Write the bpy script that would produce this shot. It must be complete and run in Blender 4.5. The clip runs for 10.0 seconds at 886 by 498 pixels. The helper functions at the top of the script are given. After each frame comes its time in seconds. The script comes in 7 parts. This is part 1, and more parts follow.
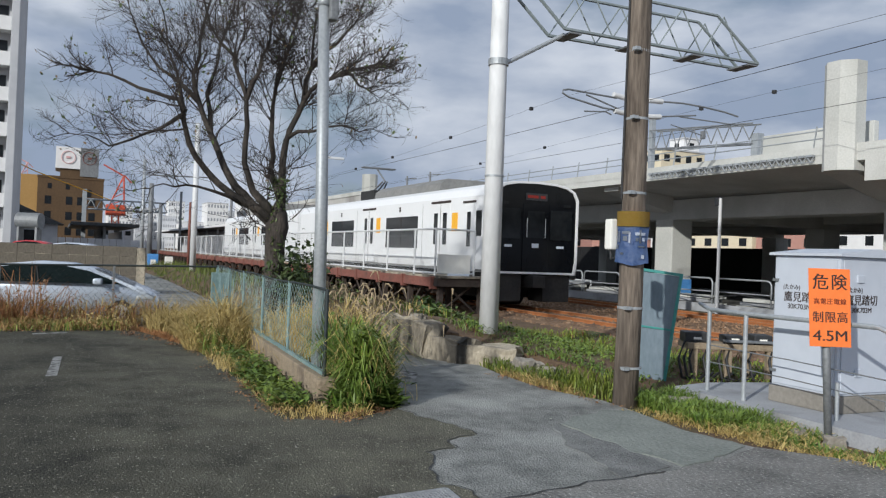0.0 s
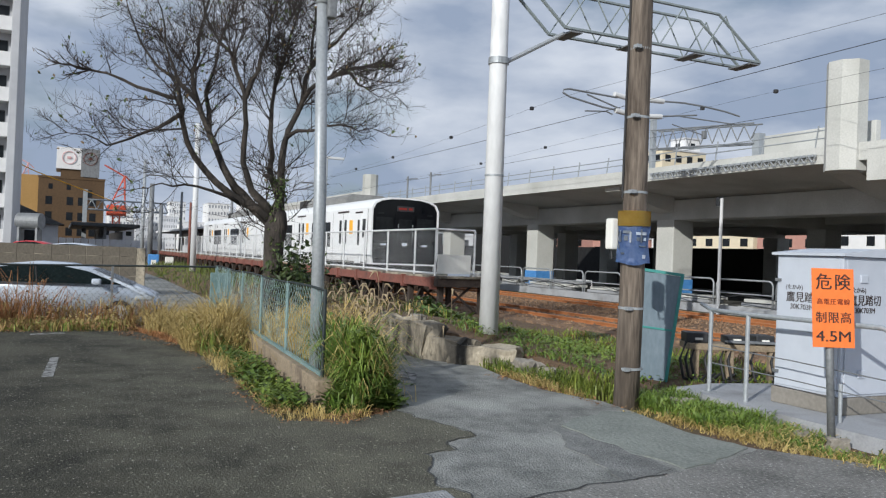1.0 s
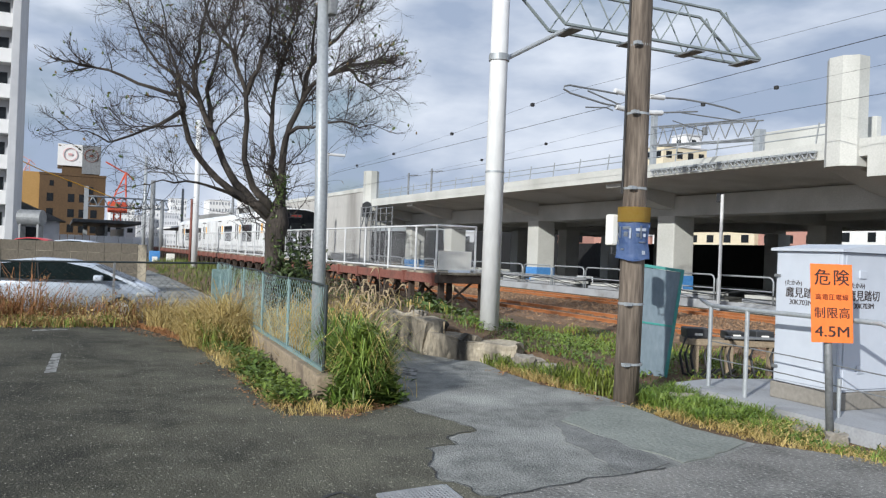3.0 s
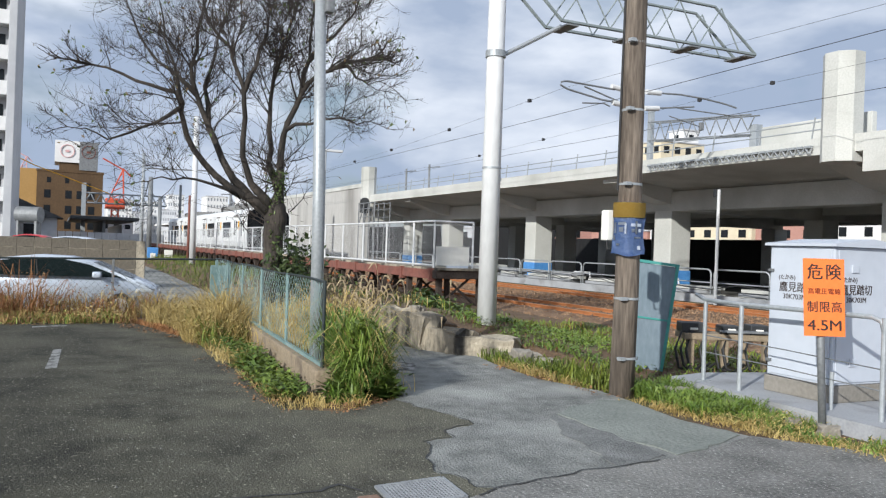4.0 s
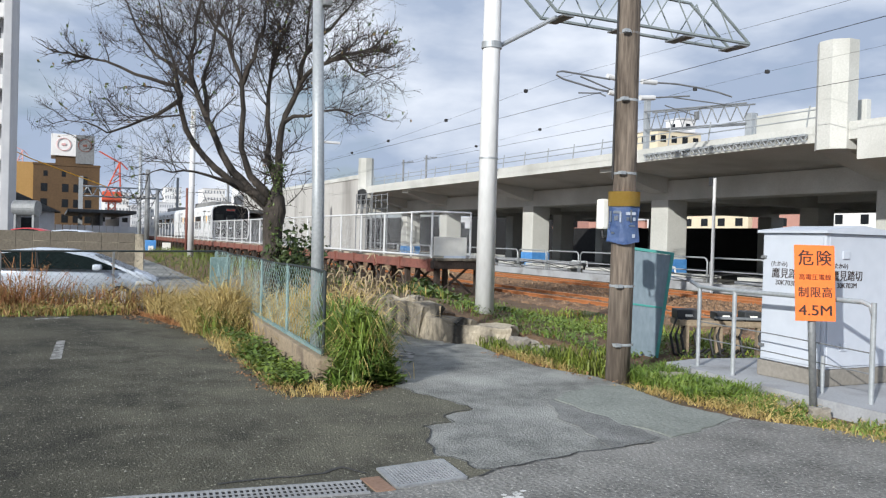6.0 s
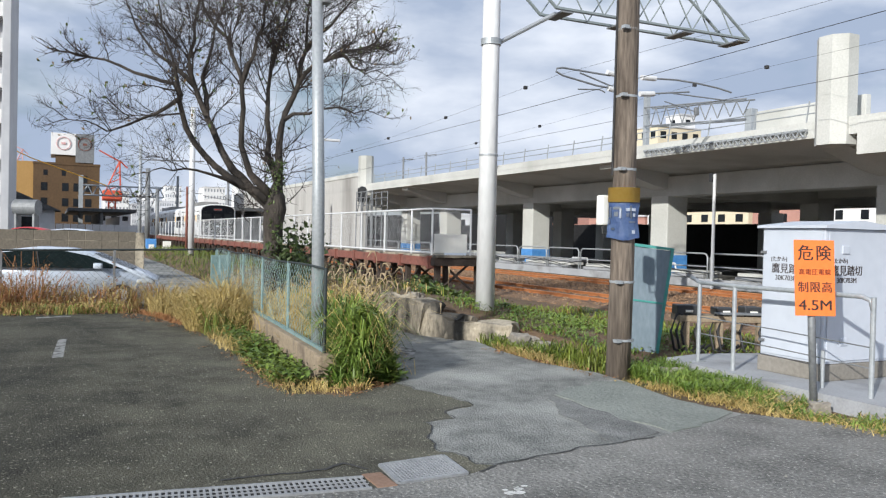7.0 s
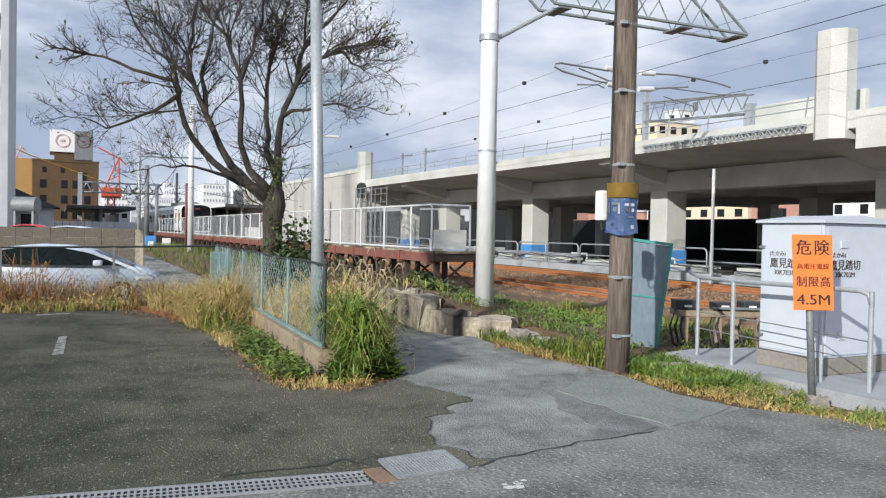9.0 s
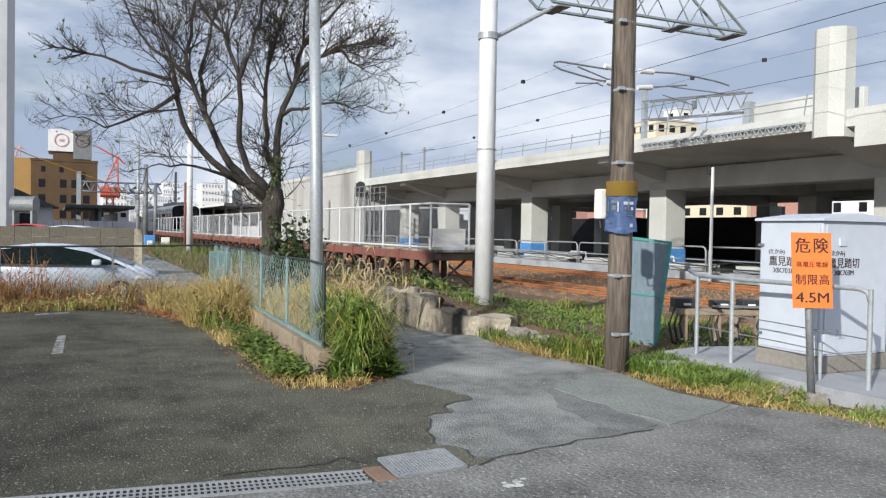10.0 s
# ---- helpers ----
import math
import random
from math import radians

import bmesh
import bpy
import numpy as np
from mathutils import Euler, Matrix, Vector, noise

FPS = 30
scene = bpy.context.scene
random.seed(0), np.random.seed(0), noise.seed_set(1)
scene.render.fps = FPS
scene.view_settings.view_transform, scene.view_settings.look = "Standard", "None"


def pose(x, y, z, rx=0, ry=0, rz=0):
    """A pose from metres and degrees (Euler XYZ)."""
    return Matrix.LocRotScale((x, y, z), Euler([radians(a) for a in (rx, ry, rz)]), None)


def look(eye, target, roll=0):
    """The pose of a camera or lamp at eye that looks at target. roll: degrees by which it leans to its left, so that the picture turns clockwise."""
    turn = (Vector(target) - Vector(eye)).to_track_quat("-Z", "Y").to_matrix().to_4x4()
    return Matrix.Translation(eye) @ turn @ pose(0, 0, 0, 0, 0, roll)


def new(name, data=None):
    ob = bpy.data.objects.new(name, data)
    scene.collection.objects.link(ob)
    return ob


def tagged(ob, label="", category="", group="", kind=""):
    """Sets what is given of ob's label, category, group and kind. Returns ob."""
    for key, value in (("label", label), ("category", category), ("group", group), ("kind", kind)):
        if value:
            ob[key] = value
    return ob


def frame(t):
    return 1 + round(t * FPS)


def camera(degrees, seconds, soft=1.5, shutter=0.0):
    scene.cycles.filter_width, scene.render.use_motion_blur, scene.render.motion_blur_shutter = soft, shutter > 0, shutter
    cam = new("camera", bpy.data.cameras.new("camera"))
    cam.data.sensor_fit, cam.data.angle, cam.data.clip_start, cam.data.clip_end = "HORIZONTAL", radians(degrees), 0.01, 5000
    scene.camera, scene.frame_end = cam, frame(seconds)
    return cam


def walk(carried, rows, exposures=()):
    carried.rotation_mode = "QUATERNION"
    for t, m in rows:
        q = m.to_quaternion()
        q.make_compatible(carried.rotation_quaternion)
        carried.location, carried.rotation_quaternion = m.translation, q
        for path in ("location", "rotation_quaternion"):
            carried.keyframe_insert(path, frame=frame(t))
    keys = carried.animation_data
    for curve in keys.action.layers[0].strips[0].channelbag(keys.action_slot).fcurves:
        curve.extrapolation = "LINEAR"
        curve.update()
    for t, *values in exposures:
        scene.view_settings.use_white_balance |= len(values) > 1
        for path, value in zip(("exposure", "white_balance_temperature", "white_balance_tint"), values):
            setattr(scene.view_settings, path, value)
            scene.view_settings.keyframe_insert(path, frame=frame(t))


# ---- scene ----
# World: x runs along the tracks (the train leaves towards -x), y away across them, z up.
cam = camera(56.8, 10.0, soft=1.25)
# seconds, eye, a point looked at, roll in degrees
PATH = [
    (0, (-0.085, 0.004, 1.515), (-1.894, 0.856, 1.531), 2.2),
    (0.5, (-0.117, 0.035, 1.514), (-1.928, 0.885, 1.53), 2.2),
    (1, (-0.149, 0.054, 1.509), (-1.959, 0.904, 1.526), 2.2),
    (1.5, (-0.147, 0.06, 1.505), (-1.958, 0.91, 1.521), 2.2),
    (2, (-0.148, 0.064, 1.507), (-1.959, 0.911, 1.521), 2.2),
    (2.5, (-0.139, 0.055, 1.503), (-1.951, 0.902, 1.515), 2.2),
    (4, (-0.036, 0.016, 1.505), (-1.845, 0.869, 1.503), 2.0),
    (4.5, (0.0, 0.0, 1.5), (-1.808, 0.856, 1.493), 1.9),
    (5, (0.033, -0.014, 1.494), (-1.773, 0.844, 1.482), 1.8),
    (5.5, (0.068, -0.034, 1.494), (-1.738, 0.825, 1.475), 1.7),
    (7, (0.102, -0.053, 1.487), (-1.704, 0.805, 1.456), 1.3),
    (7.5, (0.112, -0.053, 1.488), (-1.694, 0.805, 1.454), 1.2),
    (8, (0.116, -0.054, 1.488), (-1.691, 0.804, 1.451), 1.2),
    (8.5, (0.114, -0.054, 1.488), (-1.692, 0.805, 1.449), 1.1),
    (9, (0.119, -0.057, 1.487), (-1.686, 0.802, 1.446), 1.1),
    (9.5, (0.119, -0.056, 1.489), (-1.687, 0.803, 1.446), 1.0),
    (10, (0.117, -0.056, 1.486), (-1.687, 0.805, 1.442), 1.0),
]


EXPOSURES = [(0.0, -0.55, 6150, 8.0), (1.0, -0.45, 6150, 8.0), (2.5, -0.24, 6150, 8.0), (4.5, -0.10, 6200, 8.0), (7.0, -0.06, 6250, 8.5), (10.0, -0.08, 6300, 8.5)]
walk(cam, [(t, look(*p)) for t, *p in PATH], EXPOSURES)

# ---- light ----
SUN_FROM = Vector((0.66, -1.0, 0.0)).normalized()
SUN_HEIGHT = radians(22)
to_sun = Vector((SUN_FROM.x * math.cos(SUN_HEIGHT), SUN_FROM.y * math.cos(SUN_HEIGHT), math.sin(SUN_HEIGHT)))
sun = new("sun", bpy.data.lights.new("sun", "SUN"))
sun.data.energy, sun.data.angle, sun.data.color = 5.0, radians(0.8), (1.0, 0.95, 0.87)
sun.matrix_basis = look(to_sun * 50, (0, 0, 0))


def make_sky():
    world = bpy.data.worlds.new("sky")
    scene.world = world
    world.use_nodes = True
    nt = world.node_tree
    N, L = nt.nodes, nt.links
    N.clear()
    out, bg = N.new("ShaderNodeOutputWorld"), N.new("ShaderNodeBackground")
    sky = N.new("ShaderNodeTexSky")
    sky.sky_type, sky.sun_disc = "NISHITA", False
    sky.sun_elevation, sky.sun_rotation = SUN_HEIGHT, math.atan2(to_sun.x, to_sun.y)
    sky.air_density, sky.dust_density = 1.0, 1.5
    co, mp = N.new("ShaderNodeTexCoord"), N.new("ShaderNodeMapping")
    mp.inputs["Scale"].default_value = (1.0, 1.0, 2.6)
    mp.inputs["Location"].default_value = (0.35, 0.1, 0.2)
    L.new(co.outputs["Generated"], mp.inputs["Vector"])
    big, fine = N.new("ShaderNodeTexNoise"), N.new("ShaderNodeTexNoise")
    big.inputs["Scale"].default_value, big.inputs["Detail"].default_value, big.inputs["Roughness"].default_value = 3.2, 6.0, 0.5
    fine.inputs["Scale"].default_value, fine.inputs["Detail"].default_value = 4.2, 6.0
    L.new(mp.outputs["Vector"], big.inputs["Vector"])
    L.new(mp.outputs["Vector"], fine.inputs["Vector"])
    cover, shade = N.new("ShaderNodeValToRGB"), N.new("ShaderNodeValToRGB")
    cover.color_ramp.elements[0].position, cover.color_ramp.elements[1].position = 0.29, 0.47
    shade.color_ramp.elements[0].position, shade.color_ramp.elements[0].color = 0.40, (5.2, 6.1, 7.9, 1)
    shade.color_ramp.elements[1].position, shade.color_ramp.elements[1].color = 0.63, (10.6, 11.0, 12.0, 1)
    L.new(big.outputs["Fac"], cover.inputs["Fac"])
    L.new(fine.outputs["Fac"], shade.inputs["Fac"])
    mix = N.new("ShaderNodeMixRGB")
    L.new(cover.outputs["Color"], mix.inputs["Fac"])
    L.new(sky.outputs["Color"], mix.inputs["Color1"])
    L.new(shade.outputs["Color"], mix.inputs["Color2"])
    bg.inputs["Strength"].default_value = 0.086
    L.new(mix.outputs["Color"], bg.inputs["Color"])
    L.new(bg.outputs["Background"], out.inputs["Surface"])


make_sky()


# ---- materials ----
def mat(name, c1, c2=None, rough=0.7, metal=0.0, scale=2.0, fine=30.0, bump=0.15, stain=None, stain_scale=0.8, stain_low=0.5,
        stain_high=0.7, spread=0.0, alpha=1.0, emit=0.0, streak=1.0, grit=None, spec=0.5, wear=None):
    """Two-scale noise between c1 and c2, an optional stain colour, relief, and a spread of brightness from object to object."""
    m = bpy.data.materials.new(name)
    m.use_nodes = True
    N, L = m.node_tree.nodes, m.node_tree.links
    b = N["Principled BSDF"]
    c2 = c2 or tuple(0.75 * v for v in c1)
    co = N.new("ShaderNodeTexCoord")
    mp = N.new("ShaderNodeMapping")
    mp.inputs["Scale"].default_value = (1, 1, 1 / streak)
    L.new(co.outputs["Object"], mp.inputs["Vector"])
    n1, n2 = N.new("ShaderNodeTexNoise"), N.new("ShaderNodeTexNoise")
    n1.inputs["Scale"].default_value, n1.inputs["Detail"].default_value = scale, 5.0
    n2.inputs["Scale"].default_value, n2.inputs["Detail"].default_value = fine, 3.0
    L.new(mp.outputs["Vector"], n1.inputs["Vector"])
    L.new(mp.outputs["Vector"], n2.inputs["Vector"])
    add = N.new("ShaderNodeMath")
    add.operation = "ADD"
    L.new(n1.outputs["Fac"], add.inputs[0])
    L.new(n2.outputs["Fac"], add.inputs[1])
    ramp = N.new("ShaderNodeValToRGB")
    ramp.color_ramp.elements[0].position, ramp.color_ramp.elements[0].color = 0.36, (*c1, 1)
    ramp.color_ramp.elements[1].position, ramp.color_ramp.elements[1].color = 0.66, (*c2, 1)
    half = N.new("ShaderNodeMath")
    half.operation = "MULTIPLY"
    half.inputs[1].default_value = 0.5
    L.new(add.outputs[0], half.inputs[0])
    L.new(half.outputs[0], ramp.inputs["Fac"])
    col = ramp.outputs["Color"]
    if stain:
        n3, r3, mx = N.new("ShaderNodeTexNoise"), N.new("ShaderNodeValToRGB"), N.new("ShaderNodeMixRGB")
        n3.inputs["Scale"].default_value, n3.inputs["Detail"].default_value = stain_scale, 6.0
        L.new(mp.outputs["Vector"], n3.inputs["Vector"])
        r3.color_ramp.elements[0].position, r3.color_ramp.elements[1].position = stain_low, stain_high
        L.new(n3.outputs["Fac"], r3.inputs["Fac"])
        L.new(r3.outputs["Color"], mx.inputs["Fac"])
        L.new(col, mx.inputs["Color1"])
        mx.inputs["Color2"].default_value = (*stain, 1)
        col = mx.outputs["Color"]
    if grit:
        tint, size, low, high = grit
        n4, r4, m4 = N.new("ShaderNodeTexNoise"), N.new("ShaderNodeValToRGB"), N.new("ShaderNodeMixRGB")
        n4.inputs["Scale"].default_value, n4.inputs["Detail"].default_value = size, 6.0
        n4.inputs["Roughness"].default_value = 0.75
        L.new(co.outputs["Object"], n4.inputs["Vector"])
        r4.color_ramp.elements[0].position, r4.color_ramp.elements[1].position = low, high
        L.new(n4.outputs["Fac"], r4.inputs["Fac"])
        L.new(r4.outputs["Color"], m4.inputs["Fac"])
        L.new(col, m4.inputs["Color1"])
        m4.inputs["Color2"].default_value = (*tint, 1)
        col = m4.outputs["Color"]
    if wear:
        tint, low, high = wear
        sep, wob, wr, wm = N.new("ShaderNodeSeparateXYZ"), N.new("ShaderNodeMath"), N.new("ShaderNodeMapRange"), N.new("ShaderNodeMixRGB")
        L.new(co.outputs["Object"], sep.inputs[0])
        wob.operation = "MULTIPLY_ADD"
        wob.inputs[1].default_value = 2.6
        L.new(n1.outputs["Fac"], wob.inputs[0])
        L.new(sep.outputs["Y"], wob.inputs[2])
        L.new(wob.outputs[0], wr.inputs["Value"])
        wr.inputs["From Min"].default_value, wr.inputs["From Max"].default_value, wr.inputs["To Max"].default_value = low, high, 0.75
        wm.blend_type = "ADD"
        L.new(wr.outputs["Result"], wm.inputs["Fac"])
        L.new(col, wm.inputs["Color1"])
        wm.inputs["Color2"].default_value = (*tint, 1)
        col = wm.outputs["Color"]
    if spread:
        geo, info, plus, mr, mul = (N.new("ShaderNodeNewGeometry"), N.new("ShaderNodeObjectInfo"), N.new("ShaderNodeMath"),
                                    N.new("ShaderNodeMapRange"), N.new("ShaderNodeMixRGB"))
        L.new(geo.outputs["Random Per Island"], plus.inputs[0])
        L.new(info.outputs["Random"], plus.inputs[1])
        L.new(plus.outputs[0], mr.inputs["Value"])
        mr.inputs["From Max"].default_value = 2.0
        mr.inputs["To Min"].default_value, mr.inputs["To Max"].default_value = 1 - spread, 1 + spread
        mul.blend_type = "MULTIPLY"
        mul.inputs["Fac"].default_value = 1.0
        L.new(col, mul.inputs["Color1"])
        L.new(mr.outputs["Result"], mul.inputs["Color2"])
        col = mul.outputs["Color"]
    L.new(col, b.inputs["Base Color"])
    b.inputs["Roughness"].default_value, b.inputs["Metallic"].default_value = rough, metal
    b.inputs["Specular IOR Level"].default_value = spec
    if bump:
        bp = N.new("ShaderNodeBump")
        bp.inputs["Strength"].default_value, bp.inputs["Distance"].default_value = bump, 0.02
        L.new(n2.outputs["Fac"], bp.inputs["Height"])
        L.new(bp.outputs["Normal"], b.inputs["Normal"])
    if alpha < 1:
        b.inputs["Alpha"].default_value = alpha
    if emit:
        L.new(col, b.inputs["Emission Color"])
        b.inputs["Emission Strength"].default_value = emit
    return m


M = {
    "asphalt": mat("lot_asphalt", (0.017, 0.0165, 0.0125), (0.066, 0.064, 0.048), 0.92, scale=3.0, fine=55, bump=1.0, stain=(0.098, 0.094, 0.069), stain_scale=0.9, stain_low=0.42, stain_high=0.75, grit=((0.42, 0.405, 0.32), 28, 0.57, 0.67), spec=0.3, wear=((0.085, 0.081, 0.063), 1.4, 4.0)),
    "path": mat("path_asphalt", (0.12, 0.124, 0.12), (0.31, 0.315, 0.295), 0.9, scale=4.0, fine=55, bump=1.0, stain=(0.38, 0.385, 0.365), stain_scale=1.1, stain_low=0.46, stain_high=0.75, grit=((0.5, 0.5, 0.47), 34, 0.58, 0.7), spec=0.3),
    "road": mat("road_asphalt", (0.075, 0.074, 0.07), (0.265, 0.262, 0.245), 0.9, scale=2.0, fine=36, bump=1.0, stain=(0.24, 0.235, 0.22), stain_scale=0.9, grit=((0.58, 0.57, 0.53), 32, 0.56, 0.67)),
    "path_dark": mat("dark_path_asphalt", (0.11, 0.113, 0.112), (0.275, 0.28, 0.27), 0.9, scale=4.0, fine=55, bump=1.0, grit=((0.32, 0.32, 0.30), 36, 0.56, 0.72), spec=0.3),
    # dark to cut the light bounced up under the viaduct deck
    "shade_floor": mat("shade_floor", (0.07, 0.07, 0.062), (0.14, 0.135, 0.12), 0.95, scale=1.0, fine=20, bump=0.5),
    "tar": mat("tar_seam", (0.03, 0.03, 0.03), (0.05, 0.05, 0.048), 0.8, fine=60),
    "earth": mat("earth", (0.075, 0.045, 0.026), (0.19, 0.125, 0.07), 0.95, scale=1.5, fine=25, bump=0.8, stain=(0.06, 0.08, 0.02), stain_scale=0.6, stain_low=0.52, stain_high=0.68, grit=((0.36, 0.29, 0.21), 14, 0.62, 0.7)),
    "ballast": mat("ballast", (0.11, 0.058, 0.03), (0.31, 0.20, 0.12), 0.95, scale=6, fine=22, bump=1.0, spread=0.6, grit=((0.5, 0.41, 0.32), 15, 0.6, 0.68)),
    "rail": mat("rusty_rail", (0.30, 0.105, 0.035), (0.46, 0.18, 0.065), 0.8, 0.0, scale=3, fine=50, bump=0.1),
    "railhead": mat("worn_railhead", (0.45, 0.24, 0.13), (0.55, 0.32, 0.2), 0.5, 0.3, fine=50, bump=0.05),
    "sleeper": mat("sleeper", (0.10, 0.06, 0.04), (0.2, 0.14, 0.1), 0.95, fine=40, spread=0.25),
    "concrete": mat("concrete", (0.48, 0.485, 0.455), (0.62, 0.62, 0.59), 0.85, scale=0.6, fine=25, bump=0.12, stain=(0.34, 0.34, 0.31), stain_scale=0.35, stain_low=0.5, stain_high=0.8),
    "old_concrete": mat("weathered_concrete", (0.24, 0.21, 0.16), (0.50, 0.44, 0.34), 0.92, scale=2.5, fine=26, bump=0.8, stain=(0.055, 0.05, 0.042), stain_scale=1.8, stain_low=0.46, stain_high=0.6, streak=2.5),
    "slab": mat("slab_concrete", (0.30, 0.31, 0.33), (0.40, 0.41, 0.43), 0.85, scale=1.5, fine=40, bump=0.15, stain=(0.22, 0.22, 0.22), stain_scale=1.4),
    "wall_grey": mat("stained_grey_wall", (0.40, 0.39, 0.37), (0.50, 0.49, 0.47), 0.9, scale=0.5, fine=12, bump=0.1, stain=(0.26, 0.25, 0.235), stain_scale=0.4, streak=6),
    "block": mat("block_wall", (0.085, 0.073, 0.056), (0.155, 0.135, 0.108), 0.95, scale=1.5, fine=20, bump=0.4, spread=0.12),
    "galv": mat("galvanised_steel", (0.32, 0.345, 0.365), (0.45, 0.475, 0.495), 0.5, 0.35, scale=3, fine=30, bump=0.03),
    "galv_dark": mat("dull_steel", (0.16, 0.17, 0.18), (0.27, 0.28, 0.29), 0.6, 0.3, scale=3, fine=30, bump=0.05),
    "lattice_steel": mat("lattice_steel", (0.19, 0.225, 0.235), (0.29, 0.33, 0.34), 0.6, 0.0, scale=3, fine=30, bump=0.05),
    "mast": mat("mast_paint", (0.66, 0.67, 0.68), (0.80, 0.81, 0.82), 0.6, 0.0, scale=1.2, fine=14, bump=0.05, stain=(0.46, 0.46, 0.46), stain_scale=1.4, stain_low=0.54, stain_high=0.75, streak=3),
    "white_steel": mat("white_painted_steel", (0.58, 0.59, 0.60), (0.70, 0.71, 0.72), 0.5, fine=20, bump=0.03),
    "wood": mat("weathered_pole_wood", (0.07, 0.054, 0.042), (0.25, 0.205, 0.165), 0.9, scale=4.0, fine=34, bump=1.0, streak=9, stain=(0.05, 0.04, 0.032), stain_scale=5, stain_low=0.5, stain_high=0.75),
    "red_brown": mat("red_brown_beam", (0.16, 0.055, 0.04), (0.27, 0.11, 0.085), 0.8, fine=25, bump=0.3, stain=(0.10, 0.05, 0.04), stain_scale=2),
    "dark_timber": mat("dark_timber", (0.035, 0.027, 0.022), (0.075, 0.055, 0.045), 0.9, fine=25, bump=0.4),
    "white_board": mat("white_board", (0.78, 0.77, 0.71), (0.84, 0.83, 0.78), 0.6, fine=10, bump=0.02),
    "train_white": mat("train_white", (0.80, 0.81, 0.82), (0.84, 0.85, 0.86), 0.35, scale=0.6, fine=8, bump=0.0),
    "train_dirty": mat("train_skirt", (0.012, 0.012, 0.013), (0.028, 0.027, 0.026), 0.7, fine=12, bump=0.1),
    "train_roof": mat("train_roof_grey", (0.17, 0.17, 0.165), (0.26, 0.26, 0.25), 0.8, fine=10, bump=0.1),
    "black_gloss": mat("black_gloss", (0.004, 0.005, 0.007), (0.007, 0.008, 0.010), 0.12, fine=5, bump=0.0, spec=0.2),
    "glass_dark": mat("dark_glass", (0.008, 0.010, 0.012), (0.018, 0.02, 0.022), 0.1, fine=5, bump=0.0, spec=0.25),
    "yellow": mat("yellow_orange", (0.85, 0.42, 0.02), (0.88, 0.46, 0.04), 0.5, fine=10, bump=0.0),
    "red_led": mat("red_display", (0.2, 0.015, 0.01), (0.24, 0.02, 0.012), 0.5, fine=10, bump=0.0, emit=0.12),
    "cab_grey": mat("cabinet_paint", (0.50, 0.54, 0.61), (0.55, 0.59, 0.66), 0.45, scale=1.0, fine=8, bump=0.02),
    "plinth": mat("plinth", (0.20, 0.185, 0.16), (0.28, 0.26, 0.23), 0.9, fine=25, bump=0.2),
    "orange": mat("orange_sign", (0.92, 0.20, 0.04), (0.95, 0.23, 0.05), 0.55, scale=3, fine=20, bump=0.0),
    "ink": mat("dark_ink", (0.03, 0.02, 0.02), (0.05, 0.035, 0.03), 0.6, fine=20, bump=0.0),
    "ink_red": mat("red_ink", (0.16, 0.03, 0.012), (0.20, 0.04, 0.018), 0.6, fine=20, bump=0.0),
    "teal": mat("teal_paint", (0.13, 0.22, 0.22), (0.24, 0.33, 0.33), 0.6, fine=20, bump=0.1),
    "teal_frame": mat("turquoise_frame", (0.05, 0.26, 0.24), (0.09, 0.33, 0.30), 0.6, fine=20, bump=0.1),
    "teal_wire": mat("teal_wire", (0.17, 0.27, 0.27), (0.36, 0.48, 0.47), 0.5, fine=20, bump=0.0),
    "black_rail": mat("black_fence_rail", (0.012, 0.02, 0.022), (0.03, 0.04, 0.04), 0.6, fine=20, bump=0.05),
    "panel_grey": mat("blue_grey_panel", (0.15, 0.20, 0.24), (0.22, 0.275, 0.32), 0.7, scale=2.0, fine=25, bump=0.05, streak=3),
    "blue_sheet": mat("blue_sheet", (0.06, 0.22, 0.55), (0.12, 0.33, 0.68), 0.5, scale=6, fine=20, bump=0.4),
    "notice_blue": mat("notice_blue", (0.08, 0.15, 0.36), (0.17, 0.25, 0.46), 0.5, scale=8, fine=30, bump=0.4),
    "notice_yellow": mat("notice_yellow", (0.75, 0.5, 0.1), (0.8, 0.56, 0.17), 0.55, scale=8, fine=30, bump=0.2),
    "pale": mat("pale_paint", (0.62, 0.68, 0.78), (0.72, 0.77, 0.84), 0.6, fine=20, bump=0.0),
    "bark": mat("bark", (0.026, 0.022, 0.019), (0.09, 0.075, 0.063), 0.95, scale=5, fine=28, bump=1.0, streak=3, stain=(0.03, 0.026, 0.023), stain_scale=3, stain_low=0.48, stain_high=0.6),
    "twig": mat("twig", (0.02, 0.016, 0.014), (0.055, 0.043, 0.037), 0.9, fine=20, bump=0.0),
    "leaf": mat("leaf", (0.055, 0.105, 0.018), (0.14, 0.18, 0.045), 0.55, scale=3, fine=9, bump=0.0, spread=0.5),
    "shrub": mat("dark_shrub_leaf", (0.02, 0.04, 0.01), (0.06, 0.085, 0.024), 0.5, scale=3, fine=9, bump=0.0, spread=0.5),
    "leaf_dry": mat("dry_leaf", (0.16, 0.10, 0.045), (0.25, 0.18, 0.09), 0.8, scale=3, fine=9, bump=0.0, spread=0.4),
    "grass": mat("green_grass", (0.06, 0.115, 0.012), (0.25, 0.285, 0.04), 0.6, scale=1.5, fine=8, bump=0.0, spread=0.6),
    "lush": mat("lush_grass", (0.055, 0.11, 0.013), (0.19, 0.25, 0.042), 0.55, scale=1.5, fine=8, bump=0.0, spread=0.6),
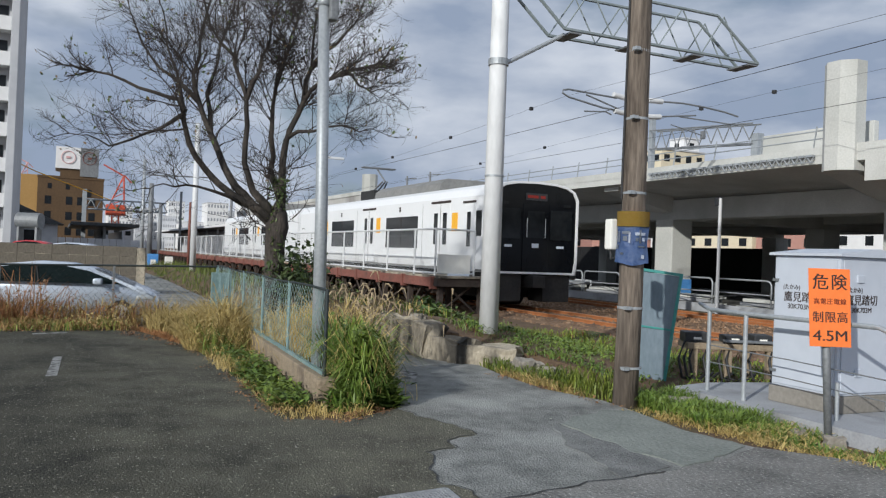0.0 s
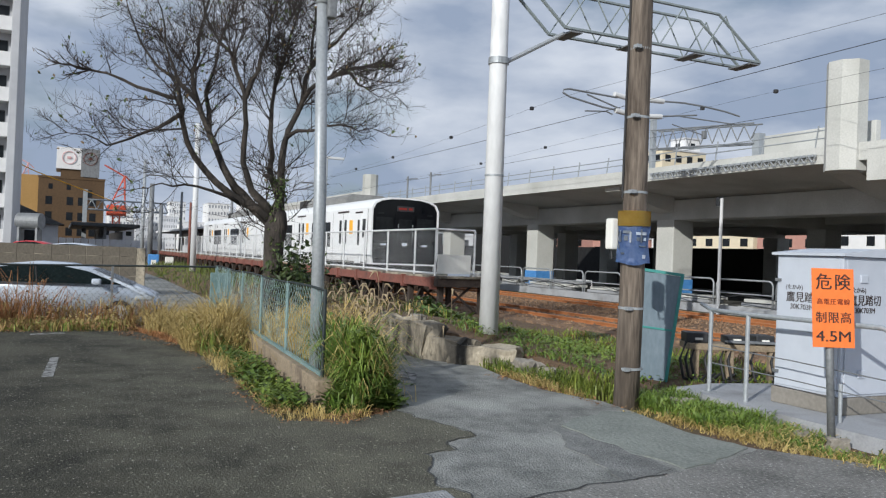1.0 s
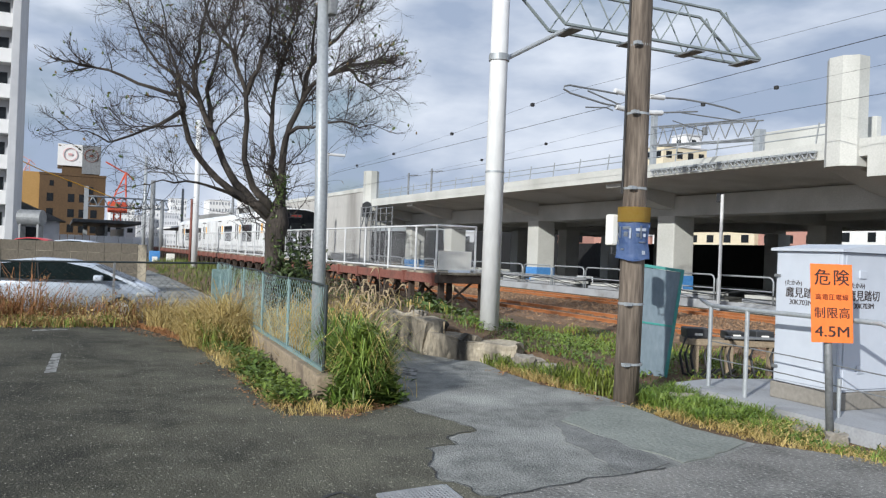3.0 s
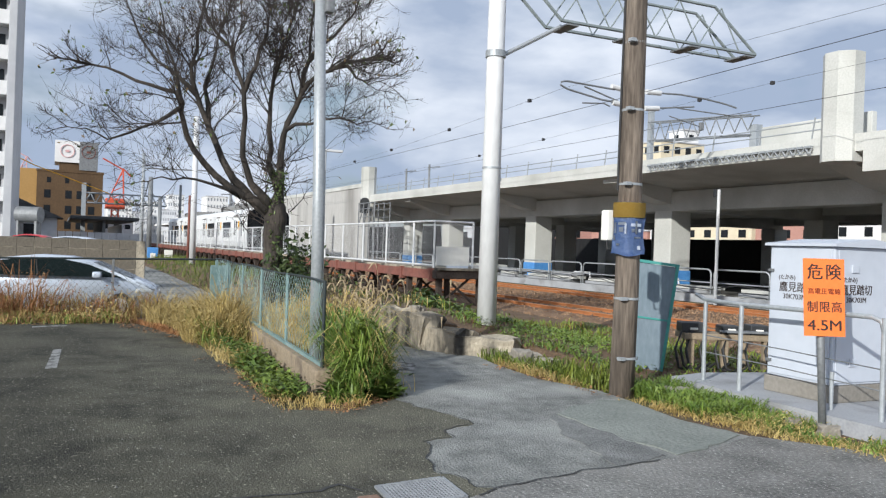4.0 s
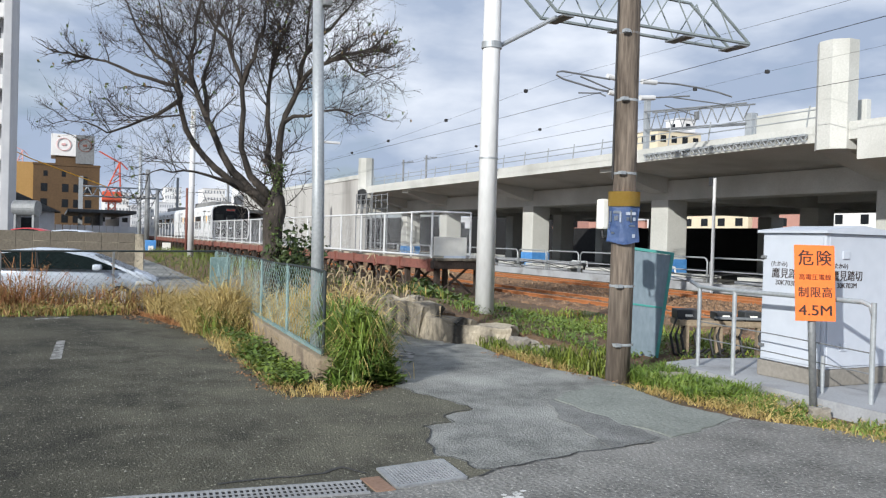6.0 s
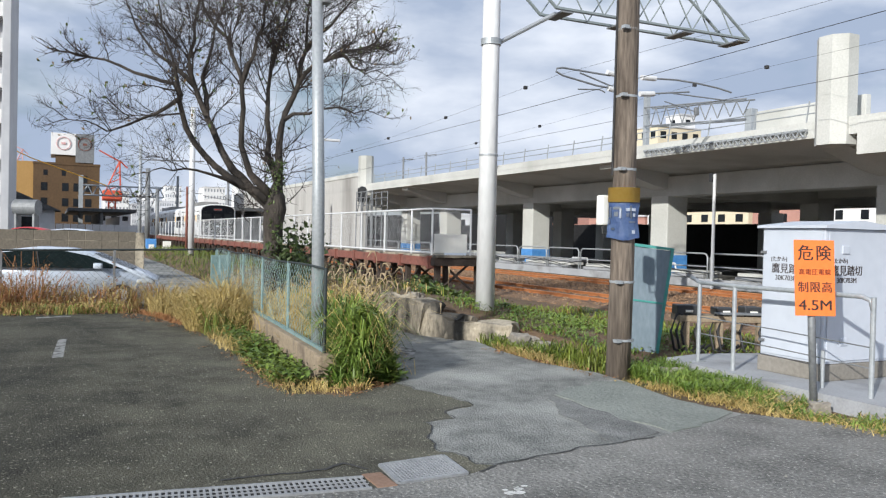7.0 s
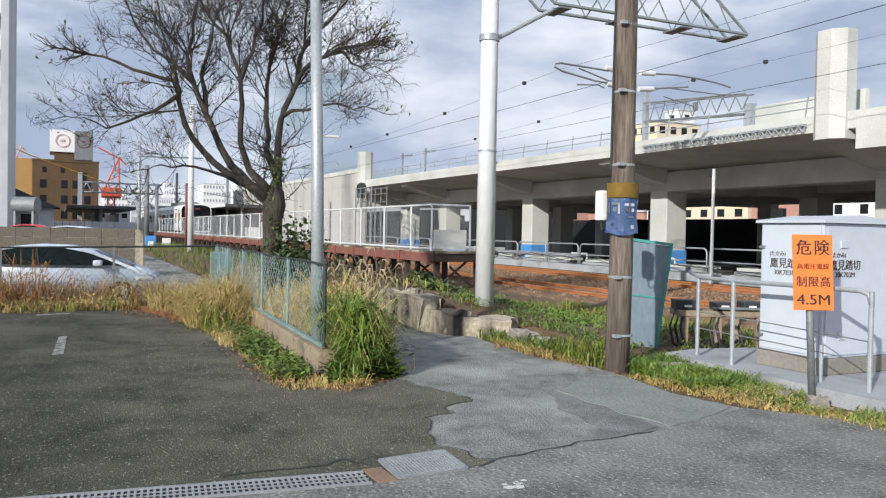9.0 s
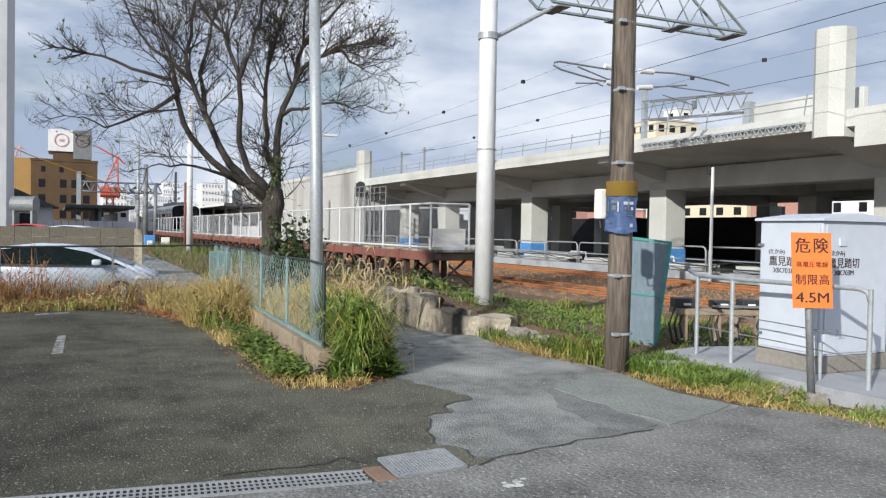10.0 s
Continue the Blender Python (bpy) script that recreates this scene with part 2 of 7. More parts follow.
    "straw": mat("dry_grass", (0.33, 0.23, 0.07), (0.60, 0.47, 0.19), 0.75, scale=1.0, fine=8, bump=0.0, spread=0.65),
    "rust_weed": mat("rusty_weed", (0.17, 0.075, 0.03), (0.34, 0.165, 0.065), 0.8, scale=1.0, fine=8, bump=0.0, spread=0.5),
    "car_paint": mat("silver_blue_paint", (0.55, 0.61, 0.70), (0.60, 0.66, 0.74), 0.25, 0.25, fine=5, bump=0.0),
    "kerb": mat("kerb_concrete", (0.22, 0.17, 0.115), (0.38, 0.31, 0.22), 0.92, scale=3, fine=40, bump=0.5, stain=(0.13, 0.10, 0.075), stain_scale=3, stain_low=0.52, stain_high=0.75),
    "plume": mat("grass_plume", (0.30, 0.23, 0.14), (0.46, 0.37, 0.24), 0.9, fine=20, bump=0.0),
    "patch": mat("patch_asphalt", (0.15, 0.165, 0.15), (0.28, 0.30, 0.27), 0.9, scale=1.5, fine=30, bump=0.9, grit=((0.3, 0.3, 0.28), 28, 0.56, 0.72)),
    "crane_far": mat("hazy_crane", (0.62, 0.36, 0.36), (0.68, 0.42, 0.42), 0.8, fine=4, bump=0.0),
    "far_glass": mat("distant_glass", (0.22, 0.24, 0.27), (0.28, 0.30, 0.33), 0.5, fine=4, bump=0.0),
    "litter": mat("leaf_litter", (0.20, 0.10, 0.045), (0.36, 0.20, 0.09), 0.8, scale=4, fine=9, bump=0.0, spread=0.5),
    "gravel": mat("pale_gravel", (0.16, 0.155, 0.14), (0.34, 0.33, 0.3), 0.9, fine=20, bump=0.0, spread=0.5),
    "car_glass": mat("car_glass", (0.012, 0.02, 0.02), (0.022, 0.034, 0.034), 0.12, fine=5, bump=0.0, spec=0.15),
    "rubber": mat("rubber", (0.015, 0.015, 0.015), (0.03, 0.03, 0.03), 0.8, fine=30, bump=0.1),
    "red_car": mat("red_paint", (0.45, 0.05, 0.06), (0.5, 0.07, 0.08), 0.3, fine=5, bump=0.0),
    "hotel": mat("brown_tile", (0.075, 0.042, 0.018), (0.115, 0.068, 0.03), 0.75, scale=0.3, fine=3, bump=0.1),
    # lit copy of the hotel tile: the sunlight is in the ochre
    "hotel_lit": mat("sunlit_ochre_tile", (0.36, 0.21, 0.065), (0.42, 0.25, 0.085), 0.7, scale=0.3, fine=3, bump=0.1),
    "white_wall": mat("white_wall", (0.70, 0.70, 0.70), (0.78, 0.78, 0.78), 0.8, scale=0.2, fine=2, bump=0.05),
    "cream_wall": mat("cream_wall", (0.66, 0.58, 0.42), (0.74, 0.66, 0.50), 0.8, scale=0.2, fine=2, bump=0.05),
    "pink_wall": mat("pinkish_wall", (0.42, 0.22, 0.18), (0.5, 0.28, 0.23), 0.8, scale=0.2, fine=2, bump=0.05),
    "grey_wall": mat("pale_grey_wall", (0.46, 0.47, 0.50), (0.58, 0.59, 0.61), 0.85, scale=0.1, fine=1, bump=0.0, spread=0.2),
    # near black, so the colour carries the deep shade under the viaduct
    "shade_wall": mat("shade_black_hoarding", (0.006, 0.006, 0.007), (0.012, 0.012, 0.013), 0.9, fine=4, bump=0.0),
    "crane_red": mat("crane_red", (0.55, 0.07, 0.035), (0.66, 0.12, 0.05), 0.6, fine=4, bump=0.0),
    "canopy": mat("canopy", (0.05, 0.055, 0.06), (0.09, 0.095, 0.10), 0.7, fine=4, bump=0.0),
    "cable": mat("cable", (0.02, 0.02, 0.022), (0.04, 0.04, 0.042), 0.6, fine=8, bump=0.0),
    "dark_box": mat("dark_box", (0.02, 0.022, 0.025), (0.04, 0.042, 0.045), 0.5, fine=8, bump=0.05),
    "rock": mat("rock", (0.20, 0.18, 0.15), (0.38, 0.35, 0.30), 0.95, scale=3, fine=18, bump=0.9, stain=(0.10, 0.09, 0.075), stain_scale=4),
    "grate": mat("grate_steel", (0.30, 0.31, 0.32), (0.44, 0.45, 0.46), 0.55, 0.5, scale=5, fine=40, bump=0.1),
    # black for the shade inside the drains
    "pit": mat("pit_shade", (0.008, 0.008, 0.008), (0.014, 0.014, 0.014), 0.9, fine=20, bump=0.0),
    "paint_line": mat("worn_line_paint", (0.2, 0.2, 0.19), (0.34, 0.34, 0.33), 0.85, scale=12, fine=60, bump=0.2, stain=(0.07, 0.07, 0.065), stain_scale=9, stain_low=0.46, stain_high=0.56),
    "splash": mat("white_paint_splash", (0.5, 0.5, 0.48), (0.72, 0.72, 0.70), 0.7, scale=20, fine=60, bump=0.2, stain=(0.2, 0.2, 0.19), stain_scale=22, stain_low=0.55, stain_high=0.62),
    "brick_cover": mat("rust_brown_cover", (0.20, 0.12, 0.08), (0.28, 0.18, 0.13), 0.9, fine=40, bump=0.3),
}


# ---- mesh helpers ----
def thing(name, at=(0, 0, 0), turn=0.0, label="", category="", group="", kind=""):
    ob = new(name)
    ob.empty_display_size = 0.2
    ob.matrix_basis = pose(*at, 0, 0, turn)
    return tagged(ob, label, category, group, kind)


def mesh_from(bm, name, material, smooth=False):
    me = bpy.data.meshes.new(name)
    bmesh.ops.recalc_face_normals(bm, faces=bm.faces[:]) if len(bm.faces) < 4000 else None
    bm.to_mesh(me)
    bm.free()
    me.materials.append(material)
    if smooth:
        me.polygons.foreach_set("use_smooth", [True] * len(me.polygons))
    return me


def part(name, bm, material, parent=None, label="", smooth=False, kind=""):
    """One mesh object under a thing or under a part."""
    ob = new(name, mesh_from(bm, name, material, smooth))
    if parent is not None:
        ob.parent = parent
    return tagged(ob, label, kind=kind)


def box(bm, lo, hi, bevel=0.0, rz=0.0):
    """A box from corner to corner, turned about its centre."""
    c = [(a + b) / 2 for a, b in zip(lo, hi)]
    s = [abs(b - a) for a, b in zip(lo, hi)]
    v = bmesh.ops.create_cube(bm, size=1.0, matrix=Matrix.Translation(c) @ Matrix.Rotation(rz, 4, "Z") @ Matrix.Diagonal((*s, 1)))["verts"]
    if bevel:
        edges = {e for q in v for e in q.link_edges}
        bmesh.ops.bevel(bm, geom=list(edges), offset=bevel, segments=2, affect="EDGES", profile=0.6)
    return bm


def boxes(*pairs, bevel=0.0):
    bm = bmesh.new()
    for lo, hi in pairs:
        box(bm, lo, hi, bevel)
    return bm


def rod(bm, a, b, r1, r2=None, seg=10, caps=True):
    """A round bar from a to b."""
    a, b = Vector(a), Vector(b)
    r2 = r1 if r2 is None else r2
    d = b - a
    m = Matrix.Translation((a + b) / 2) @ d.to_track_quat("Z", "Y").to_matrix().to_4x4()
    bmesh.ops.create_cone(bm, cap_ends=caps, segments=seg, radius1=r1, radius2=r2, depth=d.length, matrix=m)
    return bm


def rods(*segs, r=0.02, seg=8):
    bm = bmesh.new()
    for a, b in segs:
        rod(bm, a, b, r, seg=seg)
    return bm


def tube(bm, pts, radii, seg=6):
    """A tube along points, with a radius for each."""
    pts = [Vector(p) for p in pts]
    rings, ref = [], Vector((0.31, 0.2, 0.93)).normalized()
    for i, p in enumerate(pts):
        d = (pts[min(i + 1, len(pts) - 1)] - pts[max(i - 1, 0)]).normalized()
        u = d.cross(ref)
        u = u.normalized() if u.length > 0.05 else d.orthogonal().normalized()
        v = d.cross(u)
        rings.append([bm.verts.new(p + radii[i] * (math.cos(k * math.tau / seg) * u + math.sin(k * math.tau / seg) * v)) for k in range(seg)])
    for r0, r1 in zip(rings, rings[1:]):
        for k in range(seg):
            bm.faces.new((r0[k], r0[(k + 1) % seg], r1[(k + 1) % seg], r1[k]))
    bm.faces.new(rings[0][::-1])
    bm.faces.new(rings[-1])
    return bm


def prism(bm, outline, z0, z1):
    """A flat outline (x, y) raised from z0 to z1."""
    lo = [bm.verts.new((x, y, z0)) for x, y in outline]
    hi = [bm.verts.new((x, y, z1)) for x, y in outline]
    n = len(outline)
    bm.faces.new(lo[::-1])
    bm.faces.new(hi)
    for i in range(n):
        bm.faces.new((lo[i], lo[(i + 1) % n], hi[(i + 1) % n], hi[i]))
    return bm


def extrude_x(bm, profile, x0, x1):
    """A profile (y, z) drawn out from x0 to x1."""
    a = [bm.verts.new((x0, y, z)) for y, z in profile]
    b = [bm.verts.new((x1, y, z)) for y, z in profile]
    n = len(profile)
    for i in range(n):
        bm.faces.new((a[i], a[(i + 1) % n], b[(i + 1) % n], b[i]))
    bm.faces.new(a[::-1])
    bm.faces.new(b)
    return bm


def from_lists(name, verts, faces, material, parent=None, label="", kind=""):
    me = bpy.data.meshes.new(name)
    me.from_pydata(verts, [], faces)
    me.materials.append(material)
    ob = new(name, me)
    ob.parent = parent
    return tagged(ob, label, kind=kind)


def lettering(name, text, size, m, material, parent, wide=1.0, gap=1.0):
    """Flat raised letters, centred, in the plane x-z of m."""
    cu = bpy.data.curves.new(name, "FONT")
    cu.space_character = gap
    cu.body, cu.size, cu.align_x, cu.align_y, cu.extrude = text, size, "CENTER", "CENTER", 0.001
    tmp = bpy.data.objects.new(name, cu)
    scene.collection.objects.link(tmp)
    bpy.context.view_layer.update()
    me = bpy.data.meshes.new_from_object(tmp.evaluated_get(bpy.context.evaluated_depsgraph_get()))
    bpy.data.objects.remove(tmp)
    me.transform(m @ Matrix.Rotation(radians(90), 4, "X") @ Matrix.Diagonal((wide, 1, 1, 1)))
    me.materials.clear()
    me.materials.append(material)
    # a second, slightly shifted stroke makes the letters bold
    bm = bmesh.new()
    bm.from_mesh(me)
    bm.transform(Matrix.Translation(m.to_3x3() @ Vector((0.022 * size, -0.0006, 0))))
    bm.from_mesh(me)
    bm.to_mesh(me)
    bm.free()
    ob = new(name, me)
    ob.parent = parent
    return ob


def mesh_panel(parent, L, z0, z1, material, w, pitch=0.075, wave=0.3):
    verts, faces = [], []
    h = z1 - z0
    r = random.Random(3)
    n = int((L + h) / pitch)
    for s in (1, -1):
        for i in range(n):
            x0 = i * pitch - (h if s > 0 else 0)
            pts = []
            for j in range(9):
                q = j / 8
                x = x0 + (h * q if s > 0 else h * (1 - q))
                if 0 <= x <= L:
                    pts.append((x + 0.02 * wave * math.sin(5 * x + 9 * q + 2 * math.sin(1.7 * x)), 0.03 * wave * noise.noise((x * 2, q * 3, 1)) + s * 0.002, z0 + h * q))
            for p, q in zip(pts, pts[1:]):
                k = len(verts)
                for c in (p, q):
                    verts.extend([(c[0] - w, c[1], c[2]), (c[0] + 0.5 * w, c[1] + w, c[2]), (c[0] + 0.5 * w, c[1] - w, c[2])])
                for m in range(3):
                    faces.append((k + m, k + (m + 1) % 3, k + 3 + (m + 1) % 3, k + 3 + m))
    return from_lists("wire_mesh", verts, faces, material, parent, "diamond wire mesh")


rnd = random.Random(4)


# ---- ground ----
WALL_LINE = [(-17.5, 5.5), (-14.5, 5.0), (-12.1, 4.95), (-11.25, 5.03), (-10.6, 5.28), (-10.2, 5.72), (-9.7, 5.9)]


def smooth(v):
    v = min(max(v, 0.0), 1.0)
    return v * v * (3 - 2 * v)


def wall_at(x):
    """The y of the stone wall at x, and the height of the bank behind it."""
    for (x0, y0), (x1, y1) in zip(WALL_LINE, WALL_LINE[1:]):
        if x0 <= x <= x1:
            y = y0 + (y1 - y0) * (x - x0) / (x1 - x0)
            break
    else:
        y = 5.5 if x < WALL_LINE[0][0] else 5.9
    high = 0.44 - 0.26 * smooth((x + 12.0) / 2.0)
    return y, high * smooth((x + 19.5) / 3.0) * (1 - smooth((x + 9.3) / 1.6))


def ground_z(x, y):
    z = -0.03
    wy, high = wall_at(x)
    if y > wy + 0.28:
        z += high * (1 - smooth((y - wy - 0.9) / 3.2))
    fall = smooth((-16.8 - x) / 2.6) * (1 - smooth((y - 5.2) / 2.2))
    z -= 0.55 * fall
    if -17 < x < -8 and 2.5 < y < wy:
        z += 0.10 * smooth((-8.0 - x) / 2.0) * smooth((y - 2.5) / 0.4) * smooth((wy - y) / 0.3) * smooth((-11.5 - x) / 1.5)
    return z


def build_ground():
    far = [120, 260, 600, 1500, 4000]
    xs = sorted([-v for v in far] + [-80, -60, -50] + [-44 + 0.3 * i for i in range(150)] + [4, 10, 25, 60] + far)
    ys = sorted([-v for v in far] + [-60, -30, -16] + [-10 + 0.3 * i for i in range(70)] + [14, 20, 30, 45, 70] + far)
    verts = [(x, y, ground_z(x, y) + (0.025 * noise.noise((x * 0.9, y * 0.9, 0)) if -40 < x < 2 and 5 < y < 11 else 0)) for x in xs for y in ys]
    n = len(ys)
    faces = [(i * n + j, (i + 1) * n + j, (i + 1) * n + j + 1, i * n + j + 1) for i in range(len(xs) - 1) for j in range(n - 1)]
    ob = from_lists("ground", verts, faces, M["earth"])
    tagged(ob, "brown earth with patches of low green growth", "ground", kind="structure")


build_ground()


def sheet(name, outline, z, material, label, category="pavement"):
    bm = prism(bmesh.new(), outline, z - 0.09, z)
    bmesh.ops.triangulate(bm, faces=[f for f in bm.faces if len(f.verts) > 4])
    ob = new(name, mesh_from(bm, name, material))
    return tagged(ob, label, category, kind="structure")


def wiggle(pts, step=0.12, amount=0.05):
    """A broken edge along a line of points."""
    out = []
    for (x0, y0), (x1, y1) in zip(pts, pts[1:]):
        k = max(1, int(math.hypot(x1 - x0, y1 - y0) / step))
        for i in range(k):
            x, y = x0 + (x1 - x0) * i / k, y0 + (y1 - y0) * i / k
            w = amount if 0 < i else 0.0
            out.append((x + w * noise.noise((x * 4, y * 4, 2)), y + w * noise.noise((x * 4, y * 4, 8))))
    return out + [pts[-1]]


SEAM = [(-4.55, 2.59), (-4.98, 2.37), (-5.82, 2.62), (-6.03, 2.94), (-6.42, 3.34), (-7.0, 3.2), (-7.54, 3.1)]
SEAM = wiggle(SEAM, 0.1, 0.16)
KERB_SEAM = [(-4.55, 2.59), (-4.68, 3.24), (-4.83, 4.29), (-5.0, 4.9), (-5.2, 5.4)]
KERB_SEAM = wiggle(KERB_SEAM, 0.12, 0.05)
KERB_N = 3 * len(KERB_SEAM) // 5
sheet("pavement_lot", [(-16.4, -14), (-15.5, -0.8), (-15.7, 1.2), (-14.4, 1.55), (-13.0, 1.85), (-10.7, 2.0), (-8.9, 1.95), (-7.3, 1.95), (-7.1, 2.4), (-7.54, 3.1)]
      + SEAM[::-1][1:-1] + [(-4.55, 2.59), (-4.42, 2.3), (-4.38, 1.7), (-4.75, 0.0), (-6.5, -14)], 0.0, M["asphalt"], "old dark grey asphalt of a parking lot")
sheet("pavement_path", SEAM + [(-9.3, 3.75), (-10.8, 4.3), (-12.4, 4.55), (-12.0, 5.0), (-11.2, 5.25), (-10.4, 5.45), (-9.47, 5.3), (-8.3, 5.22), (-7.45, 5.47),
      (-6.85, 5.42), (-5.9, 5.27)] + KERB_SEAM[::-1][:-1], -0.003, M["path"], "worn blue-grey asphalt footpath with patches")
sheet("road", [(-6.5, -14), (-4.75, 0.0), (-4.38, 1.7), (-4.42, 2.3)] + KERB_SEAM + [(-4.4, 6.0), (-3.0, 7.0), (0.0, 9.5), (8, 14), (30, 20), (30, -14)], 0.001, M["road"],
      "coarse pale grey asphalt road", "road")


def ribbon(name, pts, width, z, material, label):
    verts, faces = [], []
    dense = []
    for (x0, y0), (x1, y1) in zip(pts, pts[1:]):
        k = max(2, int(math.hypot(x1 - x0, y1 - y0) / 0.06))
        dense += [(x0 + (x1 - x0) * i / k, y0 + (y1 - y0) * i / k) for i in range(k)]
    for i, (x, y) in enumerate(dense):
        nx, ny = dense[min(i + 1, len(dense) - 1)], dense[max(i - 1, 0)]
        dx, dy = nx[0] - ny[0], nx[1] - ny[1]
        d = math.hypot(dx, dy) or 1
        j = 0.035 * noise.noise((x * 7, y * 7, 3))
        w = width * (0.6 + 0.9 * abs(noise.noise((x * 11, y * 11, 9))))
        for s in (-1, 1):
            verts.append((x + (j + s * w) * dy / d, y - (j + s * w) * dx / d, z))
    faces = [(2 * i, 2 * i + 1, 2 * i + 3, 2 * i + 2) for i in range(len(dense) - 1)]
    ob = from_lists(name, verts, faces, material)
    return tagged(ob, label, "road seam", kind="structure")


ribbon("trim_seam", SEAM, 0.007, 0.005, M["tar"], "cracked dark seam between two asphalt surfaces")
ribbon("trim_kerb_seam", KERB_SEAM[:KERB_N], 0.011, 0.006, M["tar"], "dark seam where the path meets the road")
sheet("pavement_patch", wiggle([(-6.45, 4.28), (-6.75, 4.75), (-6.95, 5.1), (-6.85, 5.36), (-5.95, 5.24), (-5.25, 5.33), (-5.05, 4.9), (-4.87, 4.32), (-5.5, 4.25), (-6.45, 4.28)], 0.12, 0.09)[:-1], 0.006, M["patch"], "paler greenish-grey asphalt patch on the path")
ribbon("trim_crack_lot", [(-4.75, 1.75), (-4.93, 1.66), (-4.86, 1.5), (-4.82, 1.34), (-4.86, 1.1), (-4.84, 0.8)], 0.016, 0.005, M["tar"], "crack beside the drain")


ribbon("trim_crack_drain", [(-4.45, 2.40), (-4.47, 2.47), (-4.52, 2.52), (-4.56, 2.6)], 0.016, 0.006, M["tar"], "broken gap in the asphalt beside the drain cover")
sheet("pavement_wedge", wiggle([(-6.44, 4.2), (-5.79, 4.26), (-5.38, 4.27), (-4.9, 4.22), (-4.70, 3.62), (-5.2, 3.75), (-5.9, 3.95), (-6.44, 4.2)], 0.1, 0.12)[:-1], 0.004, M["path_dark"], "darker grey strip of asphalt along the patch")


# ---- railway ----
RAIL_Z = 0.11


def build_railway():
    bed = bmesh.new()
    extrude_x(bed, [(10.2, -0.12), (10.9, 0.015), (13.4, 0.015), (14.2, -0.005), (15.2, -0.005), (15.9, 0.015), (17.9, 0.015), (18.6, -0.14)], -260, 40)
    tagged(part("ground_ballast_bed", bed, M["ballast"], label="rust-stained ballast bed under two tracks"), category="ballast", kind="structure")
    for centre in (12.15, 16.9):
        track = thing("railway_track", (0, centre, 0), label="narrow-gauge track with rusty brown rails on ballast", category="railway track", group="tracks", kind="structure")
        for s in (-0.55, 0.55):
            prof = [(s - 0.06, RAIL_Z - 0.13), (s + 0.06, RAIL_Z - 0.13), (s + 0.06, RAIL_Z - 0.115), (s + 0.01, RAIL_Z - 0.095), (s + 0.01, RAIL_Z - 0.035),
                    (s + 0.033, RAIL_Z - 0.03), (s + 0.033, RAIL_Z - 0.002), (s - 0.033, RAIL_Z - 0.002), (s - 0.033, RAIL_Z - 0.03), (s - 0.01, RAIL_Z - 0.035),
                    (s - 0.01, RAIL_Z - 0.095), (s - 0.06, RAIL_Z - 0.115)]
            rail = part("rail", extrude_x(bmesh.new(), prof, -260, 40), M["rail"], track)
            part("railhead", boxes(((-260, s - 0.025, RAIL_Z - 0.001), (40, s + 0.025, RAIL_Z + 0.003))), M["railhead"], rail)
        me = mesh_from(boxes(((-0.11, -1.0, -0.14), (0.11, 1.0, -0.015)), bevel=0.01), "sleeper", M["sleeper"])
        for i in range(110):
            ob = new("sleeper", me)
            ob.parent = track
            ob.location = (2 - 0.62 * i, 0, 0.045 + rnd.uniform(-0.01, 0.01))
            ob.rotation_euler = (0, 0, rnd.uniform(-0.02, 0.02))


build_railway()


def scatter_stones():
    """Loose ballast stones, one mesh."""
    r = random.Random(11)
    verts, faces = [], []
    for _ in range(14000):
        x = -6 - 40 * r.random() ** 1.4
        y = r.uniform(10.4, 18.5)
        s = r.uniform(0.025, 0.06)
        b = len(verts)
        a = r.uniform(0, 6.28)
        z = 0.005 if 10.9 < y < 17.9 else -0.06
        for k in range(4):
            q = a + k * 1.5708 + r.uniform(-0.3, 0.3)
            verts.append((x + s * math.cos(q), y + s * math.sin(q), z + r.uniform(0, 0.02)))
        verts.append((x + r.uniform(-0.3, 0.3) * s, y + r.uniform(-0.3, 0.3) * s, z + s * r.uniform(0.8, 1.4)))
        faces += [(b, b + 1, b + 4), (b + 1, b + 2, b + 4), (b + 2, b + 3, b + 4), (b + 3, b, b + 4)]
    ob = from_lists("ballast_stones", verts, faces, M["ballast"])
    tagged(ob, "loose brown ballast stones between the rails", "ballast", kind="stuff")


scatter_stones()


# ---- viaduct ----
EDGE_Y, COL_Y = 18.7, 21.7


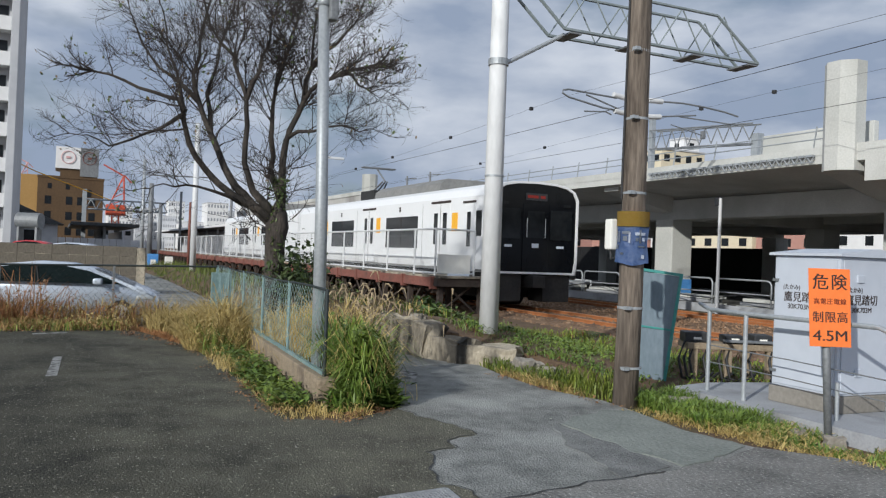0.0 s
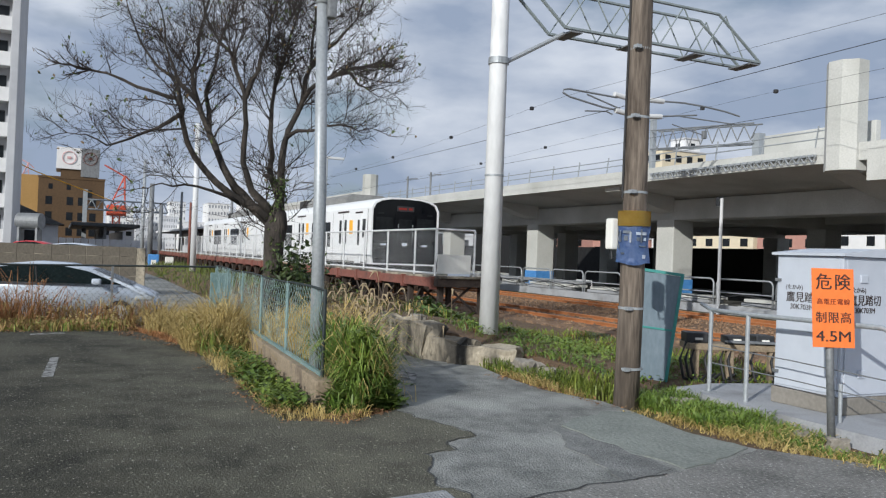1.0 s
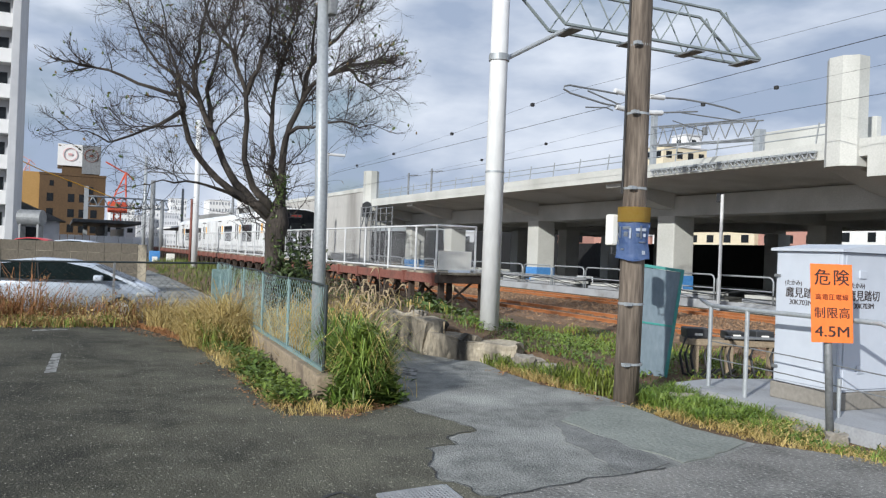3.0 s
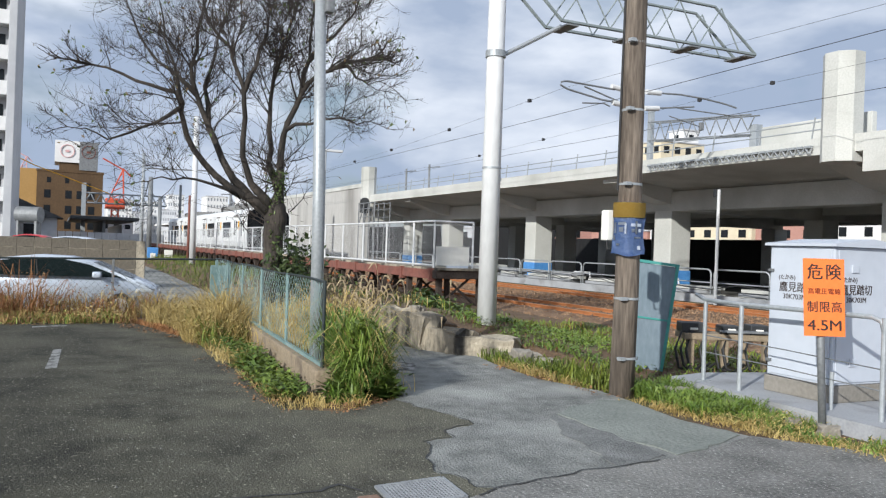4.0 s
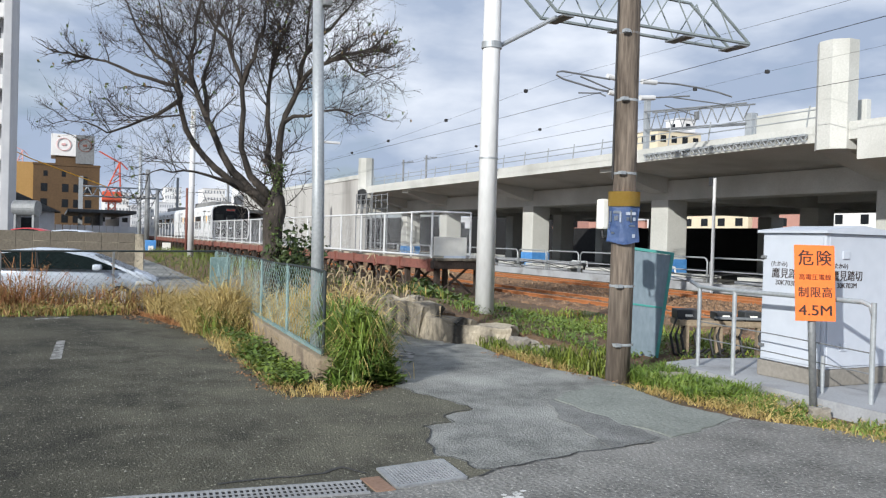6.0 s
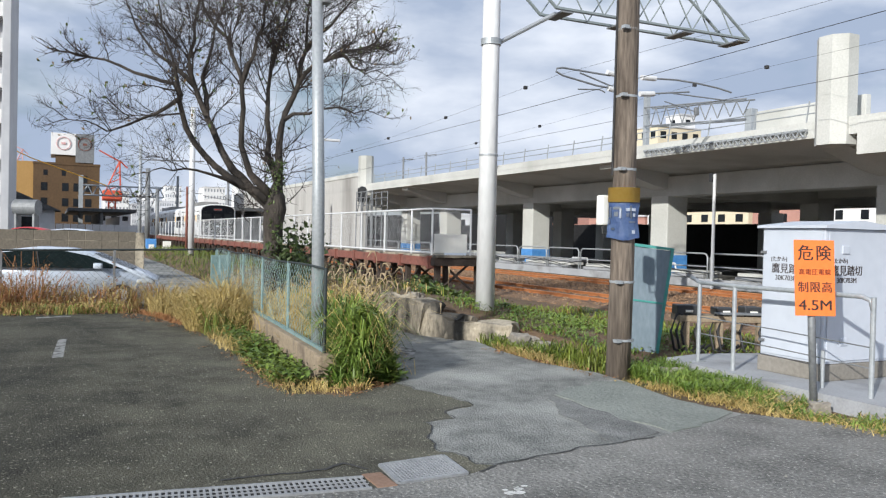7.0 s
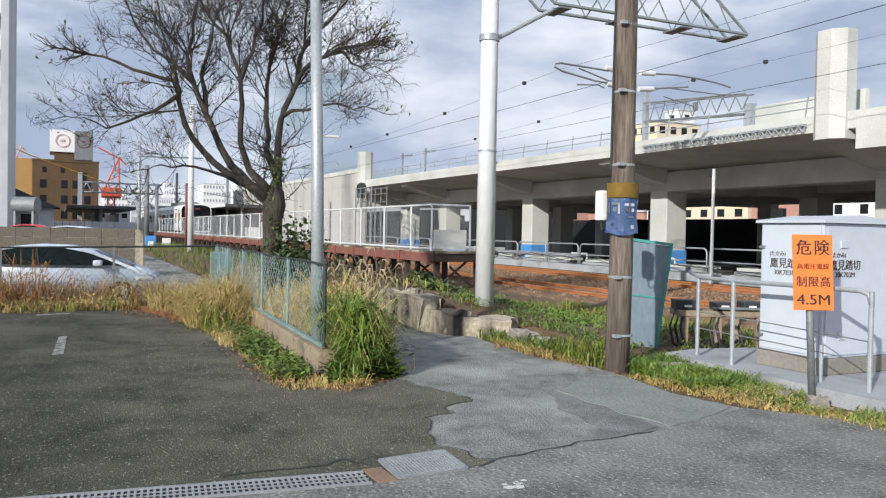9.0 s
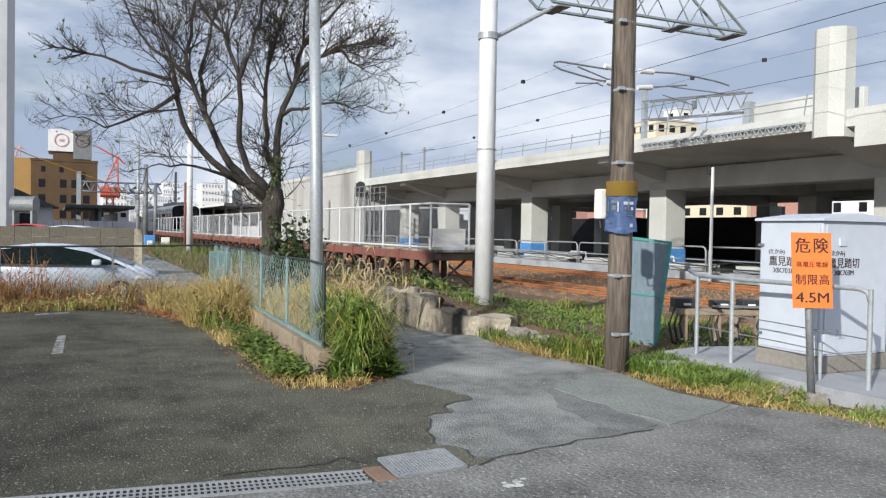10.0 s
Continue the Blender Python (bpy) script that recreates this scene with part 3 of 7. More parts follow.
def build_viaduct():
    v = thing("viaduct", (0, 0, 0), label="new pale concrete railway viaduct with cantilevered deck on square columns", category="viaduct", kind="structure")
    # deck: slab with a thickening cantilever, parallel to the tracks
    deck = [(EDGE_Y, 4.40), (EDGE_Y, 4.86), (EDGE_Y + 0.25, 4.86), (EDGE_Y + 0.25, 4.72), (40.0, 4.72), (40.0, 4.0), (COL_Y + 0.2, 4.0), (COL_Y - 0.1, 4.15)]
    part("deck", extrude_x(bmesh.new(), deck, -52.6, 12), M["concrete"], v)
    part("edge_beam", boxes(((-52.6, COL_Y - 0.05, 3.25), (12, COL_Y + 0.95, 4.02)), bevel=0.03), M["concrete"], v)
    part("rear_beam", boxes(((-52.6, 30.0, 3.5), (12, 31.0, 4.02))), M["concrete"], v)
    part("far_beam", boxes(((-52.6, 38.0, 3.5), (12, 39.0, 4.02))), M["concrete"], v)
    col = mesh_from(boxes(((-0.5, -0.5, -0.1), (0.5, 0.5, 3.3)), bevel=0.04), "column", M["concrete"])
    sheetm = mesh_from(boxes(((-0.53, -0.53, -0.06), (0.53, 0.53, 0.95)), bevel=0.03), "blue_sheet", M["blue_sheet"])
    cross = mesh_from(boxes(((-0.45, 0, 3.3), (0.45, 17.0, 4.01))), "crossbeam", M["concrete"])
    brk = bmesh.new()
    extrude_x(brk, [(COL_Y, 3.52), (COL_Y, 4.2), (EDGE_Y + 0.35, 4.42), (EDGE_Y + 0.35, 4.22), (COL_Y - 0.9, 3.7)], -0.45, 0.45)
    brkm = mesh_from(brk, "bracket", M["concrete"])
    for x in [4.35 - 10.0 * i for i in range(6)] + [-51.9]:
        for y in (COL_Y + 0.45, 30.5, 38.5):
            c = new("column", col)
            c.parent, c.location = v, (x, y, 0)
            if y < 25 and x < 0:
                b = new("blue_sheet", sheetm)
                b.parent, b.location = c, (0, 0, 0)
                tagged(b, "blue plastic sheet wrapped round the foot")
        c = new("crossbeam", cross)
        c.parent, c.location = v, (x, COL_Y, 0)
        c = new("bracket", brkm)
        c.parent, c.location = v, (x, 0, 0)
    # octagonal stub towers that stand on the deck's edge
    for x, yy, z0, z1 in ((-15.28, EDGE_Y + 0.1, 4.15, 7.03), (-51.9, EDGE_Y + 0.1, 4.1, 6.74)):
        bm = bmesh.new()
        pts = [(x + (0.54 if x > -30 else 0.6) * math.cos(a), yy + 0.5 * math.sin(a)) for a in [math.radians(22.5 + 45 * k) for k in range(8)]]
        prism(bm, pts, z0, z1)
        t = part("stub_tower", bm, M["concrete"], v, "white octagonal concrete stub on the deck edge")
    bm = bmesh.new()
    extrude_x(bm, [(EDGE_Y - 0.05, 3.85), (EDGE_Y - 0.05, 4.72), (EDGE_Y + 0.25, 4.72), (EDGE_Y + 1.2, 3.5)], -14.5, 12)
    part("parapet", bm, M["concrete"], v, "thick concrete parapet")
    part("parapet", boxes(((-19.2, 20.0, 4.72), (-15.3, 20.2, 5.66)), bevel=0.02), M["concrete"], v, "tan parapet panel")
    # guard rail along the edge
    rail = bmesh.new()
    for z in (5.12, 5.34):
        rod(rail, (-50.5, EDGE_Y + 0.15, z), (-15.6, EDGE_Y + 0.15, z), 0.018, seg=6)
    part("guard_rail", rail, M["galv"], v, "thin galvanised guard rail")
    post = mesh_from(rods(((0, 0, 0), (0.12, 0, 0.75)), r=0.022, seg=6), "guard_post", M["galv"])
    for i in range(19):
        p = new("guard_post", post)
        p.parent, p.location = v, (-50.5 + 1.9 * i, EDGE_Y + 0.15, 4.72)
    # scaffold brackets hung along the edge
    bm = bmesh.new()
    n = 26
    for i in range(n):
        x = -22.9 + i * 6.9 / n
        rod(bm, (x, EDGE_Y - 0.12, 4.62), (x + 0.13, EDGE_Y - 0.12, 4.45), 0.02, seg=5)
        rod(bm, (x + 0.13, EDGE_Y - 0.12, 4.45), (x + 0.26, EDGE_Y - 0.12, 4.62), 0.02, seg=5)
        box(bm, (x, EDGE_Y - 0.15, 4.60), (x + 0.2, EDGE_Y - 0.02, 4.66))
    rod(bm, (-22.9, EDGE_Y - 0.12, 4.45), (-16, EDGE_Y - 0.12, 4.45), 0.018, seg=5)
    part("scaffold_edge", bm, M["galv"], v, "row of pale lattice scaffold brackets")
    # big stained end wall beyond the deck
    wall = part("end_wall", boxes(((-96, EDGE_Y, -0.1), (-52.5, EDGE_Y + 0.5, 5.65)), bevel=0.03), M["wall_grey"], v, "tall grey stained concrete wall")
    part("wall_band", boxes(((-96, EDGE_Y - 0.06, 5.45), (-52.5, EDGE_Y + 0.56, 5.72))), M["concrete"], wall)
    part("end_beam", boxes(((-53.6, 19.25, 3.2), (-52.62, 39.6, 4.7))), M["concrete"], v, "concrete end beam of the deck")
    # ground platform under the deck and its kerb
    part("kerb_wall", boxes(((-80, 19.75, -0.12), (12, 19.95, 0.25)), bevel=0.02), M["slab"], v)
    # floor colour is darkened so the space below the deck stays in shade
    part("floor_slab", boxes(((-80, 19.95, -0.12), (12, 39.5, -0.01))), M["shade_floor"], v, "grey floor under the deck, darkened to deepen the shade")


build_viaduct()


def build_overhead():
    """Steel girder gantry on the viaduct, beyond the scaffold."""
    g = thing("steel_gantry", (-21.0, 22.0, 4.7), label="galvanised lattice girder and posts standing on the viaduct deck", category="gantry")
    part("post", boxes(((-6.1, -0.1, 0), (-5.9, 0.1, 2.85)), bevel=0.01), M["galv"], g)
    part("post", boxes(((-0.5, -0.15, 0), (-0.2, 0.15, 1.5)), bevel=0.01), M["galv"], g)
    bm = bmesh.new()
    for z in (1.35, 2.1):
        for y in (-0.2, 0.2):
            rod(bm, (-5.9, y, z + 0.15), (-0.4, y, z - 0.25 if z > 2 else z - 0.2), 0.03, seg=6)
    for i in range(9):
        x = -5.8 + i * 0.62
        rod(bm, (x, -0.2, 2.2 - 0.05 * i), (x + 0.31, -0.2, 1.45 - 0.02 * i), 0.022, seg=5)
        rod(bm, (x + 0.31, -0.2, 1.45 - 0.02 * i), (x + 0.62, -0.2, 2.2 - 0.05 * i), 0.022, seg=5)
    part("girder", bm, M["galv_dark"], g)


build_overhead()


# ---- train ----
CAR_LEN = 19.6


def profile(w=1.4, floor=0.98, shoulder=3.15, top=3.6, n=8):
    """Cross-section of a carriage body."""
    pts = [(-w + 0.06, floor), (-w, floor + 0.35), (-w, shoulder)]
    for i in range(1, n):
        a = math.pi - i * math.pi / n
        pts.append(((w - 0.04) * math.copysign(abs(math.cos(a)) ** 0.8, math.cos(a)), shoulder + (top - shoulder) * math.sin(a) ** 0.7))
    return pts + [(w, shoulder), (w, floor + 0.35), (w - 0.06, floor)]


def build_car(name, label, cab):
    car = thing(name, (0, 12.15, RAIL_Z), label=label, category="train car", group="cars of the train")
    body = part("body", extrude_x(bmesh.new(), profile(), -CAR_LEN, -0.25 if cab else -0.1), M["train_white"], car, "glossy white painted body", smooth=False)
    for s in (-1, 1):
        y = s * 1.4

        def slab(nm, x0, x1, z0, z1, m, t=0.012, lb="", parent=body, bev=0.0):
            return part(nm, boxes(((x0, y - t * (s < 0), z0), (x1, y + t * (s > 0), z1)), bevel=bev), m, parent, lb)
        for k, dx in enumerate((-3.35, -9.8, -16.25)):
            d = slab("door", dx - 0.66, dx + 0.66, 1.08, 2.98, M["train_white"], 0.010, "white sliding double door")
            for q in (-0.33, 0.33):
                slab("window", dx + q - 0.13, dx + q + 0.13, 1.75, 2.72, M["glass_dark"], 0.022, parent=d)
            slab("door_gap", dx - 0.008, dx + 0.008, 1.08, 2.98, M["ink"], 0.016, parent=d)
            slab("rain_strip", dx - 0.7, dx + 0.7, 3.02, 3.09, M["ink"], 0.02, "black strip over the door")
            slab("yellow_panel", dx + 0.82, dx + 1.2, 2.15, 2.7, M["yellow"], 0.016, "orange-yellow notice panel")
        for c in (-6.55, -13.0):
            w = slab("window", c - 1.42, c + 1.42, 1.62, 2.68, M["glass_dark"], 0.014, "large dark side window")
            slab("window_bar", c - 0.02, c + 0.02, 1.62, 2.68, M["ink"], 0.018, parent=w)
            slab("panel_line", c + 1.8, c + 1.815, 1.0, 3.05, M["train_roof"], 0.004)
            slab("side_lamp", c - 0.2, c - 0.1, 2.86, 3.02, M["ink"], 0.02)
        if cab:
            slab("cab_door", -1.75, -1.05, 1.0, 2.9, M["train_white"], 0.012, "white crew door")
            slab("cab_window", -1.5, -1.28, 1.7, 2.7, M["glass_dark"], 0.022)
            slab("cab_window", -0.95, -0.62, 2.0, 2.72, M["glass_dark"], 0.016, bev=0.005)
            slab("rain_strip", -1.8, -1.0, 2.96, 3.02, M["ink"], 0.02)
            slab("front_seam", -0.4, -0.36, 1.0, 3.1, M["ink"], 0.006)
        slab("sill_stripe", -CAR_LEN + 0.05, -0.5, 1.0, 1.06, M["train_roof"], 0.008, "grimy sill band")
    # underframe
    part("underframe", boxes(((-CAR_LEN + 0.3, -1.25, 0.55), (-0.6, 1.25, 1.0))), M["train_dirty"], car)
    for bx in (-3.0, -16.4):
        bog = part("bogie", boxes(((bx - 1.5, -1.05, 0.25), (bx + 1.5, 1.05, 0.62)), bevel=0.04), M["train_dirty"], car)
        for wx in (bx - 1.05, bx + 1.05):
            part("wheelset", rod(bmesh.new(), (wx, -0.62, 0.43), (wx, 0.62, 0.43), 0.43, seg=20), M["train_dirty"], bog, smooth=False)
    for i in range(5):
        x = -5.6 - i * 1.75
        part("equipment_box", boxes(((x - 0.7, -1.3, 0.3), (x + 0.7, 1.3, 0.95)), bevel=0.04), M["train_dirty"], car)
    # roof
    part("roof_cowl", extrude_x(bmesh.new(), [(-1.0, 3.5), (-0.95, 3.75), (-0.7, 3.92), (0.7, 3.92), (0.95, 3.75), (1.0, 3.5)], -10.4, -4.4), M["train_roof"], car, "grey rooftop unit")
    part("roof_unit", boxes(((-12.9, -0.7, 3.5), (-11.4, 0.7, 3.95)), bevel=0.05), M["train_dirty"], car, "dark rooftop equipment")
    if cab:
        p = part("pantograph", rods(((-13.0, 0, 3.9), (-11.9, 0, 4.35)), ((-11.9, 0, 4.35), (-12.9, 0, 4.95)), ((-12.95, -0.25, 3.9), (-11.95, -0.1, 4.35)),
                                    ((-12.95, 0.25, 3.9), (-11.95, 0.1, 4.35)), r=0.035), M["galv_dark"], car, "single-arm pantograph, raised")
        part("contact_shoe", rods(((-12.9, -0.7, 4.97), (-12.9, 0.7, 4.97)), ((-12.6, -0.7, 4.97), (-12.6, 0.7, 4.97)), ((-12.9, -0.7, 4.97), (-12.6, -0.7, 4.97)),
                                  ((-12.9, 0.7, 4.97), (-12.6, 0.7, 4.97)), r=0.03), M["galv_dark"], p)
    # ends
    if cab:
        out = profile(1.4, 0.98, 3.12, 3.58)
        bm = bmesh.new()
        extrude_x(bm, [(y * 0.985, 2.25 + (z - 2.25) * 0.985) for y, z in out], -0.26, -0.03)
        part("front_mask", bm, M["black_gloss"], car, "black glass front")
        bm = bmesh.new()
        inner = [(y * 0.955, 2.27 + (z - 2.27) * 0.955) for y, z in out]
        n = len(out)
        o0, o1 = [[bm.verts.new((x, y, z)) for y, z in out] for x in (-0.26, 0.02)]
        i0, i1 = [[bm.verts.new((x, y, z)) for y, z in inner] for x in (-0.03, 0.02)]
        for i in range(n):
            j = (i + 1) % n
            bm.faces.new((o0[i], o0[j], o1[j], o1[i]))
            bm.faces.new((o1[i], o1[j], i1[j], i1[i]))
            bm.faces.new((i1[i], i1[j], i0[j], i0[i]))
        part("front_frame", bm, M["train_white"], car, "white rim round the front")
        part("front_door", boxes(((-0.04, -0.42, 1.05), (0.0, 0.42, 2.95)), bevel=0.01), M["black_gloss"], car, "black gangway door")
        part("door_window", boxes(((-0.005, -0.28, 2.0), (0.006, 0.28, 2.75))), M["glass_dark"], car)
        for s in (-1, 1):
            part("windscreen", boxes(((-0.03, s * 0.85 - 0.36, 1.95), (-0.005, s * 0.85 + 0.36, 2.8)), bevel=0.008), M["glass_dark"], car)
            part("mark", boxes(((-0.02, s * 0.85 - 0.14, 1.72), (-0.012, s * 0.85 + 0.1, 1.79))), M["pale"], car)
            part("headlight", boxes(((-0.02, s * 1.02 - 0.12, 2.9), (-0.004, s * 1.02 + 0.12, 2.98)), bevel=0.004), M["glass_dark"], car)
            part("grab_bar", rods(((0.02, s * 0.3, 2.0), (0.02, s * 0.3, 2.55)), r=0.012), M["galv"], car)
        part("destination_display", boxes(((-0.02, -0.35, 3.05), (-0.004, 0.35, 3.25))), M["dark_box"], car)
        part("display_text", boxes(((-0.004, -0.3, 3.11), (0.0, 0.05, 3.19)), ((-0.004, 0.12, 3.11), (0.0, 0.28, 3.19))), M["red_led"], car, "glowing red display")
        part("mark", boxes(((0.0, -0.12, 1.72), (0.008, 0.1, 1.84))), M["pale"], car)
        part("coupler", boxes(((-0.6, -0.2, 0.6), (0.28, 0.2, 0.95)), bevel=0.04), M["train_dirty"], car)
        for s in (-1, 1):
            part("skirt", boxes(((-0.9, s * 0.8 - 0.45, 0.2), (-0.1, s * 0.8 + 0.45, 0.96)), bevel=0.03), M["train_dirty"], car)
    else:
        part("gangway", boxes(((-0.12, -0.55, 1.0), (0.2, 0.55, 3.05)), bevel=0.03), M["rubber"], car)
    return car


front_car = build_car("train_car", "white electric train car with a black rounded cab end", True)
rear_car = build_car("train_car", "white electric train car with large dark side windows", False)

# ---- timber platform ----
PLAT_Y0, PLAT_Y1, DECK_Z, PLAT_END = 9.1, 10.55, 0.98, -19.9


def build_platform():
    p = thing("platform", (0, 0, 0), label="narrow timber-framed station platform with red-brown edge beam", category="platform", kind="structure")
    part("deck", boxes(((-110, PLAT_Y0 - 0.05, DECK_Z - 0.06), (PLAT_END + 0.5, PLAT_Y1, DECK_Z)), bevel=0.01), M["old_concrete"], p)
    for i in range(46):
        x = PLAT_END + 0.15 - 2.0 * i
        x1 = max(x - 1.99, -110)
        part("edge_beam", boxes(((x1, PLAT_Y0 - 0.12, DECK_Z - 0.30), (x - 0.02, PLAT_Y0 + 0.05, DECK_Z - 0.055)), bevel=0.012), M["red_brown"], p)
        part("bracket", boxes(((x - 0.09, PLAT_Y0 - 0.17, DECK_Z - 0.36), (x + 0.03, PLAT_Y0 + 0.02, DECK_Z - 0.02)), bevel=0.01), M["red_brown"], p)
    part("edge_beam", boxes(((PLAT_END + 0.2, PLAT_Y0 - 0.1, DECK_Z - 0.28), (PLAT_END + 0.45, PLAT_Y1, DECK_Z - 0.06)), bevel=0.012), M["dark_timber"], p)
    leg = mesh_from(boxes(((-0.07, -0.07, -0.35), (0.07, 0.07, DECK_Z - 0.1)), bevel=0.01), "leg", M["dark_timber"])
    brace = mesh_from(rods(((0, 0, 0.0), (0, 1.05, 0.85)), ((0, 1.05, 0.0), (0, 0, 0.85)), r=0.035, seg=5), "cross_brace", M["dark_timber"])
    side = mesh_from(rods(((0, 0, 0.0), (-0.95, 0, 0.8)), ((0, 0, 0.0), (0.95, 0, 0.8)), r=0.04, seg=5), "side_brace", M["dark_timber"])
    for i in range(40):
        x = PLAT_END + 0.2 - 2.0 * i
        for y in (PLAT_Y0 + 0.1, PLAT_Y1 - 0.15):
            ob = new("leg", leg)
            ob.parent, ob.location = p, (x, y, 0)
        for me, nm in ((brace, "cross_brace"), (side, "side_brace")):
            if me is side and i == 0:
                continue
            ob = new(nm, me)
            ob.parent, ob.location = p, (x, PLAT_Y0 + 0.12, 0)
    # fence along the near edge and round the end
    f = thing("platform_fence", (0, 0, DECK_Z), label="white steel post-and-rail fence with wire mesh on the platform", category="fence")
    top = 1.24
    post = mesh_from(rods(((0, 0, 0), (0, 0, top)), r=0.03, seg=8), "post", M["white_steel"])
    for i in range(45):
        ob = new("post", post)
        ob.parent, ob.location = f, (PLAT_END - 1.35 - 2.1 * i, PLAT_Y0, 0)
    for y in (PLAT_Y0 + 0.02, 10.28):
        ob = new("post", post)
        ob.parent, ob.location = f, (PLAT_END, y, 0)
    for z in (0.06, top):
        part("rail", rods(((-109, PLAT_Y0, z), (PLAT_END, PLAT_Y0, z)), ((PLAT_END, PLAT_Y0, z), (PLAT_END, 10.28, z)), r=0.028), M["white_steel"], f)
    verts, faces = [], []

    def strand(a, b, w=0.0035):
        k = len(verts)
        a, b = Vector(a), Vector(b)
        d = (b - a).normalized()
        u = d.cross(Vector((1, 0.35, 0.1))).normalized() * w
        v = d.cross(u).normalized() * w
        for q in (a, b):
            verts.extend([tuple(q + u), tuple(q - 0.5 * u + 0.87 * v), tuple(q - 0.5 * u - 0.87 * v)])
        for i in range(3):
            faces.append((k + i, k + (i + 1) % 3, k + 3 + (i + 1) % 3, k + 3 + i))
    h = top - 0.1
    n = int(1.2 / 0.075)
    for i in range(-int(h / 0.075), n):
        for s in (1, -1):
            y0, z0, y1, z1 = i * 0.075, 0.0, i * 0.075 + h, h
            if y0 < 0:
                z0, y0 = -y0, 0.0
            if y1 > 1.2:
                z1, y1 = z1 - (y1 - 1.2), 1.2
            if z1 - z0 < 0.03:
                continue
            if s < 0:
                z0, z1 = h - z0, h - z1
            strand((PLAT_END, PLAT_Y0 + y0, 0.07 + z0), (PLAT_END, PLAT_Y0 + y1, 0.07 + z1), 0.003)
    from_lists("wire_mesh", verts, faces, M["white_steel"], f, "diagonal wire mesh")
    net = mesh_panel(f, 48.0, 0.06, top, M["white_steel"], 0.0016, pitch=0.09, wave=0.2)
    net.location = (PLAT_END - 48.0, PLAT_Y0 + 0.01, 0)
    b = thing("white_board", (PLAT_END + 0.06, 0, DECK_Z), label="blank cream-white board fixed to the platform's end fence", category="board")
    part("panel", boxes(((0, PLAT_Y0 + 0.05, 0.06), (0.03, 10.13, 0.57)), bevel=0.008), M["white_board"], b)
    part("foot_strip", boxes(((0.0, PLAT_Y0 + 0.35, -0.02), (0.05, 10.1, 0.06)), bevel=0.005), M["pale"], b)


build_platform()


# ---- poles and masts ----
def build_mast():
    x, y, z = -11.43, 6.19, 0.26
    m = thing("catenary_mast", (x, y, z), label="pale grey steel pipe mast carrying a lattice arm over the tracks", category="mast")
    part("pipe", tube(bmesh.new(), [(0, 0, 0), (0, 0, 4), (0, 0, 9)], [0.152, 0.14, 0.13], seg=24), M["mast"], m, smooth=True)
    part("base_slab", boxes(((-0.28, -0.32, -0.28), (0.3, 0.3, 0.015)), bevel=0.02), M["slab"], m)
    part("collar", rod(bmesh.new(), (0, 0, 4.28), (0, 0, 4.38), 0.162, seg=24), M["galv"], m)
    part("collar", rod(bmesh.new(), (0, 0, 2.52), (0, 0, 2.55), 0.152, seg=24), M["galv"], m)
    part("strut", rods(((0, 0.12, 4.33), (0, 1.2, 4.95)), r=0.035), M["galv"], m, "slanting strut")
    arm = bmesh.new()
    w = 0.24
    zb, L0, L1 = 4.97, 0.2, 5.25
    for s in (-w, w):
        rod(arm, (s, 1.05, zb), (s, L1, zb), 0.03, seg=6)
        rod(arm, (s, L0, zb + 0.72), (s, 4.25, zb + 0.72), 0.028, seg=6)
        rod(arm, (s, 4.25, zb + 0.72), (s, L1, zb), 0.028, seg=6)
        rod(arm, (s, L0, zb + 0.72), (s, 1.05, zb), 0.03, seg=6)
        for k in range(4):
            y0 = 1.05 + k * 0.95
            rod(arm, (s, y0 + 0.0, zb), (s, y0 + 0.5, zb + 0.72), 0.013, seg=5)
            rod(arm, (s, y0 + 0.5, zb + 0.72), (s, y0 + 0.95, zb), 0.013, seg=5)
    part("lattice_arm", arm, M["lattice_steel"], m, "galvanised lattice arm")
    for k in range(4):
        y0 = 1.15 + k * 1.28
        part("tie_plate", boxes(((-w - 0.03, y0, zb - 0.06), (w + 0.03, y0 + 0.22, zb - 0.035))), M["galv_dark"], m)


build_mast()


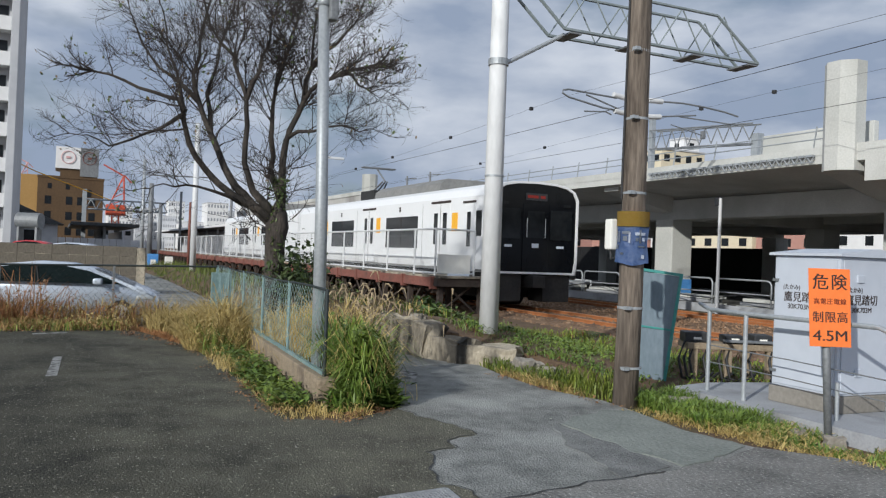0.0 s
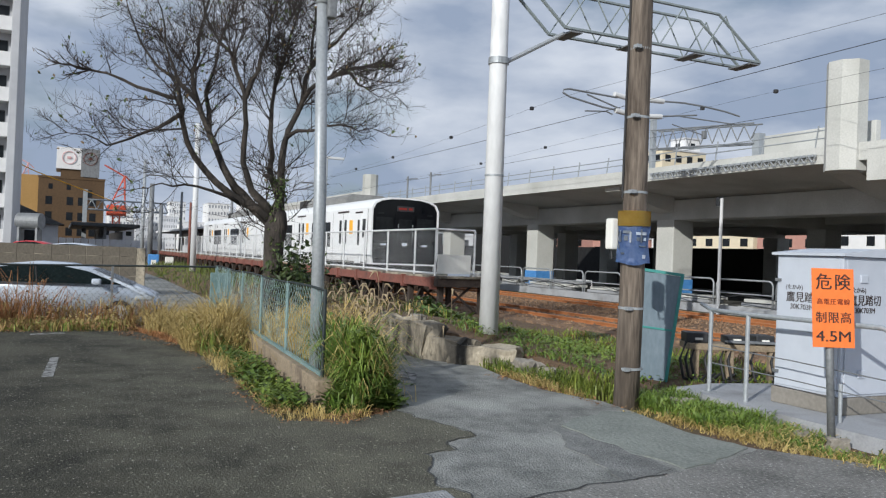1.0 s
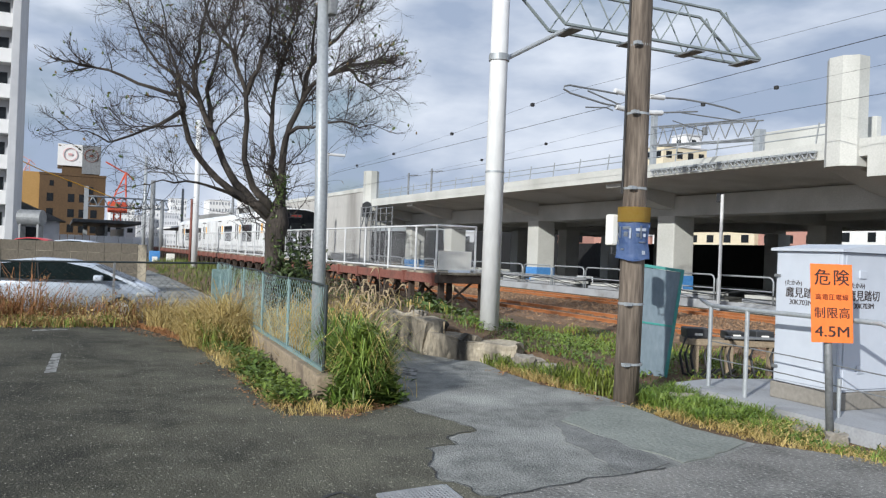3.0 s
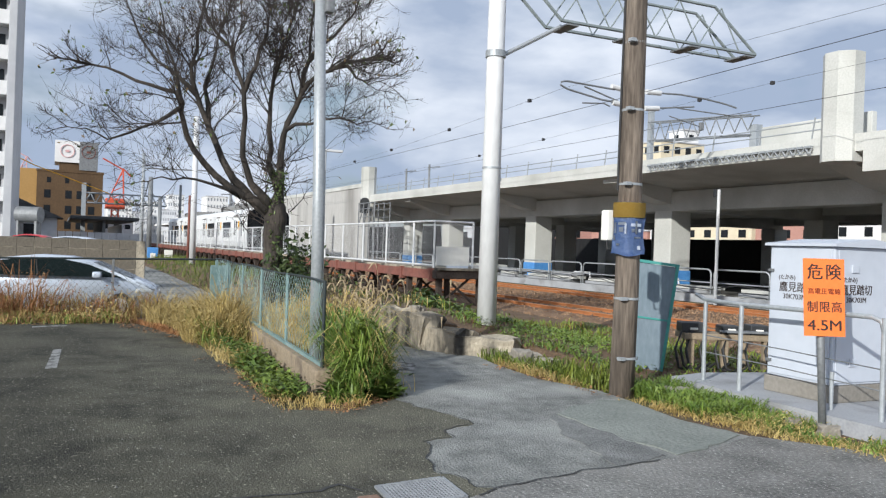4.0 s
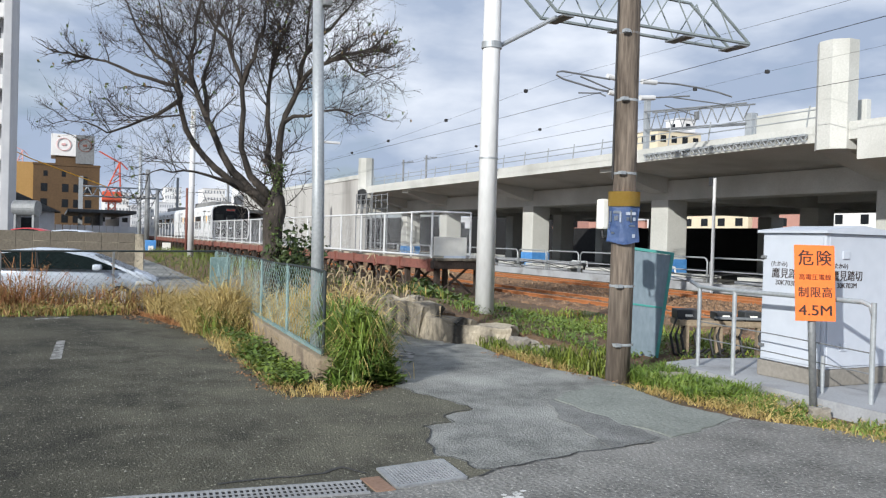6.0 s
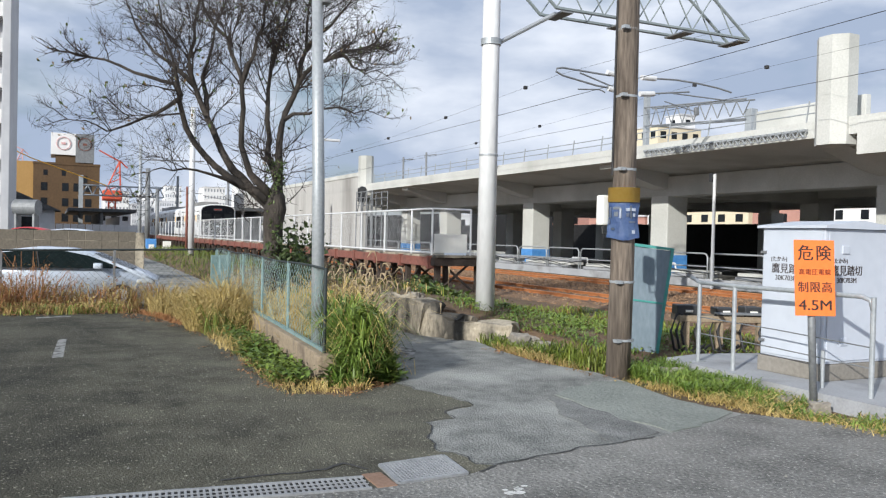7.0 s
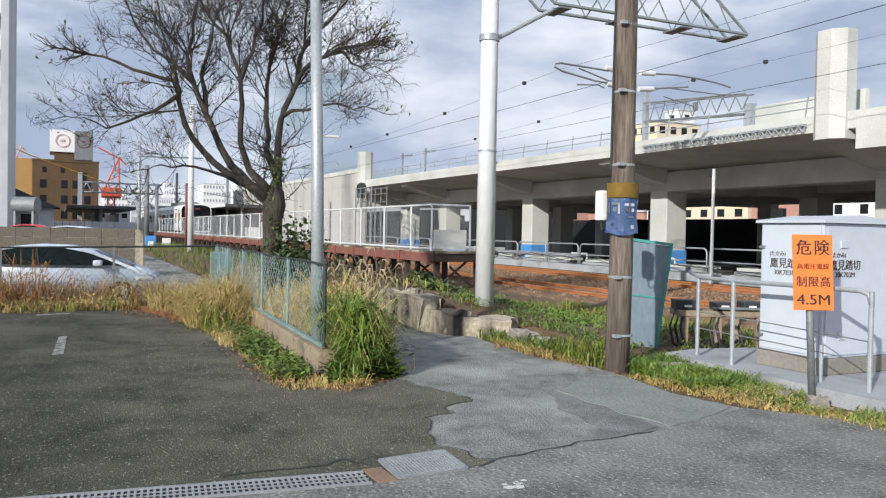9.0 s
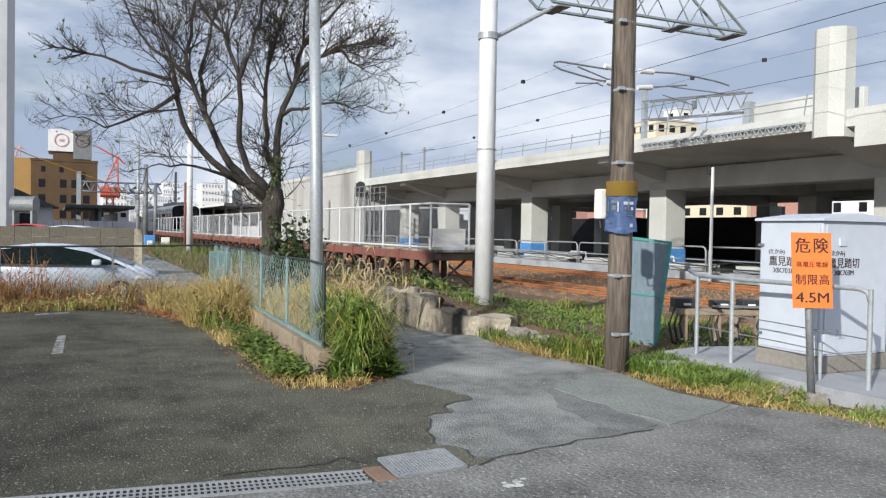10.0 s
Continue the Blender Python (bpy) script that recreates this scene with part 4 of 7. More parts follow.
def build_utility_pole():
    p = thing("utility_pole", (-7.205, 5.61, 0), label="weathered grey-brown wooden utility pole with steel bands", category="utility pole")
    part("shaft", tube(bmesh.new(), [(-0.01, -0.02, -0.2), (0.0, 0, 1.2), (0.0, 0.0, 3), (0.0, 0.0, 7.5)], [0.135, 0.13, 0.12, 0.105], seg=28), M["wood"], p, smooth=True)
    for z, r in ((0.38, 0.142), (1.02, 0.137), (2.25, 0.129), (3.05, 0.121), (3.78, 0.117)):
        b = part("band", rod(bmesh.new(), (0, 0, z), (0, 0, z + 0.025), r, seg=28), M["galv"], p)
        part("buckle", boxes(((0.08, -0.155, z - 0.005), (0.14, -0.09, z + 0.03))), M["galv"], b)
    part("cable", tube(bmesh.new(), [(-0.05, -0.13, 2.2), (-0.05, -0.125, 3.0), (-0.03, -0.12, 5)], [0.012] * 3, seg=6), M["cable"], p)
    n = thing("notice", (-7.205, 5.61, 0), label="faded blue and yellow plastic notice tied round the pole", category="notice")
    bm = bmesh.new()
    cols = 9
    grid = []
    ax = math.atan2(-0.62, 0.79)
    for j in range(8):
        row = []
        for i in range(cols):
            a = ax + (i - 4) * 0.29
            r = 0.178 + 0.012 * math.sin(i * 1.7 + j) + 0.02 * (j == 0) * (i % 3 == 0)
            row.append(bm.verts.new((r * math.cos(a), r * math.sin(a), 1.50 + 0.062 * j + 0.015 * math.sin(i * 0.9 + 1) * (j == 0))))
        grid.append(row)
    for j in range(7):
        for i in range(cols - 1):
            bm.faces.new((grid[j][i], grid[j][i + 1], grid[j + 1][i + 1], grid[j + 1][i]))
    bmesh.ops.solidify(bm, geom=bm.faces[:], thickness=0.003)
    part("sheet", bm, M["notice_blue"], n, "creased blue sheet", smooth=True)

    def wrap(nm, a0, a1, z0, z1, r, m, lb=""):
        bm = bmesh.new()
        k = max(2, int(abs(a1 - a0) / 0.08))
        lo = [bm.verts.new((r * math.cos(ax + a0 + (a1 - a0) * i / k), r * math.sin(ax + a0 + (a1 - a0) * i / k), z0)) for i in range(k + 1)]
        hi = [bm.verts.new((r * math.cos(ax + a0 + (a1 - a0) * i / k), r * math.sin(ax + a0 + (a1 - a0) * i / k), z1)) for i in range(k + 1)]
        for i in range(k):
            bm.faces.new((lo[i], lo[i + 1], hi[i + 1], hi[i]))
        bmesh.ops.solidify(bm, geom=bm.faces[:], thickness=0.003)
        part(nm, bm, m, n, lb, smooth=True)
    wrap("yellow_band", -1.05, 1.05, 1.90, 2.06, 0.196, M["notice_yellow"], "faded yellow heading")
    for a0, z0, w, hh in ((-0.85, 1.73, 0.12, 0.12), (-0.62, 1.82, 0.46, 0.03), (-0.54, 1.745, 0.24, 0.05), (-0.22, 1.725, 0.1, 0.11), (0.12, 1.805, 0.6, 0.032), (0.36, 1.725, 0.11, 0.14), (0.16, 1.745, 0.16, 0.036), (0.54, 1.745, 0.16, 0.036),
                            (-0.95, 1.66, 0.12, 0.05), (0.3, 1.68, 0.4, 0.015), (-0.7, 1.6, 0.2, 0.02), (0.5, 1.56, 0.2, 0.04)):
        wrap("pale_bar", a0, a0 + w, z0, z0 + hh, 0.196, M["pale"])
    c = thing("meter_box", (-7.205, 5.61, 1.60), label="small white plastic box on the side of the pole", category="junction box")
    part("case", boxes(((-0.18, -0.24, 0.05), (-0.06, -0.15, 0.38)), bevel=0.02), M["white_board"], c)
    part("lead", tube(bmesh.new(), [(-0.12, -0.2, 0.06), (-0.1, -0.2, -0.05), (-0.05, -0.17, -0.03), (-0.03, -0.15, 0.1)], [0.01] * 4, seg=6), M["cable"], c)


build_utility_pole()


def build_lamp_pole():
    p = thing("lamp_post", (-8.69, 2.612, 0), label="slim blue-grey galvanised steel lamp post", category="lamp post")
    part("shaft", tube(bmesh.new(), [(0, 0, -0.1), (-0.012, -0.026, 2), (-0.037, -0.078, 4.2)], [0.072, 0.068, 0.058], seg=20), M["galv"], p, smooth=True)
    part("shaft_top", tube(bmesh.new(), [(-0.037, -0.078, 4.18), (-0.037, -0.078, 4.24), (-0.05, -0.1, 5.6)], [0.075, 0.05, 0.045], seg=16), M["galv"], p, smooth=True)
    part("lamp_clamp", boxes(((-0.06, -0.04, 4.02), (0.07, 0.06, 4.3)), bevel=0.02), M["galv_dark"], p)


build_lamp_pole()


def build_cabinet():
    c = thing("relay_cabinet", (0.02, 0.045, 0), label="pale blue-grey steel level-crossing relay cabinet on a concrete plinth", category="cabinet")
    x0, x1, y0, y1 = -6.55, -5.74, 6.95, 7.95
    part("plinth", boxes(((x0 - 0.02, y0 - 0.02, 0.1), (x1 + 0.02, y1 + 0.02, 0.27)), bevel=0.012), M["plinth"], c, "grey-brown concrete plinth")
    body = part("body", boxes(((x0, y0, 0.272), (x1, y1, 1.655)), bevel=0.012), M["cab_grey"], c)
    bm = bmesh.new()
    prof = [(y0 - 0.05, 1.657), (y0 - 0.05, 1.685), ((y0 + y1) / 2, 1.745), (y1 + 0.05, 1.685), (y1 + 0.05, 1.657)]
    extrude_x(bm, prof, x0 - 0.04, x1 + 0.05)
    part("roof", bm, M["cab_grey"], c, "shallow pitched lid")
    d = part("door", boxes(((x0 + 0.03, y0 - 0.014, 0.30), (x1 - 0.03, y0 - 0.003, 1.625)), bevel=0.004), M["cab_grey"], body)
    for z in (0.42, 1.38):
        part("hinge", boxes(((x0 + 0.0, y0 - 0.035, z), (x0 + 0.07, y0 - 0.012, z + 0.03))), M["galv_dark"], d)
    part("side_panel", boxes(((x1 + 0.003, y0 + 0.04, 0.30), (x1 + 0.014, y1 - 0.04, 1.625)), bevel=0.004), M["cab_grey"], body)
    for z in (0.46, 1.4):
        part("vent_cap", boxes(((x1 + 0.012, y0 + 0.22, z), (x1 + 0.03, y0 + 0.32, z + 0.08)), bevel=0.006), M["cab_grey"], body)
    xc = x0 + 0.34
    face = Matrix.Translation((xc, y0 - 0.0165, 0))
    lettering("lettering", "鷹見踏切", 0.115, face @ Matrix.Translation((0.03, 0, 1.22)), M["ink"], c)
    lettering("lettering", "(たかみ)", 0.06, face @ Matrix.Translation((-0.10, 0, 1.325)), M["ink"], c)
    lettering("lettering", "30K703M", 0.075, face @ Matrix.Translation((0.0, 0, 1.125)), M["ink"], c)
    side = Matrix.Translation((x1 + 0.0165, y0 + 0.30, 0)) @ Matrix.Rotation(radians(90), 4, "Z")
    lettering("lettering", "鷹見踏切", 0.115, side @ Matrix.Translation((0, 0, 1.22)), M["ink"], c)
    lettering("lettering", "(たかみ)", 0.06, side @ Matrix.Translation((-0.1, 0, 1.325)), M["ink"], c)
    lettering("lettering", "30K703M", 0.075, side @ Matrix.Translation((0, 0, 1.125)), M["ink"], c)
    s = tagged(part("pavement_slab", prism(bmesh.new(), [(-7.56, 6.57), (-6.36, 6.47), (-5.42, 6.44), (-4.55, 6.42), (-3.2, 6.45), (-2.6, 9.2), (-7.3, 9.2), (-7.7, 7.2)], -0.06, 0.1), M["slab"]),
               "smooth pale concrete slab under the cabinet", "slab", kind="structure")


build_cabinet()


def build_sign():
    s = thing("warning_sign", (-5.30, 6.385, 0), label="orange height-limit warning plate on a grey steel post", category="sign")
    lean = Matrix.Identity(4)
    lean[0][2], lean[1][2] = -0.045, -0.02
    bm = tube(bmesh.new(), [(0.0, 0, -0.1), (0, 0, 1.51)], [0.034, 0.034], seg=14)
    bm.transform(lean)
    part("post", bm, M["galv_dark"], s, smooth=True)
    m = lean @ Matrix.Rotation(radians(66), 4, "Z") @ Matrix.Translation((0.012, 0, 0))
    bm = boxes(((-0.19, -0.056, 0.825), (0.19, -0.049, 1.53)), bevel=0.002)
    bm.transform(m)
    plate = part("plate", bm, M["orange"], s, "bright orange plate")
    f = m @ Matrix.Translation((0, -0.058, 0))
    for txt, sz, z, mt, wd, gap in (("危険", 0.152, 1.40, "ink", 1.0, 1.22), ("高電圧電線", 0.058, 1.23, "ink_red", 1.0, 1.12), ("制限高", 0.106, 1.085, "ink", 1.0, 1.1), ("4.5M", 0.135, 0.92, "ink", 1.2, 1.0)):
        lettering("lettering", txt, sz, f @ Matrix.Translation((0, 0, z)), M[mt], plate, wd, gap)
    for z in (0.95, 1.4):
        bm = rod(bmesh.new(), (0, 0, z), (0, 0, z + 0.03), 0.041, seg=14)
        bm.transform(lean)
        part("clamp", bm, M["galv"], s)


build_sign()


def build_fence_kerb():
    """Chain-link fence on a low concrete kerb, between the lot and the path."""
    a, b = Vector((-8.06, 2.49, 0)), Vector((-17.6, 3.06, 0))
    k = thing("fence_kerb", a, label="low rough concrete kerb under the chain-link fence", category="kerb", kind="structure")
    d = (b - a)
    L = d.length
    k.rotation_euler = (0, 0, math.atan2(d.y, d.x))
    bm = bmesh.new()
    box(bm, (-0.02, -0.09, -0.1), (L, 0.09, 0.255), 0.02)
    part("kerb", bm, M["kerb"], k)
    bm = bmesh.new()
    box(bm, (-0.17, -0.13, -0.1), (0.08, 0.11, 0.25), 0.035)
    part("end_block", bm, M["kerb"], k, "chipped concrete end block")
    f = thing("chain_link_fence", a, label="sagging teal chain-link fence with a black top rail", category="fence")
    f.rotation_euler = k.rotation_euler
    h0, h1 = 0.28, 1.12
    part("top_rail", tube(bmesh.new(), [(i * L / 12, 0, h1 + 0.012 * math.sin(i * 1.3)) for i in range(13)], [0.014] * 13, seg=8), M["black_rail"], f)
    part("bottom_rail", boxes(((0, -0.02, h0 - 0.02), (L, 0.02, h0 + 0.015))), M["teal"], f)
    for i in range(6):
        x = i * L / 5
        part("post", rods(((x, 0, 0.2), (x, 0, h1 + 0.01)), r=0.019, seg=10), M["black_rail"] if i == 0 else M["teal"], f)
    mesh_panel(f, L, h0, h1, M["teal_wire"], 0.0021, pitch=0.13, wave=1.4)
    # second run across the back of the lot
    g = thing("chain_link_fence", b, label="green chain-link fence with a dark top rail behind the lot", category="fence")
    e = Vector((-17.55, -9.0, 0)) - b
    g.rotation_euler = (0, 0, math.atan2(e.y, e.x))
    L2 = e.length
    part("top_rail", rods(((0, 0, 1.10), (L2, 0, 0.90)), r=0.02), M["black_rail"], g)
    for i in range(7):
        x = i * L2 / 6
        part("post", boxes(((x - 0.022, -0.022, -0.5), (x + 0.022, 0.022, 1.09 - 0.2 * i / 6)), bevel=0.005), M["teal"] if i == 0 else M["galv_dark"], g)
    mesh_panel(g, L2, -0.1, 1.0, M["black_rail"], 0.003, pitch=0.13)
    part("corner_plate", boxes(((-0.3, -0.03, 0.1), (0.12, 0.03, 0.98)), bevel=0.02), M["teal"], g, "wide teal corner panel")


build_fence_kerb()


# ---- walls, banks and clutter near the path ----
def rough_stone(bm, c, size, turn, r):
    """A lumpy weathered block."""
    b0 = len(bm.verts)
    m = Matrix.Translation(c) @ Matrix.Rotation(turn, 4, "Z") @ Matrix.Diagonal((*size, 1))
    v = bmesh.ops.create_icosphere(bm, subdivisions=3, radius=0.62, matrix=Matrix.Identity(4))["verts"]
    k = r.uniform(0, 50)
    for q in v:
        p = q.co
        p = Vector([max(-0.5, min(0.5, 1.4 * a)) for a in p])
        p += 0.17 * noise.noise_vector(p * 2.6 + Vector((k, k, 0)))
        q.co = m @ p
    return bm


def build_stone_wall():
    w = thing("stone_wall", (0, 0, 0), label="low rough retaining wall of weathered concrete lumps", category="retaining wall", kind="structure")
    r = random.Random(5)
    pts = [Vector((x, y, 0)) for x, y in WALL_LINE]
    for a, b in zip(pts, pts[1:]):
        n = max(1, round((b - a).length / 0.62))
        for i in range(n):
            c = a + (b - a) * ((i + 0.5) / n)
            if c.x < -13.6 or c.x > -10.3:
                continue
            hi = wall_at(c.x)[1] + r.uniform(-0.03, 0.05)
            L = (b - a).length / n
            part("stone", rough_stone(bmesh.new(), (c.x, c.y + 0.1 + r.uniform(-0.025, 0.025), (hi - 0.14) / 2), (L * r.uniform(1.3, 1.6), 0.42, hi + 0.18),
                                      math.atan2(b.y - a.y, b.x - a.x) + r.uniform(-0.05, 0.05), r), M["old_concrete"], w)
    for x, y, s in ((-9.5, 5.76, 0.44), (-9.2, 5.9, 0.3), (-9.85, 5.74, 0.26), (-12.6, 5.5, 0.25), (-6.95, 6.12, 0.24), (-6.3, 6.22, 0.2), (-5.1, 6.22, 0.17), (-5.45, 6.18, 0.14)):
        z = ground_z(x, y)
        ob = part("rock", rough_stone(bmesh.new(), (0, 0, 0.16 * s), (s, s * 0.6, 0.06 + 0.4 * s), 0, r), M["rock"])
        ob.matrix_basis = pose(x, y, z, 0, 0, r.uniform(0, 90))
        tagged(ob, "grey angular lump of broken stone on the bank", "rock", "rocks on the bank")


build_stone_wall()


def build_handrail():
    f = thing("handrail", (0, 0, 0.1), label="galvanised pipe handrail round the cabinet slab", category="handrail")
    a, b, c = Vector((-7.2, 6.73, 0)), Vector((-6.56, 6.63, 0)), Vector((-4.93, 6.68, 0))
    up = Vector((0, 0, 0.92))
    back = Vector((-8.3, 7.6, 0))
    for p in (a, b, c):
        part("post", rods((p, p + up), r=0.024, seg=12), M["galv"], f, smooth=False)
    part("post", rods((Vector((-5.48, 6.71, 0)), Vector((-5.48, 6.71, 0.36))), r=0.02, seg=12), M["galv"], f)
    end = c + Vector((0.0, 0.05, 0))
    part("top_rail", tube(bmesh.new(), [back + up, a + up, b + up, c + up + Vector((-0.12, 0, 0)), c + up + Vector((-0.03, 0, -0.03)), c + up + Vector((0, 0, -0.12))], [0.024] * 6, seg=12), M["galv"], f, smooth=True)
    for z in (0.33, 0.52):
        part("wire", tube(bmesh.new(), [a + Vector((0, 0, z)), (a + c) / 2 + Vector((0, 0, z - 0.02)), c + Vector((0, 0, z - 0.06))], [0.007] * 3, seg=6), M["galv_dark"], f)
    part("flange", boxes(*[((p.x - 0.06, p.y - 0.06, 0.0), (p.x + 0.06, p.y + 0.06, 0.012)) for p in (a,)]), M["galv"], f)


build_handrail()


def build_panel():
    p = thing("leaning_panel", (-8.42, 6.82, 0), turn=64.7, label="blue-grey board in a teal frame leaning beside the pole", category="panel")
    tilt = Matrix.Rotation(radians(6), 4, "Y") @ Matrix.Rotation(radians(4), 4, "X")

    def slat(nm, lo, hi, m, bev=0.004):
        bm = boxes((lo, hi), bevel=bev)
        bm.transform(tilt)
        part(nm, bm, m, p)
    slat("board", (-0.28, -0.012, 0.03), (0.24, 0.012, 1.4), M["panel_grey"])
    slat("frame", (0.235, -0.025, 0.0), (0.275, 0.025, 1.44), M["teal_frame"])
    slat("frame", (-0.31, -0.025, 0.0), (-0.275, 0.025, 1.44), M["teal_frame"])
    slat("frame", (-0.275, -0.025, 1.405), (0.235, 0.025, 1.44), M["teal_frame"])
    slat("frame", (-0.275, -0.022, 0.70), (0.235, -0.0125, 0.725), M["teal_frame"])


build_panel()


def build_trackside_gear():
    g = thing("trackside_stand", (-8.35, 8.15, 0.0), turn=64.7, label="grey timber stand with black signal boxes and hanging cables", category="equipment stand")
    part("shelf", boxes(((-0.6, -0.22, 0.42), (0.62, 0.22, 0.5)), bevel=0.01), M["kerb"], g, "worn grey plank")
    part("shelf", boxes(((-0.1, -0.25, 0.52), (0.7, -0.1, 0.55)), bevel=0.01), M["galv_dark"], g)
    for x in (-0.5, -0.05, 0.18, 0.5):
        part("leg", boxes(((x - 0.045, -0.2, -0.06), (x + 0.045, -0.1, 0.42)), bevel=0.008), M["kerb"], g)
    for x, w, h in ((-0.45, 0.16, 0.13), (0.05, 0.13, 0.10), (0.42, 0.12, 0.12)):
        part("signal_box", boxes(((x - w, -0.14, 0.505), (x + w, 0.14, 0.505 + h)), bevel=0.015), M["dark_box"], g)
        part("label_plate", boxes(((x - 0.05, -0.148, 0.54), (x + 0.05, -0.141, 0.57))), M["white_board"], g)
    for k, x in enumerate((-0.62, -0.55, -0.48, -0.3, -0.1, 0.0, 0.3, 0.56)):
        part("cable", tube(bmesh.new(), [(x, -0.16, 0.52), (x - 0.1, -0.24, 0.3), (x - 0.06, -0.28, 0.06), (x + 0.12, -0.26, 0.0), (x + 0.3, -0.22, 0.12)], [0.018] * 5, seg=7), M["cable"], g, smooth=True)


build_trackside_gear()


# ---- drains and marks on the asphalt ----
def build_drains():
    g = thing("drain_cover", (0, 0, 0), label="galvanised diamond-grid drain cover set in the asphalt", category="drain cover")
    c = [Vector((-4.80, 1.86, 0)), Vector((-4.86, 2.34, 0)), Vector((-4.435, 2.305, 0)), Vector((-4.40, 1.83, 0))]
    u, v = (c[1] - c[0]), (c[3] - c[0])
    rim = bmesh.new()
    for a, b in zip(c, c[1:] + c[:1]):
        d = (b - a)
        box(rim, ((a.x + b.x) / 2 - d.length / 2, (a.y + b.y) / 2 - 0.012, -0.03), ((a.x + b.x) / 2 + d.length / 2, (a.y + b.y) / 2 + 0.012, 0.014), rz=math.atan2(d.y, d.x))
    part("rim", rim, M["grate"], g)
    # no real hollow: a black slab paints the shade under the grid
    part("pit", prism(bmesh.new(), [(q.x, q.y) for q in c], -0.06, 0.0035), M["pit"], g, "flat black slab for the shade below the grid")
    for i in range(1, 20):
        e, f = c[0] + u * (i / 20), c[3] + (c[2] - c[3]) * (i / 20)
        part("grid_bar", rods((e + Vector((0, 0, 0.008)), f + Vector((0, 0, 0.008))), r=0.0055, seg=4), M["grate"], g)
    for i in range(1, 12):
        e, f = c[0] + v * (i / 12), c[1] + (c[2] - c[1]) * (i / 12)
        part("grid_bar", rods((e + Vector((0, 0, 0.008)), f + Vector((0, 0, 0.008))), r=0.0055, seg=4), M["grate"], g)
    t = thing("trench_drain", (0, 0, 0), label="long narrow steel trench drain grating across the lot", category="drain")
    a, b = Vector((-4.485, 1.66, 0)), Vector((-5.05, -3.2, 0))
    d = b - a
    L, ang = d.length, math.atan2(d.y, d.x)
    t.matrix_basis = pose(a.x, a.y, 0, 0, 0, math.degrees(ang))
    # black strip paints the shade inside the trench
    part("pit", boxes(((0, -0.1, -0.06), (L, 0.1, 0.0035))), M["pit"], t, "black strip for the shade in the channel")
    part("side_rim", boxes(((0, -0.125, -0.05), (L, -0.1, 0.012))), M["grate"], t)
    part("side_rim", boxes(((0, 0.1, -0.05), (L, 0.125, 0.012))), M["grate"], t)
    bar = mesh_from(boxes(((-0.007, -0.1, -0.02), (0.007, 0.1, 0.009))), "cross_bar", M["grate"])
    for i in range(int(L / 0.034)):
        ob = new("cross_bar", bar)
        ob.parent, ob.location = t, (0.017 + i * 0.034, 0, 0)
    part("long_bar", boxes(((0, -0.035, -0.02), (L, -0.029, 0.011))), M["grate"], t)
    part("long_bar", boxes(((0, 0.029, -0.02), (L, 0.035, 0.011))), M["grate"], t)
    ob = part("cover_stone", boxes(((-4.66, 1.685, -0.05), (-4.37, 1.815, 0.008)), bevel=0.01), M["brick_cover"])
    tagged(ob, "rust-brown slab between the two drain gratings", "drain", kind="structure")


build_drains()


def mark(outline, z=0.004, label="worn white paint mark on the asphalt"):
    bm = bmesh.new()
    bm.faces.new([bm.verts.new((x, y, z)) for x, y in outline])
    tagged(part("trim_paint_mark", bm, M["paint_line"]), label, "paint mark", kind="structure")


mark([(-10.2, -0.06), (-11.9, 0.02), (-11.9, 0.12), (-10.2, 0.06)], label="worn parking bay line")

mark([(-14.9, -0.3), (-15.1, 0.2), (-14.9, 0.22), (-14.7, -0.3)])
mark([(-9.4, 3.85), (-10.0, 4.15), (-9.7, 4.25), (-9.2, 4.0)])


MARK_SPOTS = ((-4.0, 2.36, 0.045), (-3.99, 2.42, 0.05), (-4.05, 2.45, 0.04), (-4.08, 2.51, 0.025), (-4.05, 2.36, 0.025))
for mx, my, mr in MARK_SPOTS:
    bm = bmesh.new()
    bm.faces.new([bm.verts.new((mx + mr * (0.75 + 0.5 * noise.noise((mx * 9, k * 1.3, 4))) * math.cos(k * math.tau / 14), my + mr * (0.75 + 0.5 * noise.noise((my * 9, k * 1.3, 1))) * math.sin(k * math.tau / 14), 0.004 + 0.0008 * MARK_SPOTS.index((mx, my, mr)))) for k in range(14)])
    tagged(part("trim_paint_mark", bm, M["splash"]), "splash of white paint on the road", "paint mark", kind="structure")


